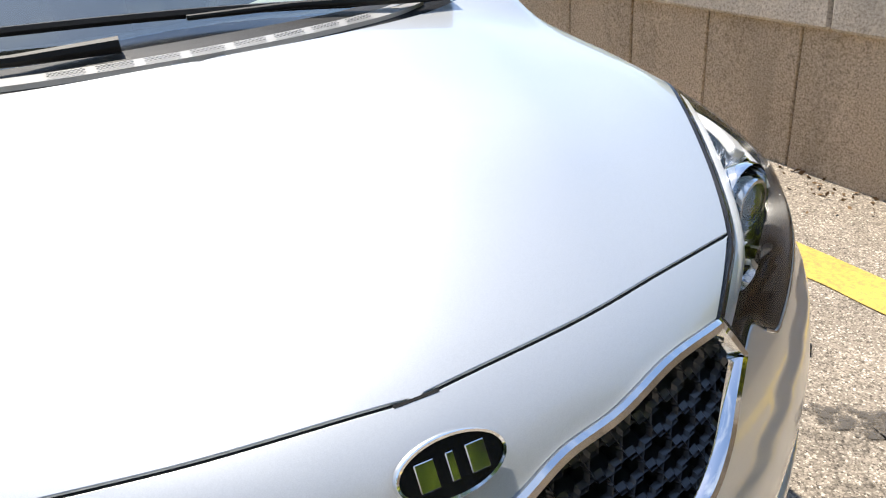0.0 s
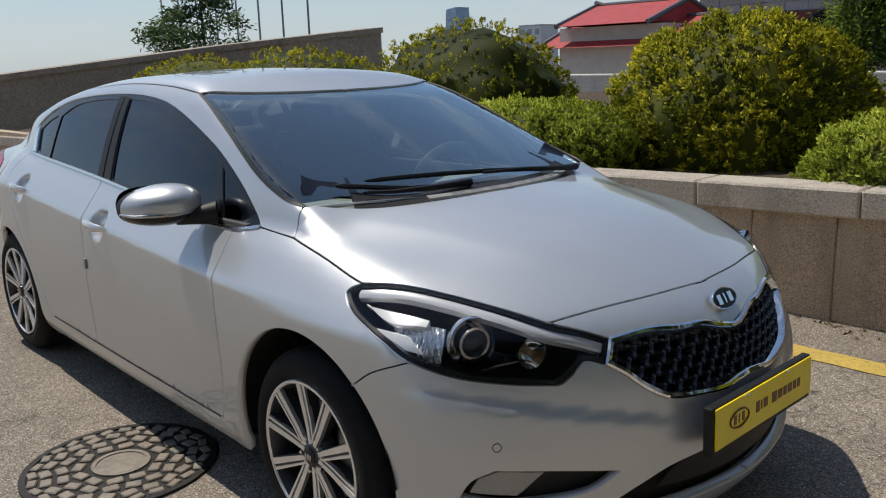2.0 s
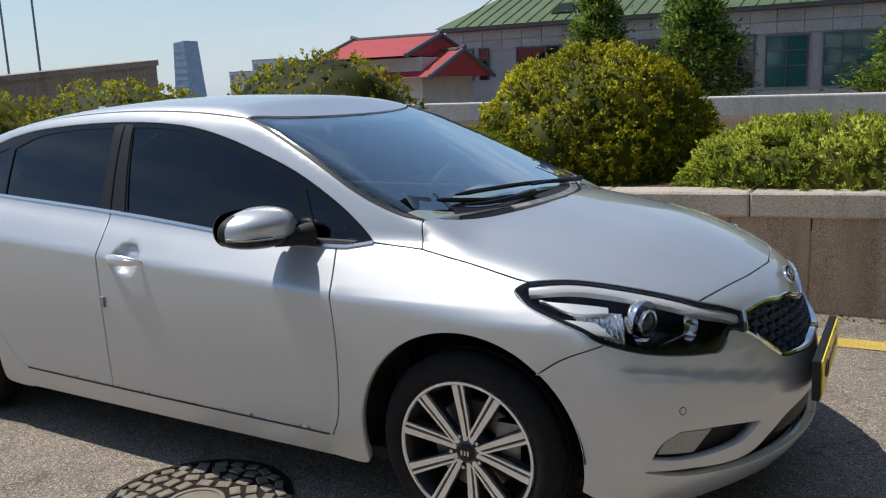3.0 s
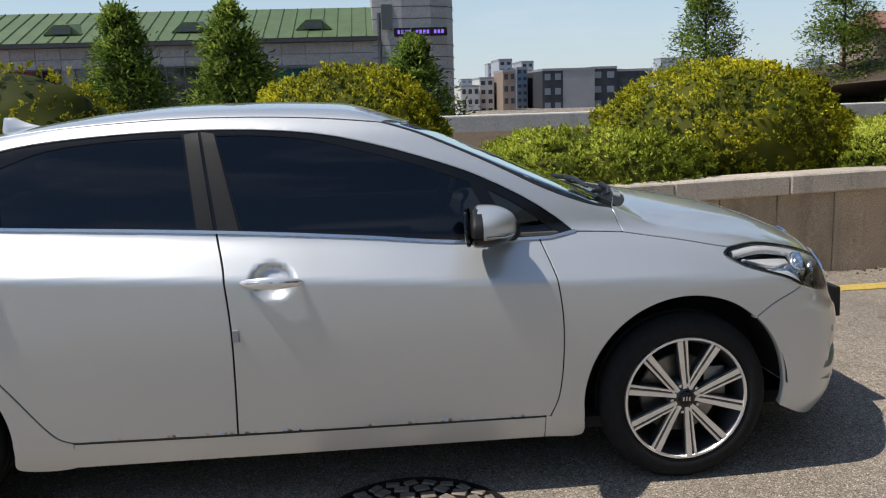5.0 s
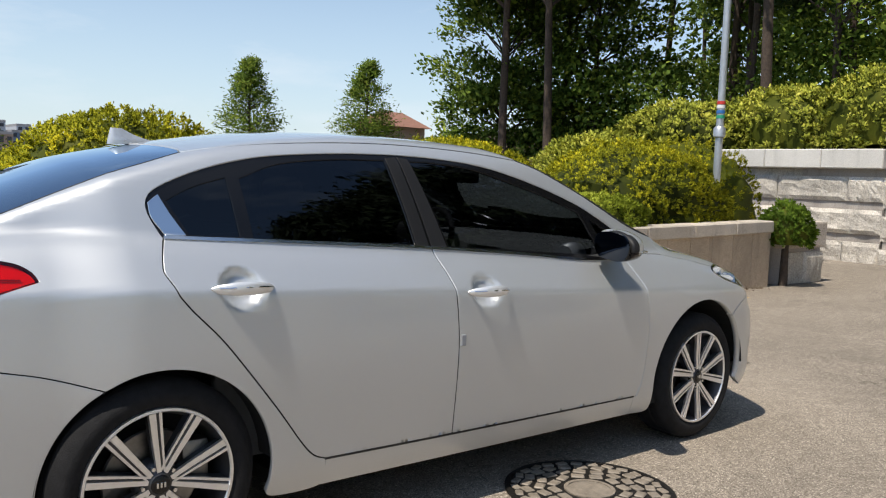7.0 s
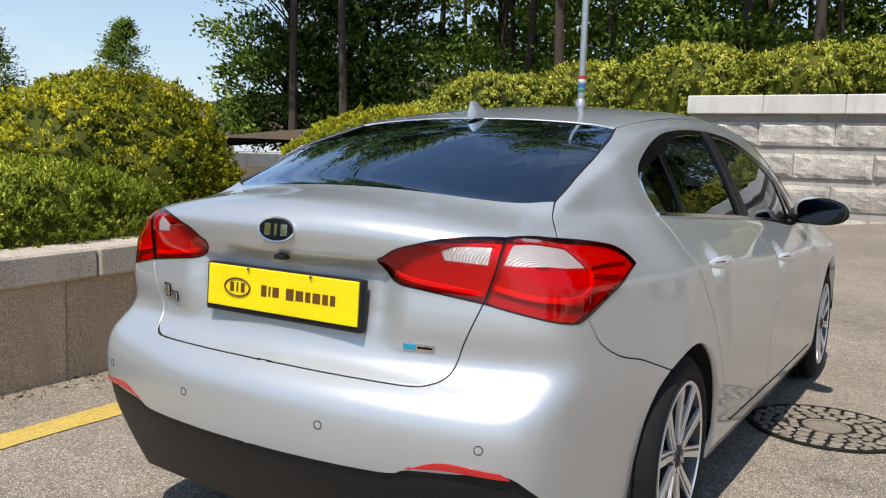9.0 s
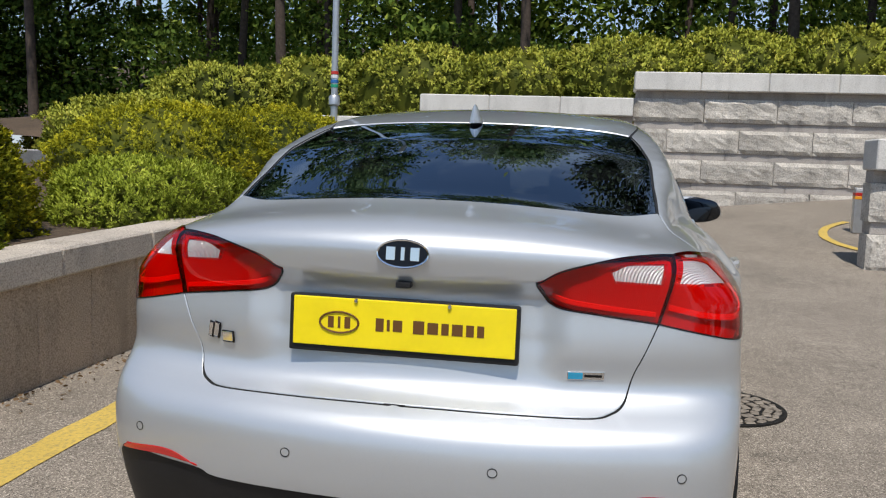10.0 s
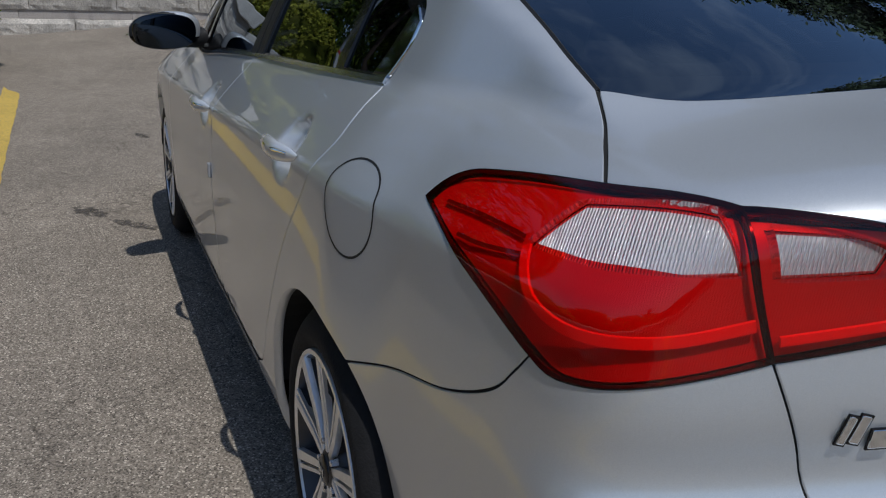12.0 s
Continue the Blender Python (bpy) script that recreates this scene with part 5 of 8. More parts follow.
liner()
for side in (-1, 1):
    for cx, cz, r in ((1.345, 0.320, 0.385), (-1.348, 0.300, 0.363)):
        bm = bmesh.new()
        rows = []
        for i in range(25):
            a = radians(4 + 184 * i / 24)
            rows.append([bm.verts.new((cx + r * math.cos(a), side * y, cz + r * math.sin(a))) for y in (0.845, 0.72, 0.58)])
        for p, q in zip(rows, rows[1:]):
            for k in range(2):
                bm.faces.new((p[k], p[k + 1], q[k + 1], q[k]))
        bm.faces.new([row[2] for row in rows])
        part("wheel_housing", bm, DARK, car)
    # inner door lining
    bm = box_bm((2.05, 0.03, 0.62), (-0.12, side * 0.735, 0.62), 0.01)
    part("door_lining", bm, INTERIOR_DARK, car)


# ---- wheels ----
def make_wheel(at, side):
    w = empty("wheel", at)
    w.parent = car
    w["label"] = "alloy wheel with ten split silver spokes and black tyre"
    R, T = 0.226, 0.313
    tyre = [(R - 0.008, -0.19), (R, -0.185), (R + 0.04, -0.20), (T - 0.02, -0.195), (T - 0.004, -0.175), (T, -0.16)]
    for a in (-0.155, -0.125, -0.12, -0.09, -0.085, -0.055, -0.05):
        tyre.append((T - (0.006 if round(a * 1000) % 10 else 0.0), a))
    tyre += [(T, -0.045), (T - 0.005, -0.028), (T - 0.022, -0.010), (R + 0.052, -0.001), (R + 0.046, 0.002), (R + 0.026, 0.003), (R + 0.012, -0.002), (R + 0.003, -0.010), (R - 0.006, -0.012)]
    part("tyre", lathe_bm(tyre, 72), TYRE, w, smooth=True)
    part("rim", lathe_bm([(R + 0.004, -0.010), (R + 0.002, 0.000), (R - 0.006, 0.001), (R - 0.009, -0.004)], 72), RIM_FACE, w, smooth=True)
    part("barrel", lathe_bm([(R - 0.008, -0.004), (R - 0.016, -0.02), (R - 0.024, -0.05), (R - 0.028, -0.15), (R - 0.015, -0.18)], 64), RIM_DARK, w, smooth=True)
    part("brake_disc", lathe_bm([(0.06, -0.075), (0.145, -0.075), (0.15, -0.08), (0.145, -0.095), (0.06, -0.095)], 48), STEEL, w, smooth=True)
    part("dust_shield", lathe_bm([(0.0, -0.13), (0.205, -0.13), (0.205, -0.14)], 32), DARK, w)
    cal = box_bm((0.09, 0.06, 0.15), (-0.125, -0.075, 0.03), 0.02)
    part("brake_caliper", cal, STEEL, w, smooth=True)
    # hub
    part("hub", lathe_bm([(0.0, -0.006), (0.030, -0.006), (0.034, -0.010), (0.050, -0.016), (0.066, -0.030), (0.072, -0.06)], 40), RIM_DARK, w, smooth=True)
    part("hub_cap", lathe_bm([(0.0, 0.000), (0.024, -0.001), (0.029, -0.004), (0.030, -0.008)], 32), BLACK_GLOSS, w, smooth=True)
    for k in range(3):
        bm = box_bm((0.006, 0.002, 0.016), ((k - 1) * 0.011, 0.001, 0), 0.0006, segments=1)
        part("cap_mark", bm, CHROME_DULL, w)
    for k in range(5):
        a = radians(102 + 36 + 72 * k)
        part("wheel_nut", lathe_bm_at((0.052 * math.cos(a), -0.014, 0.052 * math.sin(a)), 0.008, 0.016), CHROME_DULL, w)
        mid = radians(102 + 72 * k)
        for s in (-1, 1):
            end = mid + s * radians(17)
            p0 = Vector((0.038 * math.cos(mid), 0, 0.038 * math.sin(mid)))
            p1 = Vector(((R - 0.008) * math.cos(end), 0, (R - 0.008) * math.sin(end)))
            d = (p1 - p0).normalized()
            n = Vector((-d.z, 0, d.x)) * s
            def bar(o0, o1, w0, w1, top0, top1, dep):
                bm = bmesh.new()
                vs = []
                for p, o, ww, top in ((p0, o0, w0, top0), (p0.lerp(p1, 0.35), o0 * 0.6 + o1 * 0.4, w0 * 0.6 + w1 * 0.4, top0 * 0.7 + top1 * 0.3 - 0.002), (p1, o1, w1, top1)):
                    c = p + n * o
                    vs.append([bm.verts.new(c + n * q * ww / 2 + Vector((0, h, 0))) for q, h in ((-1, top - dep), (-0.85, top), (0.85, top), (1, top - dep))])
                for i in range(2):
                    for j in range(3):
                        bm.faces.new((vs[i][j], vs[i][j + 1], vs[i + 1][j + 1], vs[i + 1][j]))
                bm.faces.new([vs[0][j] for j in range(4)])
                bm.faces.new([vs[2][j] for j in range(4)])
                return bm
            sp = part("spoke", bar(0.004, -0.001, 0.028, 0.044, -0.018, -0.008, 0.03), RIM_DARK, w)
            part("spoke_edge", bar(0.010, 0.010, 0.016, 0.024, -0.010, 0.000, 0.012), RIM_FACE, w)
            part("spoke_edge", bar(-0.006, -0.014, 0.007, 0.011, -0.011, -0.001, 0.012), RIM_FACE, w)
    w.rotation_euler = (0, 0, 0 if side > 0 else math.pi)
    return w


def lathe_bm_at(at, r, h):
    bm = bmesh.new()
    bmesh.ops.create_cone(bm, cap_ends=True, segments=6, radius1=r, radius2=r * 0.8, depth=h, matrix=Matrix.Translation(at) @ Matrix.Rotation(radians(-90), 4, "X"))
    return bm


for side in (-1, 1):
    for cx, cz in ((1.345, 0.313), (-1.348, 0.313)):
        make_wheel((cx, side * 0.848, cz), side)
# ---- grille, lamps and badges at the front ----
LAMP_OUT = [back_to_front(LAMP_TOP_IN), back_to_front(LAMP_TOP), LAMP_LOW_OUT, LAMP_LOW, [LAMP_LOW[-1], LAMP_TOP_IN[-1]]]


def ribbed(name, color, rough, metal, freq, amount):
    """Moulded reflector with fine upright ribs."""
    m, nt, p = nodes_of(name)
    p.inputs["Base Color"].default_value = (*color, 1)
    p.inputs["Roughness"].default_value = rough
    p.inputs["Metallic"].default_value = metal
    g = nt.nodes.new("ShaderNodeNewGeometry")
    w = nt.nodes.new("ShaderNodeTexWave")
    w.bands_direction = "DIAGONAL"
    w.inputs["Scale"].default_value = freq
    w.inputs["Distortion"].default_value = 2.0
    w.inputs["Detail"].default_value = 2.0
    w.inputs["Detail Scale"].default_value = 4.0
    mp = nt.nodes.new("ShaderNodeMapping")
    mp.inputs["Scale"].default_value = (1.0, 1.0, 0.12)
    link(nt, g.outputs["Position"], mp.inputs["Vector"])
    link(nt, mp.outputs["Vector"], w.inputs["Vector"])
    b = nt.nodes.new("ShaderNodeBump")
    b.inputs["Strength"].default_value = amount
    b.inputs["Distance"].default_value = 0.004
    link(nt, w.outputs["Fac"], b.inputs["Height"])
    link(nt, b.outputs["Normal"], p.inputs["Normal"])
    return m




HEAD_REFLECTOR = ribbed("headlight_reflector", (0.92, 0.92, 0.93), 0.12, 1.0, 30, 1.0)
GRILLE_HALF = [GRILLE_TOP, GRILLE_SIDE, GRILLE_LOW, [GRILLE_LOW[-1], GRILLE_TOP[0]]]
SILVER_TRIM = simple("lamp_silver", (0.80, 0.81, 0.82), 0.28, 0.35)
FOG_GLASS = simple("fog_lens", (0.30, 0.31, 0.32), 0.12, 0.6, coat=1.0, bump=0.4, bump_scale=120)
AMBER = simple("bulb_amber", (0.35, 0.24, 0.12), 0.25, 0.4, coat=0.5)
LENS_DARK = simple("projector_lens", (0.02, 0.022, 0.026), 0.03, coat=1.0)
panel("grille_backing", GRILLE_HALF, (-1, 0.2, 0), DARK, car, 0, inside=0.06, gap=-0.02, depth=0)
panel("intake_backing", [LIP_OPEN, WING_OPEN, [WING_OPEN[-1], LIP_OPEN[0]]], NOSEWAY, DARK, car, 0, inside=0.05, gap=-0.02, depth=0)


def mirror_x(line):
    return [(x, -y, z) for x, y, z in reversed(line)]


GRILLE_RING = [mirror_x(GRILLE_TOP) + GRILLE_TOP[1:], GRILLE_SIDE, GRILLE_LOW + mirror_x(GRILLE_LOW)[1:], mirror_x(GRILLE_SIDE)]
trim("grille_chrome", GRILLE_RING, [(-0.002, -0.012), (-0.001, 0.004), (0.005, 0.008), (0.013, 0.006), (0.018, -0.004), (0.019, -0.03)], (-1, 0, 0), CHROME, car, -1, closed=True, label="chrome grille surround")


GRILLE_BLACK = simple("grille_black", (0.016, 0.016, 0.018), 0.28, coat=0.4)


def honeycomb():
    """Long six-sided cells, moulded in one black insert."""
    px, pz, wall = 0.050, 0.0255, 0.0042
    half = loop3(GRILLE_HALF)
    poly = half[:, 1:][np.abs(half[:, 1]) > -1]
    full = np.concatenate([poly, (poly * [-1, 1])[::-1]])
    cells = []
    for r in range(-2, 16):
        for c in range(-12, 13):
            y = (c + 0.5 * (r % 2)) * px
            z = 0.50 + r * pz
            cells.append((y, z))
    cells = np.array(cells)
    ok = inside_poly(cells, np.concatenate([half[:, 1:], (half[:, 1:] * [-1, 1])[::-1]]))
    bm = bmesh.new()
    hexa = [(-0.5, 0.0), (-0.33, 0.62), (0.33, 0.62), (0.5, 0.0), (0.33, -0.62), (-0.33, -0.62)]
    for y, z in cells:
        q = np.array([[y, z]])
        if not (inside_poly(q, full)[0] or seg_dist(q, full)[0] < 0.030):
            continue
        rings = []
        for sc, dp in ((1.02, 0.020), (0.90, 0.012), (0.80, 0.020), (0.72, 0.045)):
            pts = np.array([[2.6, y + hx * px * 1.16 * sc, z + hz * pz * 1.06 * sc] for hx, hz in hexa])
            pp, hit = cast(pts, (-1, 0, 0), 0.8, 0.0, 60)
            pp[:, 0] -= dp
            rings.append([bm.verts.new(v) for v in pp])
        for a, b in zip(rings, rings[1:]):
            for k in range(6):
                bm.faces.new((a[k], a[(k + 1) % 6], b[(k + 1) % 6], b[k]))
    # trim what lies past the chrome
    out = [v for v in bm.verts if not (inside_poly(np.array([[v.co.y, v.co.z]]), full)[0])]
    bmesh.ops.delete(bm, geom=[v for v in out if seg_dist(np.array([[v.co.y, v.co.z]]), full)[0] > 0.006], context="VERTS")
    part("grille_mesh", bm, GRILLE_BLACK, car, "black honeycomb grille insert", smooth=False)


honeycomb()


def placed(bm, at, fwd, up=(0, 0, 1)):
    """Moves a bmesh whose front is +y and top +z to a place, facing fwd."""
    f = Vector(fwd).normalized()
    r = f.cross(Vector(up)).normalized()
    u = r.cross(f)
    m = Matrix(((r.x, f.x, u.x, at[0]), (r.y, f.y, u.y, at[1]), (r.z, f.z, u.z, at[2]), (0, 0, 0, 1)))
    bmesh.ops.transform(bm, matrix=m, verts=bm.verts)
    return bm


def oval_bm(w, h, depth, rim=0.0, steps=48):
    bm = bmesh.new()
    rings = []
    for s, y in ((1.0, -depth), (1.0, 0.0), (0.96, 0.002)) if not rim else ((1.0, -depth), (1.0, 0.002), (1 - rim * 0.3, 0.004), (1 - rim, 0.003), (1 - rim, -0.002)):
        rings.append([bm.verts.new((w / 2 * s * math.cos(2 * math.pi * k / steps), y, h / 2 * (s if not rim else 1 - (1 - s) * w / h) * math.sin(2 * math.pi * k / steps))) for k in range(steps)])
    for a, b in zip(rings, rings[1:]):
        for k in range(steps):
            bm.faces.new((a[k], a[(k + 1) % steps], b[(k + 1) % steps], b[k]))
    if not rim:
        bm.faces.new(rings[-1])
    return bm


def badge(at, fwd, w, h):
    b = part("badge", placed(oval_bm(w, h, 0.006), at, fwd), BADGE_BLUE, car, "oval black badge with chrome rim", smooth=True)
    part("badge_rim", placed(oval_bm(w + 0.006, h + 0.006, 0.006, 0.07), at, fwd), CHROME, b, smooth=True)
    for k, lean in ((-1, 0.0), (0, 0.0), (1, 0.0)):
        bm = box_bm((0.021 * w / 0.115 if k else 0.009 * w / 0.115, 0.003, h * 0.50), (k * w * 0.24, 0.003, 0), 0.0008, segments=1)
        part("badge_bar", placed(bm, at, fwd), CHROME, b)
    return b


badge((2.146, 0, 0.752), (0.86, 0, 0.5), 0.112, 0.058)


def number_plate(at, fwd, flip):
    """Yellow plate in a black holder, with an oval and bars of print."""
    pl = part("number_plate", placed(box_bm((0.525, 0.006, 0.112), (0, 0, 0), 0.0025), at, fwd), PLATE_YELLOW, car, "yellow number plate with brown print")
    hold = part("plate_holder", placed(box_bm((0.545, 0.026, 0.132), (0.002, -0.016, -0.006), 0.006), at, fwd), BLACK_PLASTIC, car, "black plate holder")
    part("plate_oval", placed(oval_bm(0.098, 0.052, 0.0015, 0.09), Vector(at) + Vector(fwd).normalized() * 0.003 + Vector(fwd).cross(Vector((0, 0, 1))).normalized() * 0.150, fwd), PLATE_INK, pl)
    widths = [0.019, 0.007, 0.022, 0.0, 0.026, 0.025, 0.017, 0.025, 0.018, 0.016]
    x = -0.062
    for i, wd in enumerate(widths):
        if wd:
            part("print_bar", placed(box_bm((wd, 0.0012, 0.026 if i not in (0, 4) else 0.030), (-x - wd / 2, 0.0034, 0)), at, fwd), PLATE_INK, pl)
        x += wd + (0.0075 if wd else 0.018)
    for k in range(3):
        part("print_bar", placed(box_bm((0.014 if k != 1 else 0.006, 0.0012, 0.026), (0.150 + (k - 1) * 0.020, 0.0034, 0)), at, fwd), PLATE_INK, pl)
    for s in (-1, 1):
        part("screw", placed(lathe_bm([(0.0, 0.006), (0.004, 0.006), (0.005, 0.003)], 10), Vector(at) + Vector((0, s * 0.11, 0.052)), fwd), CHROME_DULL, pl)
    return pl


def headlight(side):
    lens = panel("headlight", LAMP_OUT, NOSEWAY, GLASS_CLEAR, car, side, gap=0.002, depth=0.006, grid=0.02, label="clear projector headlight with black and silver inside")
    lens.visible_shadow = False
    ring = [back_to_front(LAMP_TOP_IN)[0:1] + [LAMP_TOP_IN[1]] + back_to_front(LAMP_TOP), LAMP_LOW_OUT + LAMP_LOW[1:], [LAMP_LOW[-1], LAMP_TOP_IN[-1]]]
    trim("lamp_border", ring, [(0.000, -0.003), (0.004, 0.0005), (0.013, -0.002), (0.014, -0.11)], NOSEWAY, BLACK_GLOSS, lens, side, closed=True)
    trim("lamp_sheen", [LAMP_LOW_OUT[1]] + LAMP_LOW_OUT[2:] + LAMP_LOW[1:6], [(-0.005, -0.001), (-0.003, 0.002), (0.0, 0.0015)], NOSEWAY, CHROME_DULL, lens, side)
    # two silver bars that run together towards the outer end
    trim("silver_strip", back_to_front(LAMP_TOP_IN)[0:1] + [LAMP_TOP_IN[1]] + back_to_front(LAMP_TOP), [(0.013, -0.020), (0.015, -0.008), (0.030, -0.007), (0.040, -0.014), (0.041, -0.03)], NOSEWAY, SILVER_TRIM, lens, side, label="silver brow strip")
    panel("silver_strip", [[(1.57, -0.808, 0.826), (1.68, -0.765, 0.803), (1.76, -0.728, 0.785)], [(1.76, -0.728, 0.785), (1.765, -0.745, 0.762)], [(1.765, -0.745, 0.762), (1.68, -0.795, 0.775), (1.57, -0.808, 0.826)]],
          NOSEWAY, SILVER_TRIM, lens, side, inside=0.018, depth=0.016, grid=0.012)
    panel("side_reflector", [[(1.63, -0.822, 0.772), (1.74, -0.782, 0.752)], [(1.74, -0.782, 0.752), (1.80, -0.785, 0.712)], [(1.80, -0.785, 0.712), (1.70, -0.83, 0.735), (1.63, -0.822, 0.772)]],
          NOSEWAY, SILVER_TRIM, lens, side, inside=0.020, depth=0.02, grid=0.012)
    panel("facet_reflector", [[(1.66, -0.790, 0.792), (1.80, -0.712, 0.782)], [(1.80, -0.712, 0.782), (1.83, -0.765, 0.690)], [(1.83, -0.765, 0.690), (1.75, -0.812, 0.722), (1.66, -0.790, 0.792)]],
          NOSEWAY, HEAD_REFLECTOR, lens, side, inside=0.040, depth=0.02, grid=0.012, label="facetted chrome reflector")
    at = Vector((1.832, side * 0.668, 0.732))
    fwd = Vector((1, side * 0.30, 0))
    part("reflector_bowl", placed(lathe_bm([(0.064, 0.018), (0.066, 0.010), (0.060, -0.010), (0.050, -0.028), (0.040, -0.032)], 40), at, fwd), CHROME, lens, smooth=True)
    part("projector_ring", placed(lathe_bm([(0.042, -0.03), (0.044, 0.022), (0.041, 0.030), (0.035, 0.030), (0.033, 0.022)], 40), at, fwd), CHROME, lens, smooth=True)
    dome = [(0.0, 0.036)] + [(0.034 * math.sin(radians(a)), 0.020 + 0.016 * math.cos(radians(a))) for a in range(15, 91, 15)]
    part("projector_lens", placed(lathe_bm(dome, 40), at, fwd), LENS_DARK, lens, smooth=True)
    # upright bright ribs beside the bowl
    for k in range(5):
        x, y, z = 1.752 - 0.014 * k, -0.742 - 0.010 * k, 0.752 + 0.004 * k
        q, h = cast(np.array([[x + 0.6, y - 0.6, z]]), (-1, 1, 0), 1.2, 0.0, 80)
        n = skin_normal(q)[0]
        c = q[0] - n * 0.026
        part("reflector_rib", placed(box_bm((0.006, 0.010, 0.052 - 0.004 * k), (0, 0, 0), 0.002, None, 1), (c[0], -side * c[1], c[2]), (n[0], -side * n[1], n[2])), CHROME, lens)
    at2 = Vector((1.945, side * 0.570, 0.700))
    part("indicator_bowl", placed(lathe_bm([(0.040, 0.010), (0.036, -0.008), (0.022, -0.026), (0.0, -0.032)], 32), at2, fwd), CHROME, lens, smooth=True)
    part("indicator_bulb", placed(lathe_bm([(0.0, 0.006), (0.008, 0.002), (0.011, -0.008), (0.010, -0.03)], 20), at2, fwd), AMBER, lens, smooth=True)
    for k in range(3):
        part("lamp_fin", placed(box_bm((0.09, 0.010, 0.003), (0, 0, 0), 0.001), (1.905 + 0.010 * k, side * (0.645 - 0.012 * k), 0.672 + 0.004 * k), fwd), BLACK_PLASTIC, lens)
    # fog lamp in its recess
    fog = panel("fog_recess", FOG, NOSEWAY, BLACK_PLASTIC, car, side, inside=0.045, gap=-0.006, depth=0)
    panel("fog_lens", [[(1.915, -0.765, 0.376), (1.935, -0.745, 0.414), (1.968, -0.712, 0.434)], [(1.968, -0.712, 0.434), (2.045, -0.62, 0.420)], [(2.045, -0.62, 0.420), (2.00, -0.675, 0.362)], [(2.00, -0.675, 0.362), (1.915, -0.765, 0.376)]],
          NOSEWAY, FOG_GLASS, fog, side, inside=0.016, depth=0.02, grid=0.012, label="clear fog lamp")
    return lens


def sensor(at, way):
    p, hit = cast(np.array([at]) - np.asarray(way) * 0.4, way, 0.8, 0.0, 60)
    n = skin_normal(p)[0]
    ring = part("parking_sensor", placed(lathe_bm([(0.0115, -0.004), (0.0115, 0.0012), (0.0098, 0.0012), (0.0094, -0.002)], 24), p[0], n), SEAL, car)
    part("sensor_face", placed(lathe_bm([(0.0, 0.0006), (0.0092, 0.0006), (0.0094, -0.002)], 24), p[0], n), PAINT, ring)


for side in (-1, 1):
    headlight(side)
    sensor((1.968, side * 0.715, 0.503), (-1, -side * 0.8, 0))
number_plate((2.285, 0, 0.487), (1, 0, 0.03), 1)
panel("intake_grille", [[(2.238, 0.0, 0.30), (2.215, -0.20, 0.30), (2.17, -0.34, 0.31)], [(2.17, -0.34, 0.31), (2.20, -0.25, 0.372), (2.245, 0.0, 0.39)], [(2.245, 0.0, 0.39), (2.238, 0.0, 0.30)]],
      (-1, 0.2, 0), BLACK_PLASTIC, car, 0, inside=0.035, depth=0)

# ---- wipers and cowl ----
trim("cowl", [(1.20, 0.53, 0.985), (1.27, 0.38, 0.985), (1.325, 0.2, 0.98), (1.345, 0.0, 0.98), (1.325, -0.2, 0.98), (1.27, -0.38, 0.985), (1.20, -0.53, 0.985)],
     [(0.002, -0.010), (-0.012, -0.005), (-0.05, 0.002), (-0.095, 0.003), (-0.100, -0.010)], DOWN, BLACK_PLASTIC, car, -1, label="black cowl below the windscreen")
trim("windscreen_band", [(1.20, 0.53, 0.985), (1.27, 0.38, 0.985), (1.325, 0.2, 0.98), (1.345, 0.0, 0.98), (1.325, -0.2, 0.98), (1.27, -0.38, 0.985), (1.20, -0.53, 0.985)],
     [(-0.094, -0.012), (-0.096, -0.0055), (-0.150, -0.0055), (-0.205, -0.0055), (-0.207, -0.012)], DOWN, BLACK_GLOSS, car, -1)
VENT = simple("vent_grey", (0.30, 0.30, 0.30), 0.5, vary=0.15)
VENT_LINE = [(1.333 - 0.62 * y * y - 0.000, y, 0.99) for y in (0.46, 0.38, 0.28, 0.18, 0.08, -0.02, -0.12, -0.22, -0.30)]
trim("vent_strip", VENT_LINE, [(0.001, -0.004), (-0.001, 0.0045), (-0.030, 0.0055), (-0.032, -0.004)], DOWN, VENT, car, -1, label="grey perforated vent strip")
for k in range(8):
    y = 0.298 - 0.070 * k
    bm = bmesh.new()
    for i in range(8):
        for j in range(4):
            yy = y + 0.0068 * (i - 3.5 + 0.5 * (j % 2))
            xx = 1.333 - 0.62 * yy * yy - 0.006 - 0.0062 * j
            q, h = cast(np.array([[xx, yy, 1.5]]), DOWN, 0.8, 0.0, 60)
            vs = [bm.verts.new((q[0][0] + 0.0023 * math.cos(a), q[0][1] + 0.0023 * math.sin(a), q[0][2] + 0.0082)) for a in np.linspace(0, 2 * math.pi, 7)[:-1]]
            bm.faces.new(vs)
    part("cowl_vent", bm, DARK, car)


def wiper(pts):
    base = [Vector(p) for p in pts]
    q, h = cast(np.array([tuple(b) for b in base]) + [0.3, 0, 0.6], (-0.45, 0, -0.9), 1.4, 0.0, 90)
    lift = [0.018, 0.022, 0.020, 0.018, 0.015, 0.012]
    nrm = skin_normal(q)
    on = [tuple(a + b * l) for a, b, l in zip(q, nrm, lift)]
    w = part("wiper_arm", tube_bm(on[:4], [0.014, 0.010, 0.007, 0.005], 8), BLACK_PLASTIC, car, smooth=True)
    return w


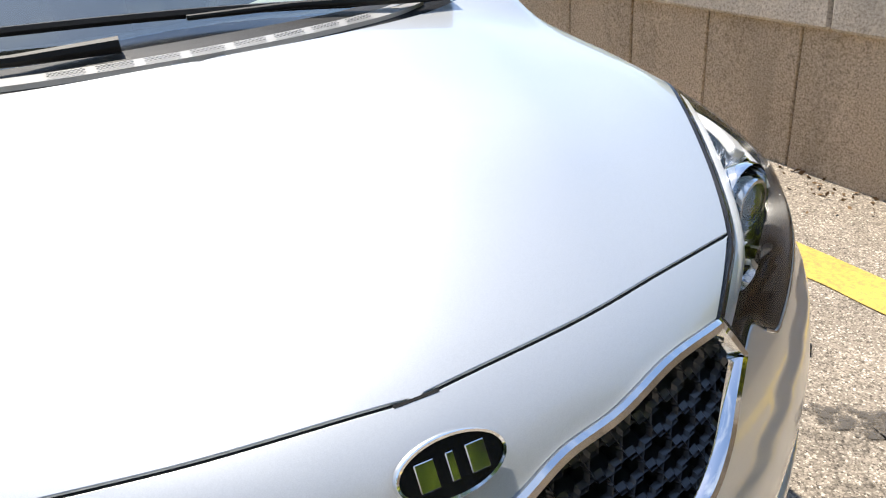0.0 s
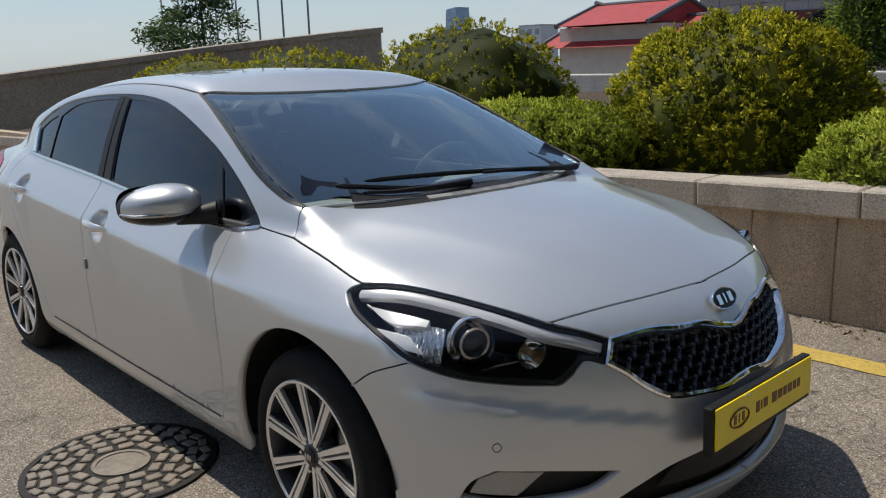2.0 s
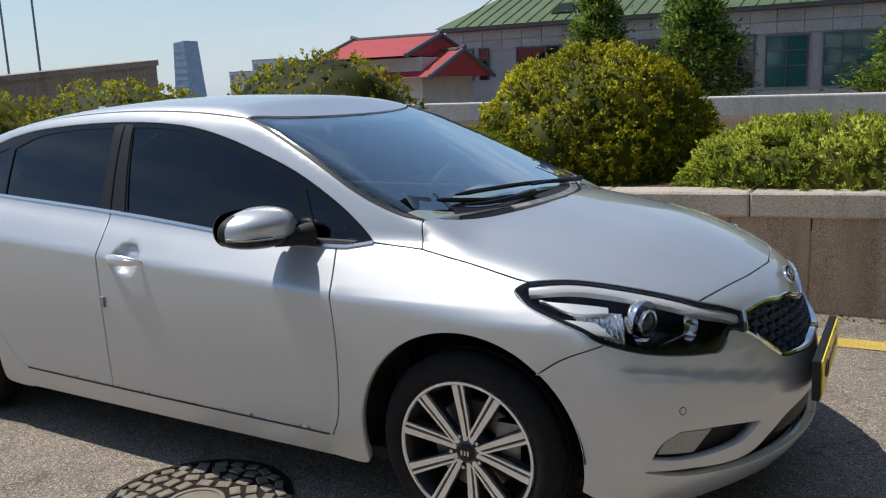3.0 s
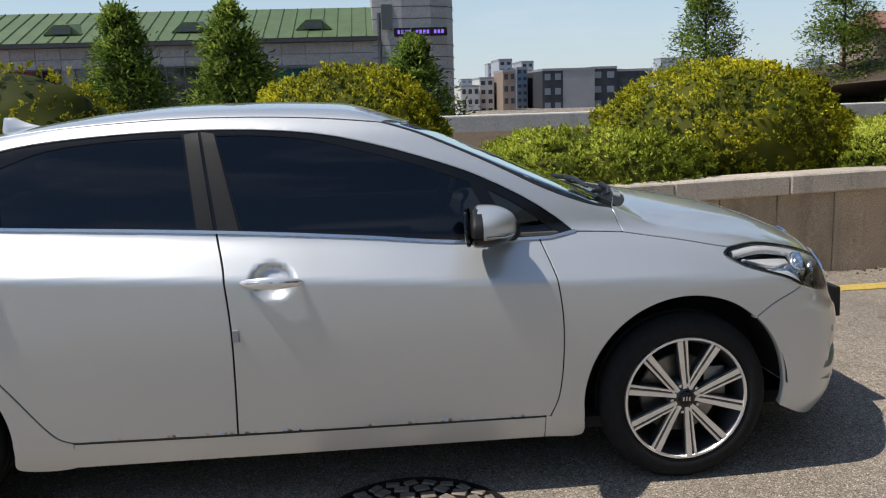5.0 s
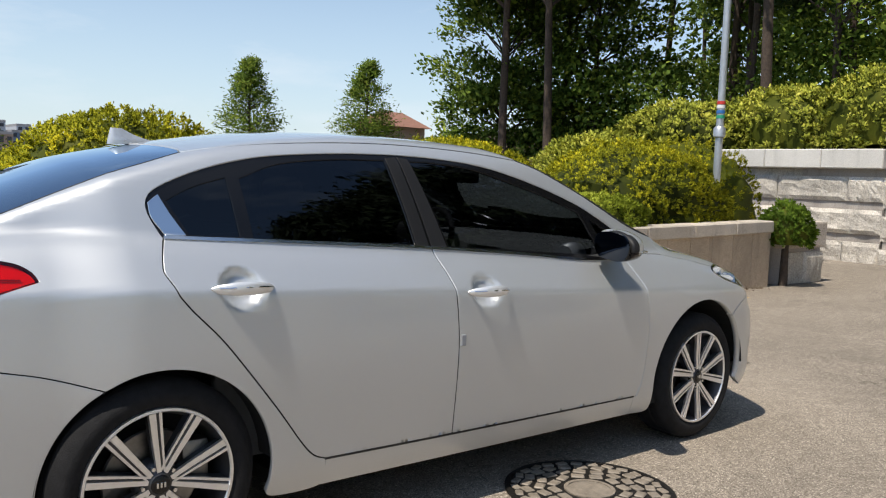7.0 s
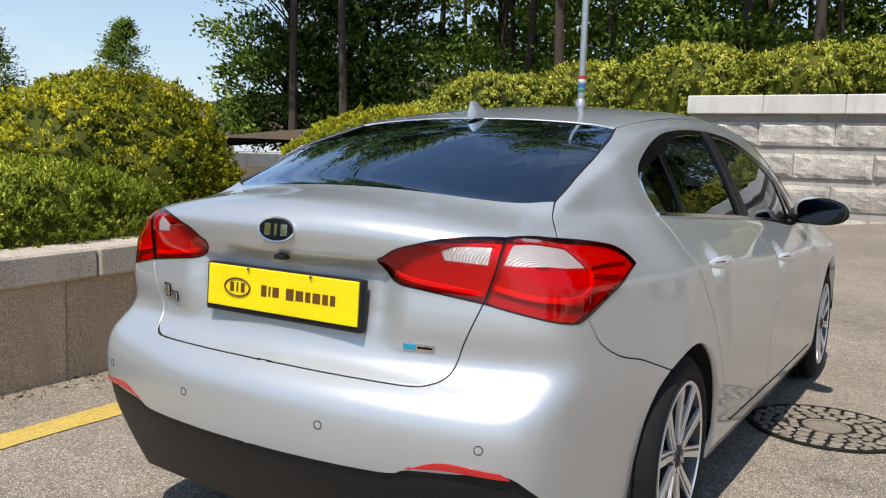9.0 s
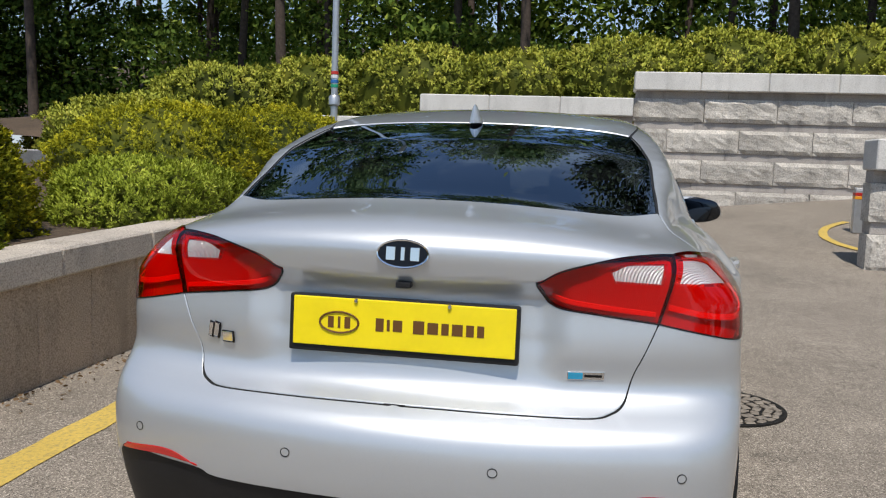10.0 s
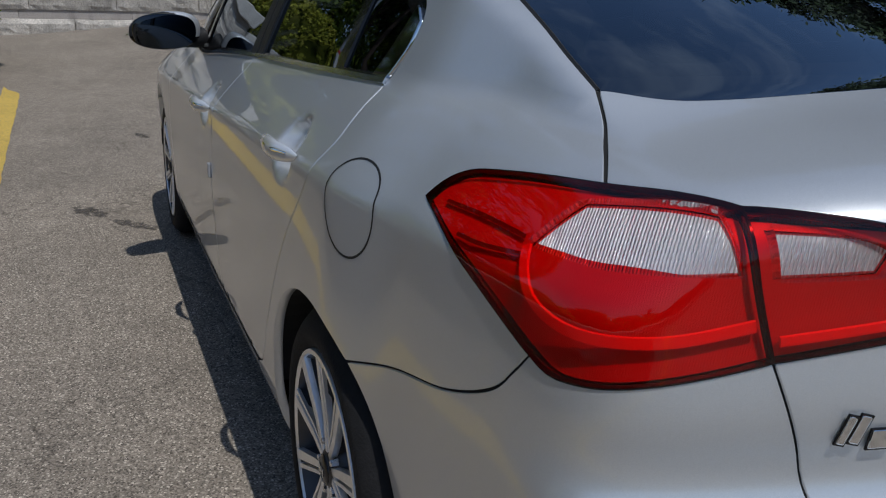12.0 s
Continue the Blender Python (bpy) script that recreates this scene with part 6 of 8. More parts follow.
def wiper_blade(a, b):
    t = np.linspace(0, 1, 14)[:, None]
    line = np.asarray(a) * (1 - t) + np.asarray(b) * t
    q, h = cast(line + [0.3, 0, 0.6], (-0.45, 0, -0.9), 1.4, 0.0, 90)
    n = skin_normal(q)
    part("wiper_blade", tube_bm([tuple(p + m * 0.014) for p, m in zip(q, n)], [0.004] + [0.009] * 12 + [0.004], 6), BLACK_PLASTIC, car, smooth=True)


wiper([(1.20, 0.52, 0.99), (1.225, 0.40, 1.0), (1.21, 0.20, 1.02), (1.20, 0.02, 1.03), (1.19, -0.1, 1.03), (1.17, -0.2, 1.02)])
wiper_blade((1.225, 0.36, 1.02), (1.09, -0.42, 1.02))
wiper([(1.25, -0.10, 0.99), (1.24, -0.25, 1.0), (1.20, -0.38, 1.01), (1.16, -0.46, 1.01), (1.13, -0.50, 1.0), (1.12, -0.52, 1.0)])
wiper_blade((1.205, -0.28, 1.01), (1.08, -0.53, 1.02))
# ---- tail lamps, plate, badges and fittings ----
LAMP_RED = glass_mat("red_lens", (0.92, 0.012, 0.008), shine=0.8)


REFLECT_RED = ribbed("tail_reflector", (0.52, 0.025, 0.02), 0.45, 0.1, 160, 0.10)
REFLECT_CLEAR = ribbed("clear_reflector", (0.95, 0.95, 0.96), 0.22, 0.40, 120, 0.9)
RED_GUIDE = simple("red_light_guide", (0.80, 0.05, 0.035), 0.3, coat=0.5)
RED_DARK = simple("dark_red_divider", (0.10, 0.004, 0.004), 0.3)
RED_SOLID = simple("red_reflector", (0.55, 0.012, 0.010), 0.15, coat=1.0, bump=0.3, bump_scale=400)
OUT_LAMP = [TAIL_TOP + TAIL_TOP_LID[1:], TAIL_SPLIT, TAIL_LOW_BUMP + TAIL_LOW[1:]]
IN_LAMP = [TAIL_IN_TOP, TAIL_IN_LOW, back_to_front(TAIL_SPLIT)]
CLEAR_OUT = [[(-1.942, -0.783, 0.950), (-1.966, -0.731, 1.001)], [(-1.966, -0.731, 1.001), (-2.03, -0.697, 1.014), (-2.104, -0.646, 1.022)],
             [(-2.104, -0.646, 1.022), (-2.152, -0.643, 0.970)], [(-2.152, -0.643, 0.970), (-2.125, -0.700, 0.967), (-2.06, -0.755, 0.961), (-1.99, -0.776, 0.955), (-1.942, -0.783, 0.950)]]
CLEAR_IN = [[(-2.145, -0.610, 1.017), (-2.188, -0.518, 1.010), (-2.205, -0.480, 0.996)], [(-2.205, -0.480, 0.996), (-2.199, -0.490, 0.972)], [(-2.199, -0.490, 0.972), (-2.168, -0.606, 0.967)], [(-2.168, -0.606, 0.967), (-2.145, -0.610, 1.017)]]
for side in (-1, 1):
    for outline, clear in ((OUT_LAMP, CLEAR_OUT), (IN_LAMP, CLEAR_IN)):
        wy = (1, 0.9, -0.1) if outline is OUT_LAMP else (1, 0.35, -0.1)
        lens = panel("tail_lamp", outline, wy, LAMP_RED, car, side, holes=[clear], gap=0.0006, depth=0.02, grid=0.016, lift=0.003, label="red tail lamp with clear inset")
        lens.visible_shadow = False
        if outline is OUT_LAMP:
            outer = lens
        panel("reflector", outline, wy, REFLECT_RED, lens, side, holes=[clear], inside=0.012, gap=0.002, depth=0.0, grid=0.02)
        panel("lamp_inset", clear, wy, GLASS_CLEAR, lens, side, gap=0.0005, depth=0.01, grid=0.014, lift=0.003, label="clear inset").visible_shadow = False
        panel("inset_reflector", clear, wy, REFLECT_CLEAR, lens, side, inside=0.014, gap=-0.002, depth=0.012, grid=0.014)
        trim("lamp_border", outline, [(0.002, -0.004), (0.001, 0.0020), (-0.0012, 0.0020), (-0.002, 0.001)], wy, BLACK_GLOSS, lens, side, closed=True)
    guide = [(-2.160, -0.622, 0.918), (-2.118, -0.712, 0.896), (-2.060, -0.770, 0.888), (-2.005, -0.788, 0.896), (-1.958, -0.792, 0.922), (-1.938, -0.786, 0.946)]
    trim("light_guide", guide, [(-0.007, -0.006), (-0.006, -0.003), (0.006, -0.003), (0.007, -0.006)], (1, 0.9, -0.1), RED_GUIDE, outer, side)
    trim("light_guide", [(-2.215, -0.335, 0.932), (-2.205, -0.45, 0.917), (-2.180, -0.595, 0.902)], [(-0.006, -0.006), (-0.005, -0.003), (0.005, -0.003), (0.006, -0.006)], (1, 0.35, -0.1), RED_GUIDE, lens, side)
    for line in ([(-1.925, -0.790, 0.958), (-1.83, -0.797, 0.953), (-1.73, -0.803, 0.941)], [(-1.945, -0.790, 0.935), (-1.86, -0.808, 0.922), (-1.80, -0.815, 0.917)]):
        trim("lamp_divider", line, [(-0.003, -0.005), (0.003, -0.005)], (1, 0.9, -0.1), RED_DARK, outer, side)
    panel("rear_reflector", [[(-2.326, -0.480, 0.486), (-2.307, -0.577, 0.517), (-2.262, -0.715, 0.507)], [(-2.262, -0.715, 0.507), (-2.248, -0.735, 0.487)], [(-2.248, -0.735, 0.487), (-2.30, -0.60, 0.494), (-2.326, -0.480, 0.486)]],
          (1, 0.5, 0), RED_SOLID, car, side, lift=0.003, depth=0.01, grid=0.012, label="red reflector strip")
    for y, z in ((0.235, 0.560), (0.665, 0.560)):
        sensor((-2.36, side * y, z), (1, 0, 0))
    trim("rear_window_seal", GLASS_SIDE_R, [(-0.004, -0.003), (0.0, 0.001), (0.004, -0.002)], (0.34, 0.3, -0.94), SEAL, car, side)

badge((-2.262, 0, 1.020), (-1, 0, 0.12), 0.118, 0.060)
number_plate((-2.248, 0, 0.853), (-1, 0, 0.05), -1)
part("camera_pod", box_bm((0.03, 0.035, 0.014), (-2.238, 0, 0.948), 0.003), BLACK_PLASTIC, car)


def on_tail(y, z, out=0.0):
    p, h = cast(np.array([[-2.8, y, z]]), (1, 0, 0), 0.9, 0.0, 80)
    n = skin_normal(p)[0]
    return p[0] + n * out, n


# model emblem: two plain chrome blocks; economy badge: blue and chrome strip
at, n = on_tail(0.475, 0.80, 0.0015)
for dx, dz, w, h, tilt in ((0.030, 0.006, 0.011, 0.036, 14), (0.012, 0.006, 0.014, 0.036, 14), (-0.022, -0.008, 0.032, 0.024, 0)):
    m = part("model_emblem", placed(box_bm((w, 0.006, h), (dx, 0.002, dz), 0.0015, Matrix.Rotation(radians(-tilt), 4, "Y")), at, n), CHROME, car, "chrome emblem with dark edges")
    part("emblem_edge", placed(box_bm((w + 0.005, 0.003, h + 0.005), (dx - 0.001, 0.0015, dz - 0.001), 0.001, Matrix.Rotation(radians(-tilt), 4, "Y")), at, n), BLACK_GLOSS, m)
at, n = on_tail(-0.43, 0.762, 0.001)
e = part("economy_badge", placed(box_bm((0.092, 0.004, 0.019), (0, 0, 0), 0.001), at, n), CHROME_DULL, car, "small blue and chrome badge")
part("badge_field", placed(box_bm((0.036, 0.004, 0.015), (0.026, 0.0012, 0), 0.0005), at, n), ECO_BLUE, e)
part("badge_bar", placed(box_bm((0.044, 0.003, 0.006), (-0.018, 0.0012, 0), 0.0005), at, n), BLACK_GLOSS, e)


# aerial fin
def fin():
    bm = bmesh.new()
    rows = []
    for i in range(9):
        t = i / 8
        h = 0.062 * t
        front = -1.055 - 0.125 * t ** 0.8
        back = -1.235 + 0.012 * t
        w = 0.026 * (1 - t) ** 0.7 + 0.003
        zb = 1.340
        ring = []
        for k in range(14):
            a = 2 * math.pi * k / 14
            cx, rx = (front + back) / 2, (front - back) / 2
            x = cx + rx * math.cos(a)
            z = zb + h + 0.085 * (x + 1.235) * (1 - t) + (0.0 if t else -0.012)
            ring.append(bm.verts.new((x, w * math.sin(a) * (0.35 + 0.65 * (1 - (math.cos(a) + 1) / 2)), z)))
        rows.append(ring)
    for a, b in zip(rows, rows[1:]):
        for k in range(14):
            bm.faces.new((a[k], a[(k + 1) % 14], b[(k + 1) % 14], b[k]))
    bm.faces.new(rows[-1])
    part("aerial_fin", bm, PAINT, car, smooth=True)


fin()


# door mirrors
# near-black metal: the dark reflection of trees is put into the glass colour
MIRROR_GLASS = simple("mirror_glass", (0.05, 0.056, 0.065), 0.03, 1.0)
def door_mirror(side):
    bm = bmesh.new()
    bmesh.ops.create_uvsphere(bm, u_segments=36, v_segments=20, radius=1)
    for v in bm.verts:
        x, y, z = v.co
        f = lambda a, e: math.copysign(abs(a) ** e, a)
        x = f(x, 0.8)
        if x < 0:
            x *= 0.25
        y2, z2 = f(y, 0.75), f(z, 0.8)
        tap = 1 - 0.18 * max(0, -y2)
        v.co = (0.596 + 0.128 * x * (1 - 0.2 * abs(y2)) + 0.03 * y2, side * (0.892 - 0.124 * y2), 0.982 + 0.068 * z2 * tap + 0.006 * y2)
    up, low = bm.copy(), bm
    bmesh.ops.delete(up, geom=[f for f in up.faces if f.calc_center_median().z < 0.958], context="FACES")
    bmesh.ops.delete(low, geom=[f for f in low.faces if f.calc_center_median().z >= 0.966], context="FACES")
    back = up.copy()
    bmesh.ops.delete(back, geom=[f for f in back.faces if f.calc_center_median().x > 0.586], context="FACES")
    bmesh.ops.delete(up, geom=[f for f in up.faces if f.calc_center_median().x <= 0.586], context="FACES")
    m = part("door_mirror", up, PAINT, car, "silver door mirror with black base", smooth=True)
    part("mirror_base", low, BLACK_GLOSS, m, smooth=True)
    part("mirror_surround", back, BLACK_PLASTIC, m, smooth=True)
    part("mirror_arm", tube_bm([(0.66, side * 0.86, 0.945), (0.70, side * 0.80, 0.945), (0.73, side * 0.75, 0.95)], [0.030, 0.032, 0.04], 12), BLACK_PLASTIC, m, smooth=True)
    glass = oval_bm(0.222, 0.122, 0.006)
    for v in glass.verts:
        a = math.atan2(v.co.z / 0.059, v.co.x / 0.1025)
        k = (abs(math.cos(a)) ** 4 + abs(math.sin(a)) ** 4) ** -0.25
        v.co.x, v.co.z = v.co.x * (0.45 + 0.55 * k), v.co.z * (0.45 + 0.55 * k)
    part("mirror_glass", placed(glass, (0.556, side * 0.897, 0.982), (-1, -side * 0.22, -0.10)), MIRROR_GLASS, m, smooth=True)
    part("indicator_strip", tube_bm([(0.712, side * 0.85, 0.962), (0.703, side * 0.94, 0.962), (0.66, side * 1.00, 0.963), (0.60, side * 1.020, 0.966)], [0.003, 0.005, 0.005, 0.003], 8), CHROME_DULL, m, smooth=True)


HANDLE_SILVER = simple("handle_silver", (0.80, 0.81, 0.82), 0.25, 0.5, coat=1.0)
# door handles: a bright spindle across the finger bowl
def door_handle(x, z, side):
    pts = [(x - 0.105, z + 0.003), (x - 0.085, z + 0.003), (x - 0.05, z + 0.004), (x, z + 0.005), (x + 0.05, z + 0.003), (x + 0.088, z), (x + 0.105, z - 0.002)]
    q, h = cast(np.array([(a, -1.2, b) for a, b in pts]), RIGHT, 0.8, 0.0, 60)
    ends = q[[0, -1]]
    out = [0.000, 0.008, 0.024, 0.030, 0.026, 0.011, 0.000]
    line = []
    for (a, b), o, t in zip(pts, out, np.linspace(0, 1, 7)):
        y = ends[0][1] * (1 - t) + ends[1][1] * t - o
        line.append((a, -side * y if side > 0 else y, b))
    bm = bmesh.new()
    rings = []
    for i, (p, wd) in enumerate(zip(spline3(line, 0.012), np.interp(np.linspace(0, 1, len(spline3(line, 0.012))), [0, 0.12, 0.35, 0.6, 0.88, 1], [0.003, 0.014, 0.021, 0.021, 0.013, 0.003]))):
        rings.append([bm.verts.new((p[0], p[1] + side * 0.55 * wd * math.cos(2 * math.pi * k / 12), p[2] + wd * math.sin(2 * math.pi * k / 12))) for k in range(12)])
    for a, b in zip(rings, rings[1:]):
        for k in range(12):
            bm.faces.new((a[k], a[(k + 1) % 12], b[(k + 1) % 12], b[k]))
    part("door_handle", bm, HANDLE_SILVER, car, "bright silver door handle over a finger bowl", smooth=True)
    part("handle_strip", tube_bm([(a, b + side * 0.008, c + 0.004) for a, b, c in line[1:6]], [0.002, 0.004, 0.004, 0.004, 0.002], 8), CHROME, car, smooth=True)


for side in (-1, 1):
    door_mirror(side)
    door_handle(-0.10, 0.818, side)
    door_handle(-1.10, 0.880, side)
    # rubber guard on the door's edge
    q, h = cast(np.array([[-0.228, -1.2, 0.645]]), RIGHT, 0.8, 0.0, 60)
    part("edge_guard", box_bm((0.022, 0.010, 0.042), (-0.228, side * (abs(q[0][1]) + 0.003), 0.645), 0.003), simple("guard_grey", (0.30, 0.31, 0.33), 0.4), car)

# fuel flap on the left flank
ring = [(-1.492 + 0.082 * math.cos(a), -0.83, 0.868 + 0.082 * math.sin(a)) for a in np.linspace(0, 2 * math.pi, 25)[:-1]]
trim("fuel_flap_gap", [ring + ring[:1]], [(-0.002, 0.0004), (0.002, 0.0004)], RIGHT, SEAL, car, 1, closed=True)
for z0 in np.linspace(0, 1, 9):
    trim("heater_wire", [(-1.25 - 0.60 * z0, y, 1.2) for y in (0.5, 0.25, 0, -0.25, -0.5)], [(-0.0008, -0.0065), (0.0008, -0.0065)], DOWN, RIM_DARK, car, -1)
# ---- cabin ----
def seat(x, y, width, front):
    s = part("front_seat" if front else "rear_seat", box_bm((0.50, width, 0.16), (x + 0.10, y, 0.48), 0.05), INTERIOR_DARK, car, "charcoal fabric seat", smooth=True)
    lean = Matrix.Rotation(radians(-18 if front else -24), 4, "Y")
    part("backrest", box_bm((0.14, width * 0.96, 0.60), (x - 0.20, y, 0.80), 0.055, lean, 3), INTERIOR_DARK, s, smooth=True)
    for yy in ((y,) if front else (y - 0.38, y, y + 0.38)):
        part("headrest", box_bm((0.10, 0.25, 0.17), (x - 0.31 - (0.02 if not front else 0), yy, 1.135 if front else 1.10), 0.045, lean, 3), INTERIOR_DARK, s, smooth=True)
        part("headrest_post", tube_bm([(x - 0.28, yy, 1.02), (x - 0.30, yy, 1.09)], 0.02, 8), RIM_DARK, s)


seat(0.02, 0.36, 0.52, True)
seat(0.02, -0.36, 0.52, True)
seat(-0.85, 0.0, 1.20, False)
dash = bmesh.new()
rows = []
for y in np.linspace(-0.60, 0.60, 29):
    hump = 0.03 * math.exp(-((y - 0.37) / 0.18) ** 4)
    edge = -0.20 * y * y
    rows.append([dash.verts.new((x + edge, y, z + h * hump - 0.02 * y * y)) for x, z, h in ((1.24, 0.945, 0), (1.10, 0.960, 0), (0.92, 0.955, 0.6), (0.78, 0.940, 1), (0.70, 0.90, 1), (0.68, 0.80, 0.4), (0.74, 0.62, 0))])
for a, b in zip(rows, rows[1:]):
    for k in range(6):
        dash.faces.new((a[k], b[k], b[k + 1], a[k + 1]))
part("dashboard", dash, simple("dusty_dash", (0.34, 0.36, 0.33), 0.8, vary=0.15, scale=15), car, "grey dashboard below the windscreen", smooth=True)
wheel_bm = bmesh.new()
ringv = []
for i in range(36):
    a = 2 * math.pi * i / 36
    c = Vector((0, math.cos(a) * 0.185, math.sin(a) * 0.185))
    r = Vector((0, math.cos(a), math.sin(a)))
    ringv.append([wheel_bm.verts.new(c + r * 0.016 * math.cos(b) + Vector((1, 0, 0)) * 0.016 * math.sin(b)) for b in np.linspace(0, 2 * math.pi, 9)[:-1]])
for i in range(36):
    p, q = ringv[i], ringv[(i + 1) % 36]
    for k in range(8):
        wheel_bm.faces.new((p[k], p[(k + 1) % 8], q[(k + 1) % 8], q[k]))
join_bm(wheel_bm, box_bm((0.04, 0.17, 0.10), (0.01, 0, -0.01), 0.02))
join_bm(wheel_bm, box_bm((0.02, 0.34, 0.035), (0.005, 0, 0), 0.008))
join_bm(wheel_bm, box_bm((0.02, 0.05, 0.17), (0.005, 0, -0.10), 0.008))
bmesh.ops.transform(wheel_bm, matrix=Matrix.Translation((0.60, 0.37, 0.90)) @ Matrix.Rotation(radians(22), 4, "Y"), verts=wheel_bm.verts)
part("steering_wheel", wheel_bm, INTERIOR_DARK, car, smooth=True)
part("rear_view_mirror", box_bm((0.03, 0.24, 0.065), (0.50, 0.0, 1.255), 0.02), INTERIOR_DARK, car, smooth=True)
shelf = mesh_object("parcel_shelf", [(-1.10, -0.62, 1.02), (-1.10, 0.62, 1.02), (-1.86, 0.58, 1.06), (-1.86, -0.58, 1.06)], [(0, 1, 2, 3)], INTERIOR_DARK, car)
# ---- the shell set true: a little broader at the nose than at the tail, the tail drawn in and lowered ----
def set_true(co):
    x, y, z = co[:, 0], co[:, 1], co[:, 2]
    tail = np.clip((-1.42 - x) / 0.72, 0, 1.15)
    out = co.copy()
    out[:, 0] = x + 0.056 * tail
    narrow = 0.030 * step01(0.25, 0.75, np.abs(y)) * step01(-1.40, -1.66, x)
    out[:, 1] = y + 0.018 - np.sign(y) * narrow + y * np.interp(x, [-1.9, -1.1, 0.0, 1.2], [-0.015, 0.0, 0.021, 0.035])
    out[:, 2] = z - 0.034 * tail * np.clip((z - 0.25) / 0.5, 0, 1) - 0.022 * step01(1.27, 1.40, z)
    return out


def true_up(ob):
    for child in ob.children:
        if child.location.length > 0.001:
            child.location.y = set_true(np.array([child.location]))[0, 1]
            continue
        if child.type == "MESH":
            co = np.empty(len(child.data.vertices) * 3)
            child.data.vertices.foreach_get("co", co)
            child.data.vertices.foreach_set("co", set_true(co.reshape(-1, 3)).ravel())
        true_up(child)


true_up(car)

# ---- planting ----
YEWS = [((0.18, 3.85, 0.78), (1.0, 0.95, 0.86)), ((3.58, 3.70, 0.80), (1.24, 1.10, 0.86)), ((6.75, 3.70, 0.90), (1.50, 1.15, 0.90)), ((-2.75, 3.95, 0.80), (1.25, 1.05, 0.98)), ((-5.7, 4.0, 0.75), (1.3, 1.1, 0.85)), ((-9.0, 4.2, 0.7), (1.4, 1.2, 0.9)),
        ((9.3, 4.6, 0.95), (1.25, 1.1, 1.05)), ((10.9, 6.2, 1.0), (1.3, 1.2, 1.1))]
for i, (at, r) in enumerate(YEWS):
    shrub("yew_bush", at, r, YEW, "large rounded clipped yew bush, yellow-green over a core coloured as shade", "bush", 10 + i, 34000 if i < 3 else 10000, 0.036, 0.06, 0.46, 0.10, "clipped yews in the planter", 0.6, 0.2)
JUNIPERS = [((-1.05, 2.98, 0.62), (0.98, 0.52, 0.46)), ((2.05, 3.00, 0.66), (1.05, 0.55, 0.46)), ((4.85, 2.98, 0.72), (0.82, 0.50, 0.42)), ((-3.9, 3.0, 0.60), (1.0, 0.5, 0.44)), ((-6.6, 3.0, 0.55), (1.1, 0.5, 0.44))]
for i, (at, r) in enumerate(JUNIPERS):
    shrub("juniper_bush", at, r, JUNIPER, "low feathery bright green juniper bush over the wall", "bush", 30 + i, 26000 if i < 3 else 8000, 0.036, 0.22, 0.36, 0.10, "low junipers along the wall", 0.5, 0.5)
shrub("box_bush", (8.36, 2.46, 0.66), (0.34, 0.30, 0.42), BOX_LEAF, "small round green bush spilling over the wall's end", "bush", 40, 5000, 0.05, 0.0, 0.4, 0.08)
for i in range(9):
    shrub("hedge_bush", (14.9 + 0.5 * (i % 2) + 0.12 * i, 8.5 - 2.35 * i, 2.2 + 0.16 * i), (1.1, 1.75, 1.05 + 0.1 * (i % 3)), HEDGE, "dense clipped hedge on top of the stone wall", "hedge", 50 + i, 9500, 0.10, 0.12, 0.5, 0.07, "hedge on the bank")
for i, (x, y) in enumerate(((12.6, 9.0), (14.0, 10.8), (17.0, 13.5))):
    shrub("hedge_bush", (x, y, 1.25), (1.5, 1.5, 1.1), HEDGE, "yellow-green rounded shrub on the bank", "bush", 70 + i, 6000, 0.11, 0.05, 0.5, 0.1, "hedge on the bank")


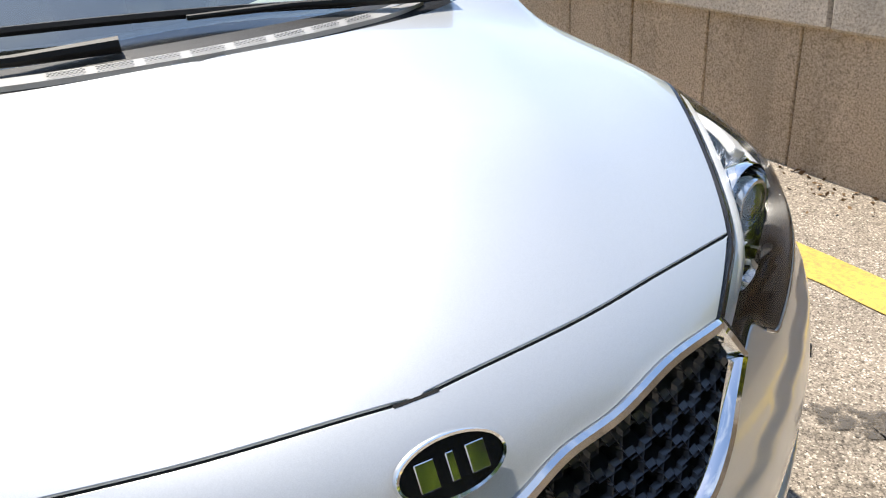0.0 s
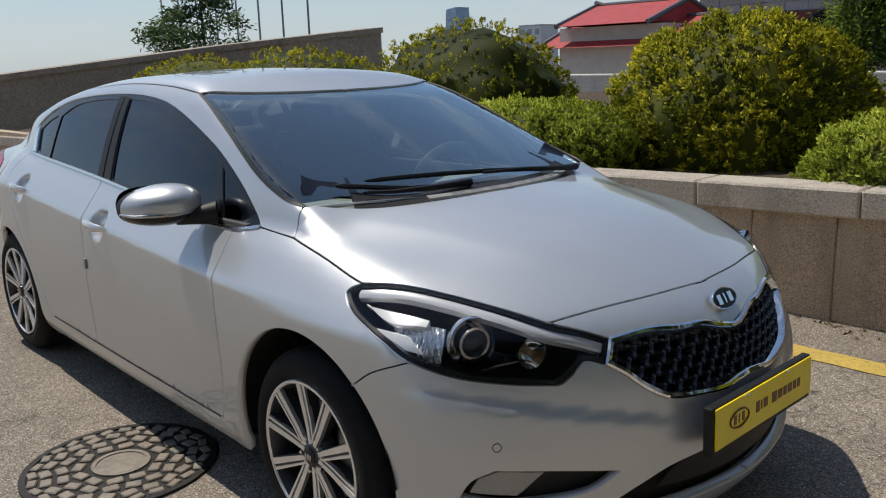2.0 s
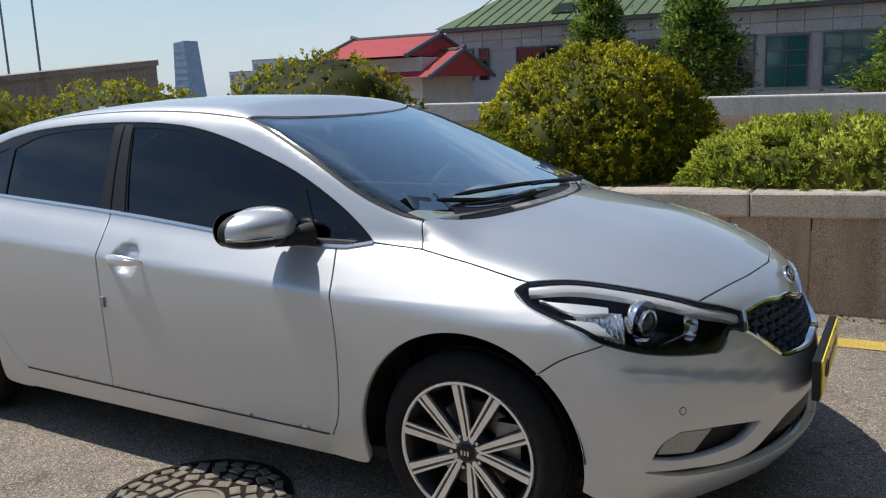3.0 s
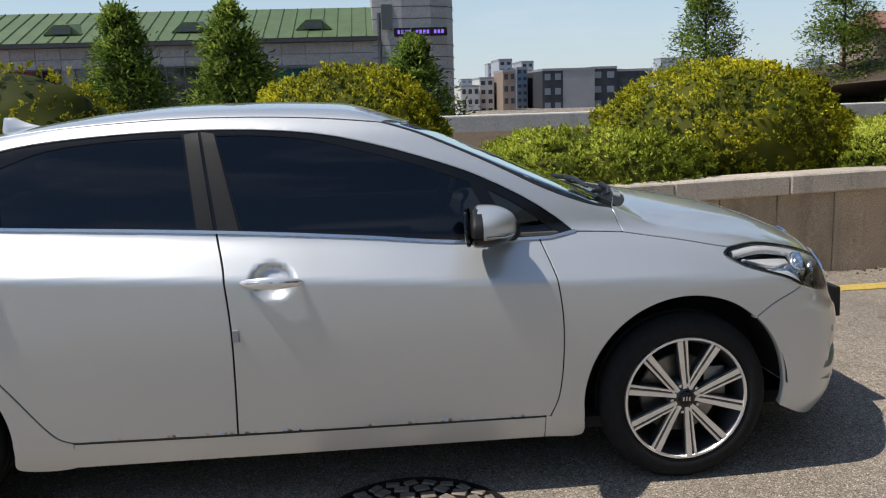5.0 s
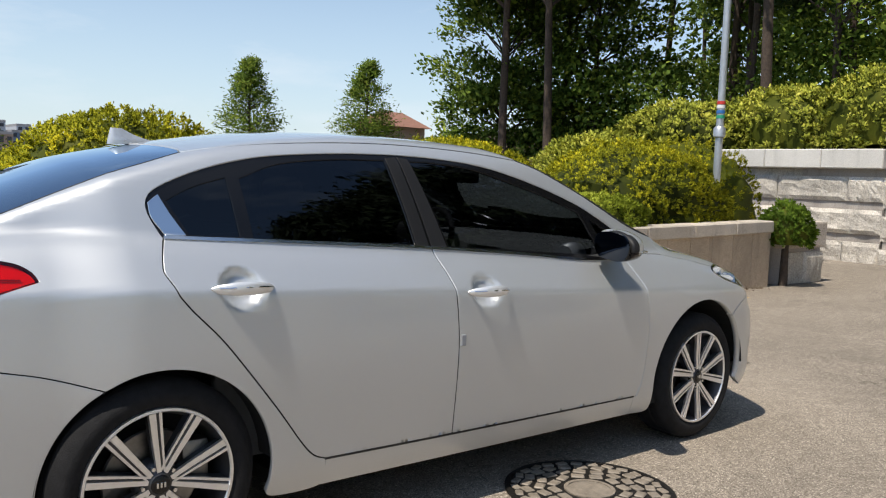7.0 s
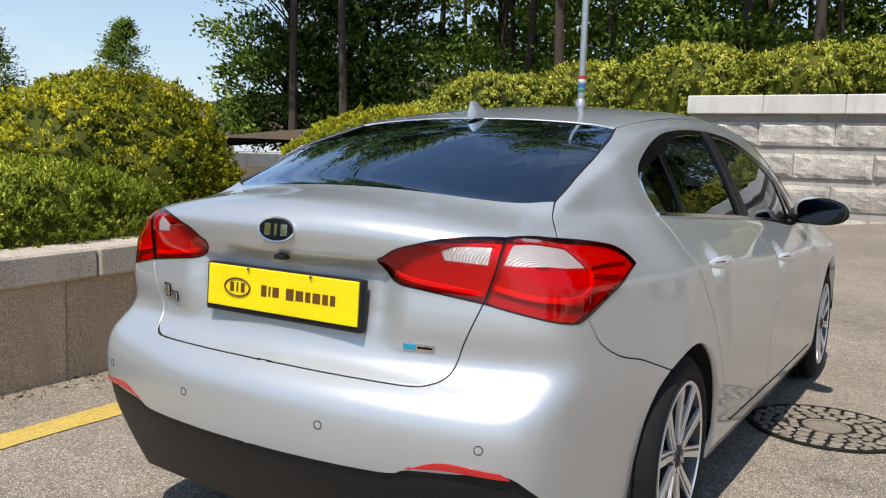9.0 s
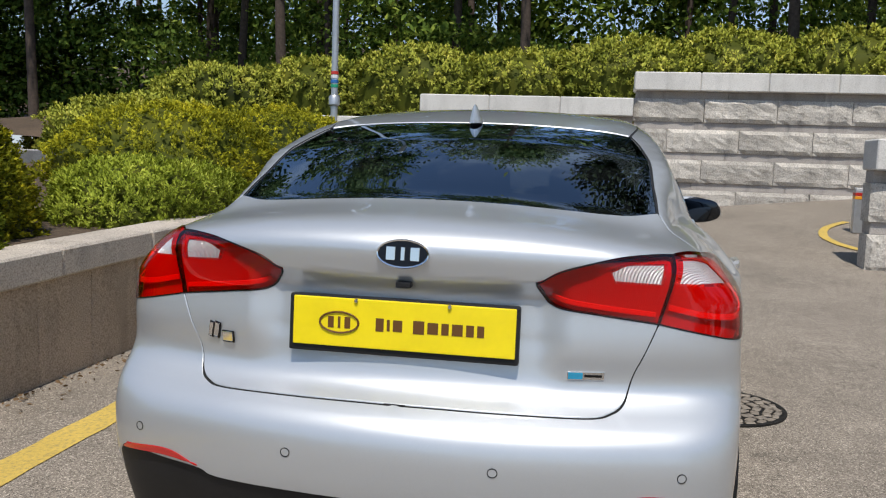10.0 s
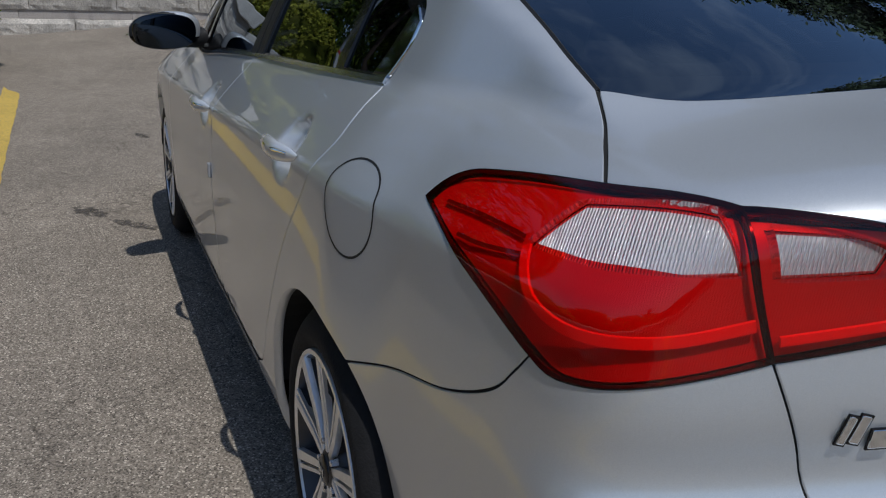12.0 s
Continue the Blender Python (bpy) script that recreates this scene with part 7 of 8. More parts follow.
def grown_tree(name, at, height, crown_r, crown_from, material, label, seed, clumps, per, leaf, cone=False, lean=0.0, spread=0.6):
    """Tapered trunk, limbs, and leaves in clumps at the ends of the limbs."""
    rng = np.random.default_rng(seed)
    e = empty(name, at)
    top = Vector((lean * height, rng.uniform(-0.04, 0.04) * height, height))
    base_r = min(0.0085 * height + 0.03, 0.13)
    bend = [Vector((0, 0, -0.4)), top * 0.3 + Vector((rng.uniform(-0.1, 0.1), rng.uniform(-0.1, 0.1), 0)), top * 0.65, top * 0.97]
    part("trunk", tube_bm(bend, [base_r * 1.15, base_r * 0.85, base_r * 0.5, 0.02], 9), BARK, e, smooth=True)
    limbs = bmesh.new()
    cents, size = [], []
    for i in range(clumps):
        t = rng.uniform(crown_from, 0.99)
        k = (1 - (t - crown_from) / (1 - crown_from)) if cone else math.sin(math.pi * min(1, 0.15 + 0.85 * (t - crown_from) / (1 - crown_from))) ** 0.6
        a = rng.uniform(0, 2 * math.pi)
        rr = crown_r * (k * rng.uniform(0.35, 1.0) + 0.05)
        root = top * (t * (0.97 if cone else 0.85))
        c = Vector((root.x + rr * math.cos(a), root.y + rr * math.sin(a), height * t + (-0.10 * rr if cone else 0.12 * rr)))
        cents.append((c, root))
        size.append(0.22 + 0.78 * k if cone else 1.0)
        if i % 2 == 0:
            join_bm(limbs, tube_bm([root * 0.95, root.lerp(c, 0.6) + Vector((0, 0, 0.05)), c], [0.03 + 0.004 * height * (1 - t), 0.02, 0.008], 5, False))
    tagged(part("branchwork", limbs, BARK, e), kind="stuff")
    p = np.concatenate([np.array(c) + rng.normal(0, 1, (per, 3)) * sz * spread * np.array([crown_r * 0.24, crown_r * 0.24, crown_r * (0.10 if not cone else 0.16)]) for (c, r), sz in zip(cents, size)])
    way = np.concatenate([np.repeat((np.array(c - r) + [0, 0, 0.1])[None] / (np.linalg.norm(np.array(c - r)) + 0.1), per, 0) for c, r in cents])
    outw = np.concatenate([p[i * per:(i + 1) * per] - np.array(c) for i, (c, r) in enumerate(cents)]) / (0.35 * crown_r) + way * 0.6 + [0, 0, 0.35]
    outw /= np.linalg.norm(outw, axis=1)[:, None] + 1e-9
    leaf_cloud("crown", p, way, leaf, material, e, rng, 0.5 if not cone else 0.3, 0.7, outward=outw)
    return tagged(e, label, "tree")


trng = random.Random(21)
# wooded slope
for i in range(36):
    x = 17 + (i % 5) * 4.2 + trng.uniform(-1.2, 1.2)
    y = -15 + (i // 5) * 5.8 + trng.uniform(-2.4, 2.4)
    pine = i % 3 != 1
    hs, rs, ls = trng.uniform(9, 14), trng.uniform(2.3, 3.2), trng.uniform(-0.06, 0.06)
    if y > 20 and x < 25:
        continue
    front = i % 5 == 0
    pine = pine or front
    if front:
        hs, rs = hs + 4.5, rs + 0.6
    z = 2.0 + 0.16 * (x - 13.9)
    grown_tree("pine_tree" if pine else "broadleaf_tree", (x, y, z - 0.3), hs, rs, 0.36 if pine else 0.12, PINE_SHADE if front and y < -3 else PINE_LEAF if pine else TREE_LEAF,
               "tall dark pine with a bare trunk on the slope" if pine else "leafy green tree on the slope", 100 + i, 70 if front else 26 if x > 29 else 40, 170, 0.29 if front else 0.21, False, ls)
grown_tree("broadleaf_tree", (19.4, 20.3, 0.6), 9.5, 2.7, 0.06, TREE_LEAF, "large leafy tree with yellowing sunlit leaves", 150, 150, 190, 0.19)
grown_tree("broadleaf_tree", (22.0, 18.0, 0.8), 11.0, 3.0, 0.15, TREE_LEAF, "large leafy tree at the wood's edge", 151, 120, 170, 0.21)
# thick undergrowth and far crowns that close the wood
urng = np.random.default_rng(77)
for nm, n, x0, x1, z0, z1, lf, seed in (("undergrowth", 72000, 18, 27, 2.0, 6.5, 0.17, 1), ("wood_behind", 88000, 30, 38, 3.0, 17.0, 0.34, 2)):
    q = np.stack([urng.uniform(x0, x1, n), urng.uniform(-30, 20, n), np.zeros(n)], 1)
    u = urng.uniform(0, 1, n)
    hgt = (z1 - z0) * (0.62 + 0.38 * lumps(q, 0.45, seed)) * np.clip((32 - q[:, 1]) / 9.0, 0.25, 1)
    q[:, 2] = z0 + 0.10 * (q[:, 0] - 18) + u * hgt
    keep = lumps(q, 0.9, seed + 4) > -0.35
    ob = leaf_cloud(nm, q[keep], urng.normal(0, 1, q[keep].shape), lf, TREE_LEAF, None, urng, 0.55, 0.5)
    tagged(ob, "dense green undergrowth on the wooded slope" if seed == 1 else "dense dark wood closing the slope", "foliage", kind="stuff")
# young conical trees behind the planter
for i, (x, y, h) in enumerate(((15.2, 32.7, 6.9), (20.6, 31.2, 7.3), (-3.5, 22.0, 4.9), (1.9, 24.0, 4.0), (-7.1, 24.0, 5.2))):
    grown_tree("young_tree", (x, y, -0.6), h, 2.7 if i < 2 else 2.0, 0.06, TREE_LEAF, "young conical tree behind the parapet", 160 + i, 130, 120, 0.17, True, 0, 0.95)
grown_tree("pine_tree", (-36.5, 18, 0.0), 7.5, 3.2, 0.2, PINE_LEAF, "spreading pine beside the flag poles", 170, 60, 120, 0.3, True)
# trees across the drive, mirrored in the car's windows
for i in range(9):
    grown_tree("broadleaf_tree", (-24 + 6.2 * i + trng.uniform(-1.5, 1.5), -25.0 + trng.uniform(-2, 2), 0), trng.uniform(7.5, 10.0), 3.0, 0.15, TREE_LEAF, "leafy tree across the drive", 180 + i, 40, 130, 0.28)
# tall pines on the slope, in the needle colour darkened as shade
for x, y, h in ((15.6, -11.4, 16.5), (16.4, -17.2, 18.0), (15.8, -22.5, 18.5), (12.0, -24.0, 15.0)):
    grown_tree("pine_tree", (x, y, 2.0), h, 4.2, 0.30, PINE_SHADE, "tall pine with shade-coloured needles and drooping branches on the slope", int(195 + x + y), 80, 190, 0.36)

# ---- car parked along the stepped wall ----
def hull(stations, n=20, power=4.0):
    """Skins rounded sections; each station is (along, half width, bottom, top)."""
    bm = bmesh.new()
    rings = []
    for y, w, lo, hi in stations:
        ring = []
        for k in range(n):
            a = 2 * math.pi * (k + 0.5) / n
            c, t = math.cos(a), math.sin(a)
            ring.append(bm.verts.new((w * math.copysign(abs(c) ** (2 / power), c), y, (lo + hi) / 2 + (hi - lo) / 2 * math.copysign(abs(t) ** (2 / power), t))))
        rings.append(ring)
    for p, q in zip(rings, rings[1:]):
        for k in range(n):
            bm.faces.new((p[k], q[k], q[(k + 1) % n], p[(k + 1) % n]))
    bm.faces.new(rings[0])
    bm.faces.new(rings[-1][::-1])
    bmesh.ops.recalc_face_normals(bm, faces=bm.faces)
    return bm


def quad_bm(corners, thick=0.012):
    bm = bmesh.new()
    v = [bm.verts.new(c) for c in corners]
    f = bm.faces.new(v)
    bmesh.ops.solidify(bm, geom=[f], thickness=thick)
    bmesh.ops.recalc_face_normals(bm, faces=bm.faces)
    return bm


def parked_car(at, turn):
    e = empty("parked_car", at)
    e.rotation_euler = (0, 0, turn)
    part("body", hull([(-2.25, 0.62, 0.45, 0.92), (-2.18, 0.80, 0.32, 1.0), (-1.7, 0.87, 0.22, 1.02), (0.0, 0.89, 0.20, 0.97), (0.95, 0.885, 0.21, 0.955), (1.5, 0.865, 0.22, 0.90), (1.95, 0.81, 0.24, 0.80), (2.15, 0.72, 0.30, 0.70), (2.25, 0.56, 0.38, 0.58)], 28, 5.0), PAINT, e, "silver painted body", smooth=True)
    part("roof", hull([(-1.25, 0.52, 1.33, 1.40), (-0.9, 0.58, 1.385, 1.45), (-0.2, 0.60, 1.405, 1.47), (0.25, 0.57, 1.37, 1.435), (0.42, 0.53, 1.34, 1.39)], 20, 4.0), PAINT, e, "silver roof", smooth=True)
    cabin = hull([(-1.85, 0.60, 0.90, 1.0), (-1.25, 0.60, 0.90, 1.365), (-0.2, 0.63, 0.90, 1.41), (0.38, 0.60, 0.90, 1.35), (1.12, 0.62, 0.88, 0.955)], 24, 5.0)
    part("cabin", cabin, GLASS_REAR, e, "dark glazed cabin", smooth=True)
    for side in (-1, 1):
        part("front_pillar", tube_bm([(side * 0.66, 1.08, 0.95), (side * 0.615, 0.72, 1.17), (side * 0.56, 0.38, 1.36)], [0.03, 0.028, 0.028], 8), PAINT, e, smooth=True)
        part("rear_pillar", tube_bm([(side * 0.64, -1.8, 0.98), (side * 0.57, -1.2, 1.36)], [0.07, 0.05], 8), PAINT, e, smooth=True)
        part("wiper", tube_bm([(side * 0.1, 1.13, 0.965), (side * 0.1 + 0.4, 1.0, 1.03)], [0.009, 0.006], 6), BLACK_PLASTIC, e)
        lamp = part("headlight", quad_bm([(side * 0.52, 2.235, 0.56), (side * 0.79, 1.99, 0.60), (side * 0.80, 1.90, 0.735), (side * 0.55, 2.17, 0.675)], 0.03), CHROME_DULL, e, "clear headlight with bright reflector")
        part("lamp_bulb", lathe_bm_at((side * 0.66, 2.11, 0.645), 0.055, 0.03), CHROME, lamp, smooth=True)
        part("mirror", box_bm((0.20, 0.09, 0.13), (side * 0.97, 0.78, 1.02), 0.04), PAINT, e, smooth=True)
        for y in (-1.38, 1.32):
            tyre = lathe_bm([(0.20, -0.10), (0.30, -0.105), (0.318, -0.07), (0.318, 0.07), (0.30, 0.105), (0.20, 0.10)], 36, "z")
            rim = lathe_bm([(0.0, 0.085), (0.06, 0.09), (0.14, 0.07), (0.205, 0.10), (0.205, -0.10)], 36, "z")
            for bm in (tyre, rim):
                bmesh.ops.rotate(bm, verts=bm.verts, matrix=Matrix.Rotation(side * math.pi / 2, 3, "Y"), cent=(0, 0, 0))
                bmesh.ops.translate(bm, verts=bm.verts, vec=(side * 0.80, y, 0.318))
            w = part("wheel", tyre, TYRE, e, smooth=True)
            part("rim", rim, RIM_FACE, w, smooth=True)
    part("grille", box_bm((0.7, 0.03, 0.11), (0, 2.262, 0.50), 0.012), BLACK_PLASTIC, e)
    return tagged(e, "silver saloon car parked along the stepped stone wall", "car")


parked_car((5.35, -8.15, rise(5.35, -6.5)), 0.0)

# ---- lamp post ----
def lamp_post(at, height):
    e = empty("lamp_post", at)
    part("pole", tube_bm([(0, 0, -1.5), (0, 0, 0.9), (0, 0, height)], [0.056, 0.052, 0.045], 20), STEEL_POLE, e, smooth=True)
    part("collar", lathe_bm([(0.05, 0.12), (0.085, 0.14), (0.085, 0.26), (0.06, 0.29)], 24, "z"), STEEL_POLE, e, smooth=True)
    for k, (c, z) in enumerate((((0.02, 0.30, 0.16), 0.40), ((0.03, 0.16, 0.45), 0.47), ((0.75, 0.75, 0.75), 0.54), ((0.55, 0.04, 0.03), 0.60))):
        part("band", lathe_bm([(0.052, z), (0.060, z + 0.004), (0.060, z + 0.046), (0.052, z + 0.05)], 24, "z"), simple("band_paint", c, 0.4, vary=0.1), e, smooth=True)
    part("lamp_head", box_bm((0.5, 0.16, 0.08), (-0.3, 0, height), 0.03), STEEL_POLE, e, smooth=True)
    return tagged(e, "galvanised steel lamp post with coloured bands", "lamp post")


lamp_post((8.62, 3.72, 1.86), 7.5)
# ---- parapet, buildings and distance ----
PARAPET = speckled("parapet_concrete", [(0.5, 0.48, 0.44), (0.62, 0.60, 0.56), (0.7, 0.68, 0.64)], 30, 0.85, (0.88, 1.06), 0.8, 0.2, 60, stain=0.2)
TERRACE = speckled("terrace_concrete", [(0.24, 0.20, 0.16), (0.36, 0.31, 0.25), (0.44, 0.39, 0.32)], 20, 0.85, (0.85, 1.1), 0.6, 0.2, 60, stain=0.25)
bm = box_bm((60, 0.35, 0.30), (-12.0, 8.6, 1.0), 0.02)
join_bm(bm, box_bm((60, 0.25, 1.4), (-12.0, 8.62, 0.2)))
tagged(part("parapet", bm, PARAPET, None), "long pale concrete parapet behind the planter", "wall", kind="structure")
bm = bmesh.new()
ramp_top = [(-12.2, 10.5, 2.20), (-14.2, 7.6, 1.90), (-16.0, 3.4, 1.40), (-17.2, 0.2, 1.00)]
rows = [[bm.verts.new((x - dx, y - 0.2 * dx, z)) for dx, z in ((0, -0.3), (0, h - 0.12), (-0.06, h - 0.12), (-0.06, h), (0.5, h), (0.5, -0.3))] for x, y, h in ramp_top]
for p, q in zip(rows, rows[1:]):
    for k in range(5):
        bm.faces.new((p[k], q[k], q[k + 1], p[k + 1]))
bm.faces.new(rows[0])
bm.faces.new(rows[-1])
tagged(part("terrace_wall", bm, TERRACE, None), "warm grey concrete wall of a sloping ramp", "wall", kind="structure")

CLAD = speckled("stone_cladding", [(0.30, 0.30, 0.31), (0.40, 0.40, 0.41), (0.46, 0.46, 0.47)], 12, 0.7, (0.85, 1.1), 0.4, 0.1, 20, island=0.10)
CLAD_DARK = simple("dark_band", (0.10, 0.10, 0.11), 0.5, vary=0.2)
TEAL = simple("teal_glazing", (0.02, 0.11, 0.115), 0.08, coat=0.8, vary=0.25, scale=0.6)
DARK_GLASS = simple("dark_glazing", (0.012, 0.018, 0.020), 0.06, coat=0.8)
GREEN_ROOF = simple("green_roof", (0.085, 0.135, 0.055), 0.6, vary=0.2, scale=1.2)
RED_ROOF = simple("red_roof", (0.42, 0.045, 0.045), 0.6, vary=0.15, scale=3)
PALE_WALL = simple("pale_plaster", (0.55, 0.53, 0.50), 0.85, vary=0.1, scale=2)
# pale bluish tone: the haze of distance is mixed into the wall colour
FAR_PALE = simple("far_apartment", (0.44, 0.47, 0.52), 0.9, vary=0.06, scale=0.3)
FAR_DARK = simple("far_dark_cladding", (0.045, 0.05, 0.06), 0.8, vary=0.2, scale=0.2)
FAR_MID = simple("far_grey_cladding", (0.30, 0.30, 0.31), 0.8, vary=0.1, scale=0.2)
SIGN_GLOW, snt, sp_ = nodes_of("sign_lights")
sp_.inputs["Base Color"].default_value = (0.05, 0.03, 0.12, 1)
sp_.inputs["Emission Color"].default_value = (0.30, 0.16, 0.95, 1)
sp_.inputs["Emission Strength"].default_value = 0.9


def office():
    """Long stone-clad block with a green pitched roof and dormers, and a round-cornered tower at its end."""
    b = empty("office_building", (0, 32.5, 0))
    x0, x1 = -17.7, 0.9
    part("wall", box_bm((x1 - x0, 8, 9.9), ((x0 + x1) / 2, 4.0, -1.0)), CLAD, b)
    rng = random.Random(4)
    panel_me = stone_mesh("cladding_panel", (0.96, 0.06, 0.44), 0.008, CLAD)
    for r, z in enumerate((3.60, 3.14, -1.0, 0.55)):
        for i in range(19):
            s = new("cladding_panel", panel_me)
            s.parent = b
            s.location = (x0 + 0.5 + i * 0.98, -0.03, z)
    part("roof_edge", box_bm((x1 - x0 + 0.3, 0.5, 0.18), ((x0 + x1) / 2, -0.2, 3.92), 0.02), CLAD_DARK, b)
    roof = bmesh.new()
    v = [roof.verts.new(q) for q in ((x0 - 0.3, -0.5, 4.0), (x1 + 0.1, -0.5, 4.0), (x1 + 0.1, 3.5, 5.55), (x0 + 1.2, 3.5, 5.55), (x0 - 0.3, 8.3, 4.0), (x1 + 0.1, 8.3, 4.0))]
    for q in ((0, 1, 2, 3), (0, 3, 4), (3, 2, 5, 4), (1, 5, 2)):
        roof.faces.new([v[i] for i in q])
    part("roof", roof, GREEN_ROOF, b)
    for i in range(30):
        part("roof_seam", tube_bm([(x0 + 0.8 + 0.6 * i, -0.48, 4.03), (x0 + 0.8 + 0.6 * i + 0.02, 3.4, 5.54)], 0.03, 4), GREEN_ROOF, b)
    for dx in (-1.65, -6.7, -11.8):
        bm = bmesh.new()
        w = 0.75
        q = [bm.verts.new(p) for p in ((dx - w, 0.35, 4.38), (dx + w, 0.35, 4.38), (dx + 0.30, 0.35, 4.78), (dx - 0.30, 0.35, 4.78), (dx - w, 2.4, 4.9), (dx + w, 2.4, 4.9), (dx + 0.3, 2.4, 5.0), (dx - 0.3, 2.4, 5.0))]
        for f in ((0, 1, 2, 3), (1, 5, 6, 2), (3, 2, 6, 7), (0, 3, 7, 4)):
            bm.faces.new([q[i] for i in f])
        d = part("dormer", bm, GREEN_ROOF, b)
        part("dormer_louvre", box_bm((0.75, 0.05, 0.26), (dx, 0.33, 4.53)), DARK_GLASS, d)
    for (a, c, z0, z1, mat) in ((-8.4, -5.5, 0.9, 2.95, DARK_GLASS), (-3.35, -1.85, 0.9, 2.80, TEAL), (-1.3, 0.62, 0.9, 2.80, TEAL), (-14.0, -11.9, 0.9, 2.95, DARK_GLASS), (-11.3, -9.0, 0.9, 2.95, DARK_GLASS), (-5.1, -3.8, 0.9, 2.9, DARK_GLASS),
                               (-16.7, -16.25, 1.6, 3.0, DARK_GLASS), (-15.9, -15.45, 1.6, 3.0, DARK_GLASS)):
        w = part("window", box_bm((c - a, 0.10, z1 - z0), ((a + c) / 2, -0.02, (z0 + z1) / 2)), mat, b)
        part("window_frame", box_bm((c - a + 0.12, 0.12, 0.06), ((a + c) / 2, -0.05, z1 + 0.02)), CLAD_DARK, w)
        n = max(1, round((c - a) / 0.75))
        for k in range(n + 1):
            part("mullion", box_bm((0.05, 0.12, z1 - z0), (a + (c - a) * k / n, -0.05, (z0 + z1) / 2)), CLAD_DARK, w)
        for k in (0.42, 0.72):
            part("transom", box_bm((c - a, 0.12, 0.05), ((a + c) / 2, -0.05, z0 + (z1 - z0) * k)), CLAD_DARK, w)
    # tower
    tw = bmesh.new()
    ring = [(0.8, 0), (0.8, -0.15), (2.0, -0.35), (3.2, -0.30), (3.9, 0.1), (4.2, 0.7), (4.3, 1.5), (4.3, 5), (0.8, 5)]
    lo = [tw.verts.new((x, y, -6)) for x, y in ring]
    hi = [tw.verts.new((x, y, 6.15)) for x, y in ring]
    for i in range(len(ring)):
        j = (i + 1) % len(ring)
        tw.faces.new((lo[i], lo[j], hi[j], hi[i]))
    tw.faces.new(hi)
    t = part("tower", tw, CLAD, b)
    for z in (6.1, 5.62, 5.14, 4.66, 3.6, 3.1, 2.6):
        bm = bmesh.new()
        a = [bm.verts.new((x + 0.02 * (x - 2.5), y - 0.03, z)) for x, y in ring[1:8]]
        c = [bm.verts.new((x + 0.02 * (x - 2.5), y - 0.03, z + (0.10 if z > 5.8 else 0.035))) for x, y in ring[1:8]]
        for i in range(6):
            bm.faces.new((a[i], a[i + 1], c[i + 1], c[i]))
        part("band_joint", bm, CLAD_DARK, t)
    part("tower_window", box_bm((0.42, 0.08, 1.0), (1.38, -0.32, 4.75)), DARK_GLASS, t)
    part("display_sign", box_bm((2.2, 0.12, 0.34), (2.75, -0.46, 4.12), 0.02), BLACK_PLASTIC, t, "dark display board with violet lights")
    for k in range(13):
        if k not in (4, 9):
            part("sign_light", box_bm((0.10, 0.02, 0.15), (1.85 + 0.15 * k, -0.53, 4.12)), SIGN_GLOW, t)
    part("downpipe", tube_bm([(1.05, -0.4, -2), (1.05, -0.4, 4.9)], 0.08, 8), CLAD_DARK, b)
    part("roof_plant", box_bm((1.9, 1.2, 0.5), (2.2, 1.2, 6.4), 0.05), FAR_MID, t)
    for k in range(6):
        part("mast", tube_bm([(1.3 + 0.35 * k, 0.8, 6.2), (1.3 + 0.35 * k, 0.8, 6.9 + 0.15 * (k % 3))], 0.03, 6), CLAD_DARK, t)
    return tagged(b, "stone-clad office block with green pitched roof and tower", "building")


office()


def hut():
    """White plastered gate house with a two-tier red tiled roof."""
    b = empty("gate_house", (-16.6, 26.5, 0))
    part("wall", box_bm((4.8, 4, 4.4), (0, 0, 0.3)), PALE_WALL, b)
    for z, w, h, nm in ((2.25, 6.2, 0.75, "roof"), (3.05, 4.2, 0.5, "roof")):
        bm = bmesh.new()
        v = [bm.verts.new(p) for p in ((-w / 2, -2.6, z - 0.5), (w / 2, -2.6, z - 0.5), (w / 2, 0, z + h * 0.7), (-w / 2, 0, z + h * 0.7), (-w / 2, 2.6, z - 0.5), (w / 2, 2.6, z - 0.5))]
        for f in ((0, 1, 2, 3), (3, 2, 5, 4), (0, 3, 4), (1, 5, 2)):
            bm.faces.new([v[i] for i in f])
        r = part(nm, bm, RED_ROOF, b)
        part("ridge", tube_bm([(-w / 2 - 0.1, 0, z + h * 0.7 + 0.12), (-w / 2 + 0.3, 0, z + h * 0.7), (w / 2 - 0.3, 0, z + h * 0.7), (w / 2 + 0.1, 0, z + h * 0.7 + 0.12)], 0.09, 8), CLAD_DARK, r)
        part("verge", tube_bm([(w / 2, -2.6, z - 0.5), (w / 2, 0, z + h * 0.7), (w / 2, 2.6, z - 0.5)], 0.10, 6), CLAD_DARK, r)
        part("verge", tube_bm([(-w / 2, -2.6, z - 0.5), (-w / 2, 0, z + h * 0.7)], 0.10, 6), CLAD_DARK, r)
    return tagged(b, "white gate house with a two-tier red roof", "building")


hut()


def block(at, size, mat, label, cols, rows, win, name="apartment_building", turn=0.0, depth=True):
    b = empty(name, at)
    part("wall", box_bm(size, (0, 0, size[2] / 2)), mat, b)
    part("roof_edge", box_bm((size[0] * 1.01, size[1] * 1.01, size[2] * 0.02), (0, 0, size[2] * 1.0)), FAR_MID, b)
    for i in range(cols):
        for j in range(rows):
            part("window", box_bm((size[0] / cols * 0.55, 0.1, size[2] / rows * 0.45), (-size[0] / 2 + size[0] * (i + 0.5) / cols, -size[1] / 2 - 0.02, size[2] * (j + 0.5) / rows)), win, b)
    b.rotation_euler = (0, 0, turn)
    return tagged(b, label, "building")


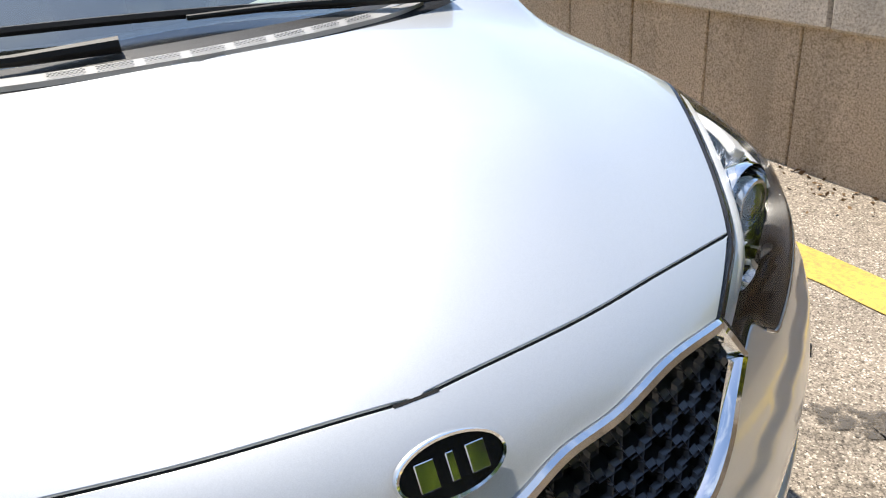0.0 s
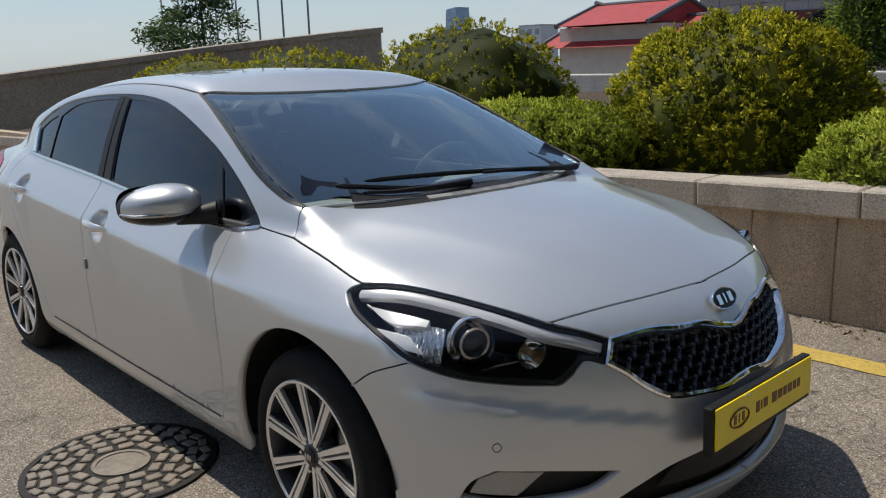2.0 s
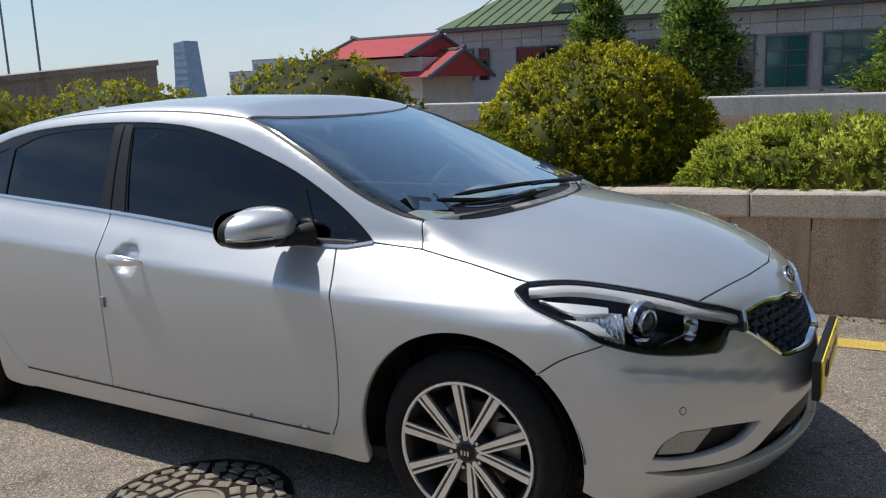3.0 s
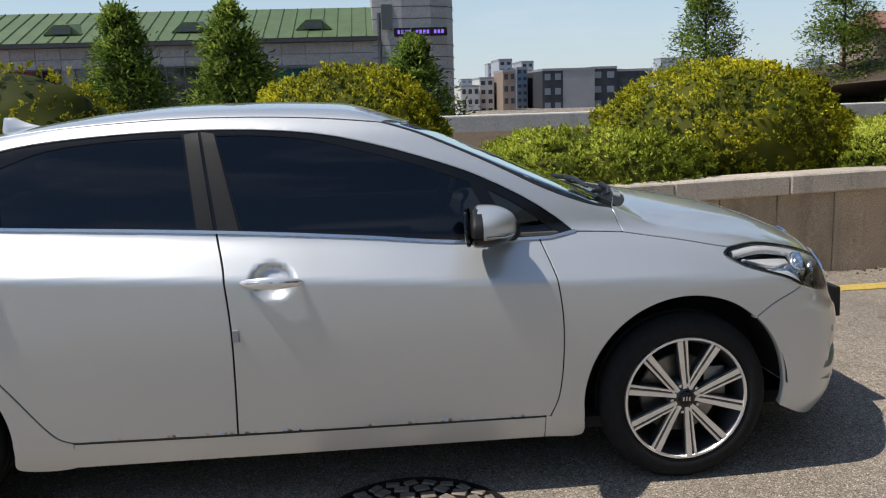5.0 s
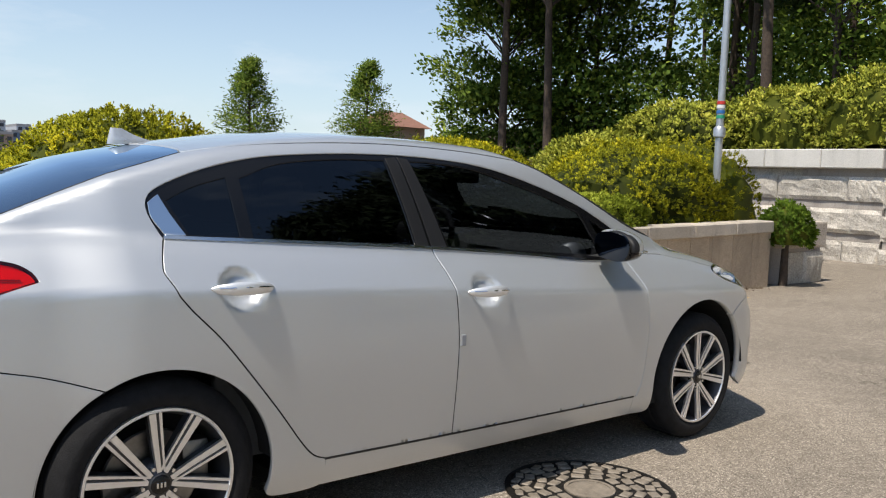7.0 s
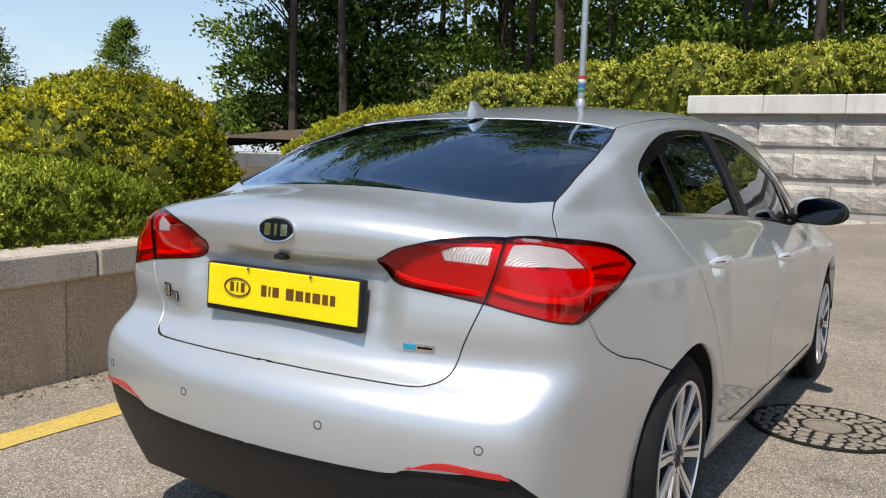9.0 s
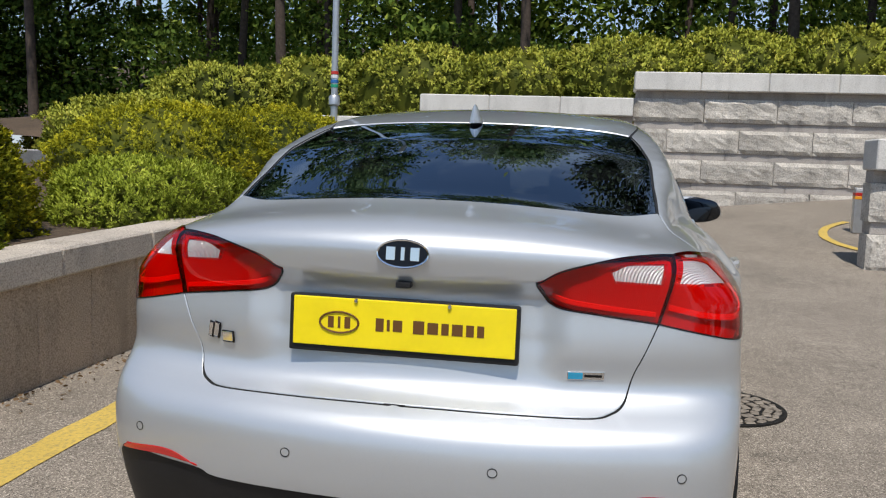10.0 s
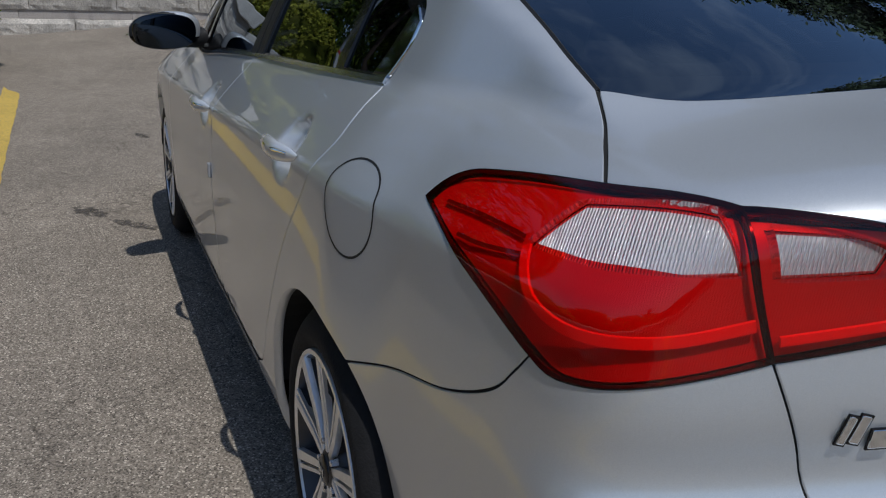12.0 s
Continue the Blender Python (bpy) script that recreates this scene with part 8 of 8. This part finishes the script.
FAR_WIN = simple("far_window", (0.20, 0.23, 0.27), 0.5)
block((20.2, 90, -8), (2.2, 10, 12.0), FAR_DARK, "dark grey block on the skyline", 2, 8, FAR_WIN)
block((23.0, 90, -8), (3.4, 10, 12.0), FAR_MID, "light grey slab block on the skyline", 1, 1, FAR_MID)
block((26.0, 91, -8), (2.8, 10, 12.1), FAR_DARK, "dark block with small windows", 2, 8, FAR_WIN)
block((29.2, 92, -8), (3.8, 10, 11.8), FAR_DARK, "black flat-roofed block on the skyline", 1, 1, FAR_DARK)
FAR_WHITE = simple("far_white_wall", (0.62, 0.61, 0.58), 0.9, vary=0.08, scale=0.5)
FAR_BRICK = simple("far_brick", (0.33, 0.25, 0.20), 0.9, vary=0.15, scale=1.0)
FAR_BLUE = simple("far_blue_glass", (0.16, 0.22, 0.30), 0.3, vary=0.2, scale=0.6)
for x, y, w, top, mat, cols, rows, label in ((11.2, 86, 1.9, 2.5, FAR_WHITE, 3, 5, "low white flat-roofed block on the skyline"), (13.2, 88, 1.5, 3.3, FAR_WHITE, 2, 6, "white block with dark openings on the skyline"),
                                             (14.9, 84, 1.3, 3.9, FAR_BRICK, 2, 5, "brick-topped block on the skyline"), (16.4, 95, 1.5, 5.4, FAR_PALE, 2, 9, "pale apartment tower on the skyline"),
                                             (17.9, 93, 1.2, 4.4, FAR_BLUE, 2, 8, "blue glazed block on the skyline"), (19.3, 97, 1.4, 5.2, FAR_PALE, 2, 9, "pale apartment tower on the skyline")):
    block((x, y, -8), (w, 6, top + 8), mat, label, cols, rows * 2, FAR_DARK)
crng = random.Random(8)
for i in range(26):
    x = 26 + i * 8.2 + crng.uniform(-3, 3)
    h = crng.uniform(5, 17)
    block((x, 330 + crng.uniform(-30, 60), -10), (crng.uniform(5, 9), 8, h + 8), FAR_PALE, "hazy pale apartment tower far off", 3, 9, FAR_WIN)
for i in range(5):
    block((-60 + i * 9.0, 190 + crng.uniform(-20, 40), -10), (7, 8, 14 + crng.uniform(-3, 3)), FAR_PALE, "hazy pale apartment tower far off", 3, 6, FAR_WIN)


def tower_block():
    b = empty("skyscraper", (-210, 200, -8))
    bm = bmesh.new()
    lo = [bm.verts.new(q) for q in ((-4.2, -4, 0), (3.4, -4, 0), (3.4, 4, 0), (-4.2, 4, 0))]
    hi = [bm.verts.new(q) for q in ((-3.6, -3, 26), (1.2, -3, 26.6), (1.2, 3, 26.6), (-3.6, 3, 26))]
    for i in range(4):
        j = (i + 1) % 4
        bm.faces.new((lo[i], lo[j], hi[j], hi[i]))
    bm.faces.new(hi)
    part("tower", bm, simple("blue_glass_tower", (0.20, 0.30, 0.42), 0.3, vary=0.2, scale=0.5), b)
    for k in range(10):
        part("floor_band", box_bm((7.0 - 0.22 * k, 0.2, 0.25), (-0.5 - 0.05 * k, -4.0 + 0.1 * k, 3 + 2.2 * k)), FAR_WIN, b)
    return tagged(b, "tapering blue glass skyscraper far off", "building")


tower_block()
block((-175, 200, -8), (9, 8, 19), FAR_PALE, "pale block with haze in its colour", 3, 5, FAR_WIN)
block((-190, 205, -8), (8, 8, 16), FAR_PALE, "pale block with haze in its colour", 3, 5, FAR_WIN)
house = empty("hill_house", (25.4, 36, 1))
part("wall", box_bm((2.6, 3, 5), (0, 0, 0.6)), simple("tan_wall", (0.42, 0.33, 0.26), 0.85, vary=0.1), house)
bm = bmesh.new()
v = [bm.verts.new(q) for q in ((-1.6, -1.8, 3.0), (1.6, -1.8, 3.0), (0.8, 0, 3.9), (-0.8, 0, 3.9), (-1.6, 1.8, 3.0), (1.6, 1.8, 3.0))]
for q in ((0, 1, 2, 3), (3, 2, 5, 4), (0, 3, 4), (1, 5, 2)):
    bm.faces.new([v[i] for i in q])
part("roof", bm, simple("terracotta", (0.26, 0.13, 0.09), 0.8, vary=0.2), house)
part("window", box_bm((0.5, 0.1, 0.6), (-0.4, -1.52, 2.1)), FAR_WIN, house)
tagged(house, "tan house with a terracotta roof among trees", "building")
for i in range(8):
    f = empty("flag_pole", (-56 + 2.65 * i, 25, 0))
    part("pole", tube_bm([(0, 0, 0), (0, 0, 12)], [0.07, 0.04], 8), FAR_WIN, f)
    bm = bmesh.new()
    g = [[bm.verts.new((0.10 + 0.06 * math.sin(j), 0.1 * math.sin(2.0 * i + j) + 0.08 * k, 9.5 - 0.22 * j)) for k in range(3)] for j in range(8)]
    for a, c in zip(g, g[1:]):
        for k in range(2):
            bm.faces.new((a[k], a[k + 1], c[k + 1], c[k]))
    part("flag", bm, simple("flag_cloth", ((0.5, 0.05, 0.05), (0.05, 0.1, 0.4), (0.6, 0.6, 0.6))[i % 3], 0.8), f)
    tagged(f, "tall thin flag pole with a hanging flag", "flag pole", "row of flag poles")

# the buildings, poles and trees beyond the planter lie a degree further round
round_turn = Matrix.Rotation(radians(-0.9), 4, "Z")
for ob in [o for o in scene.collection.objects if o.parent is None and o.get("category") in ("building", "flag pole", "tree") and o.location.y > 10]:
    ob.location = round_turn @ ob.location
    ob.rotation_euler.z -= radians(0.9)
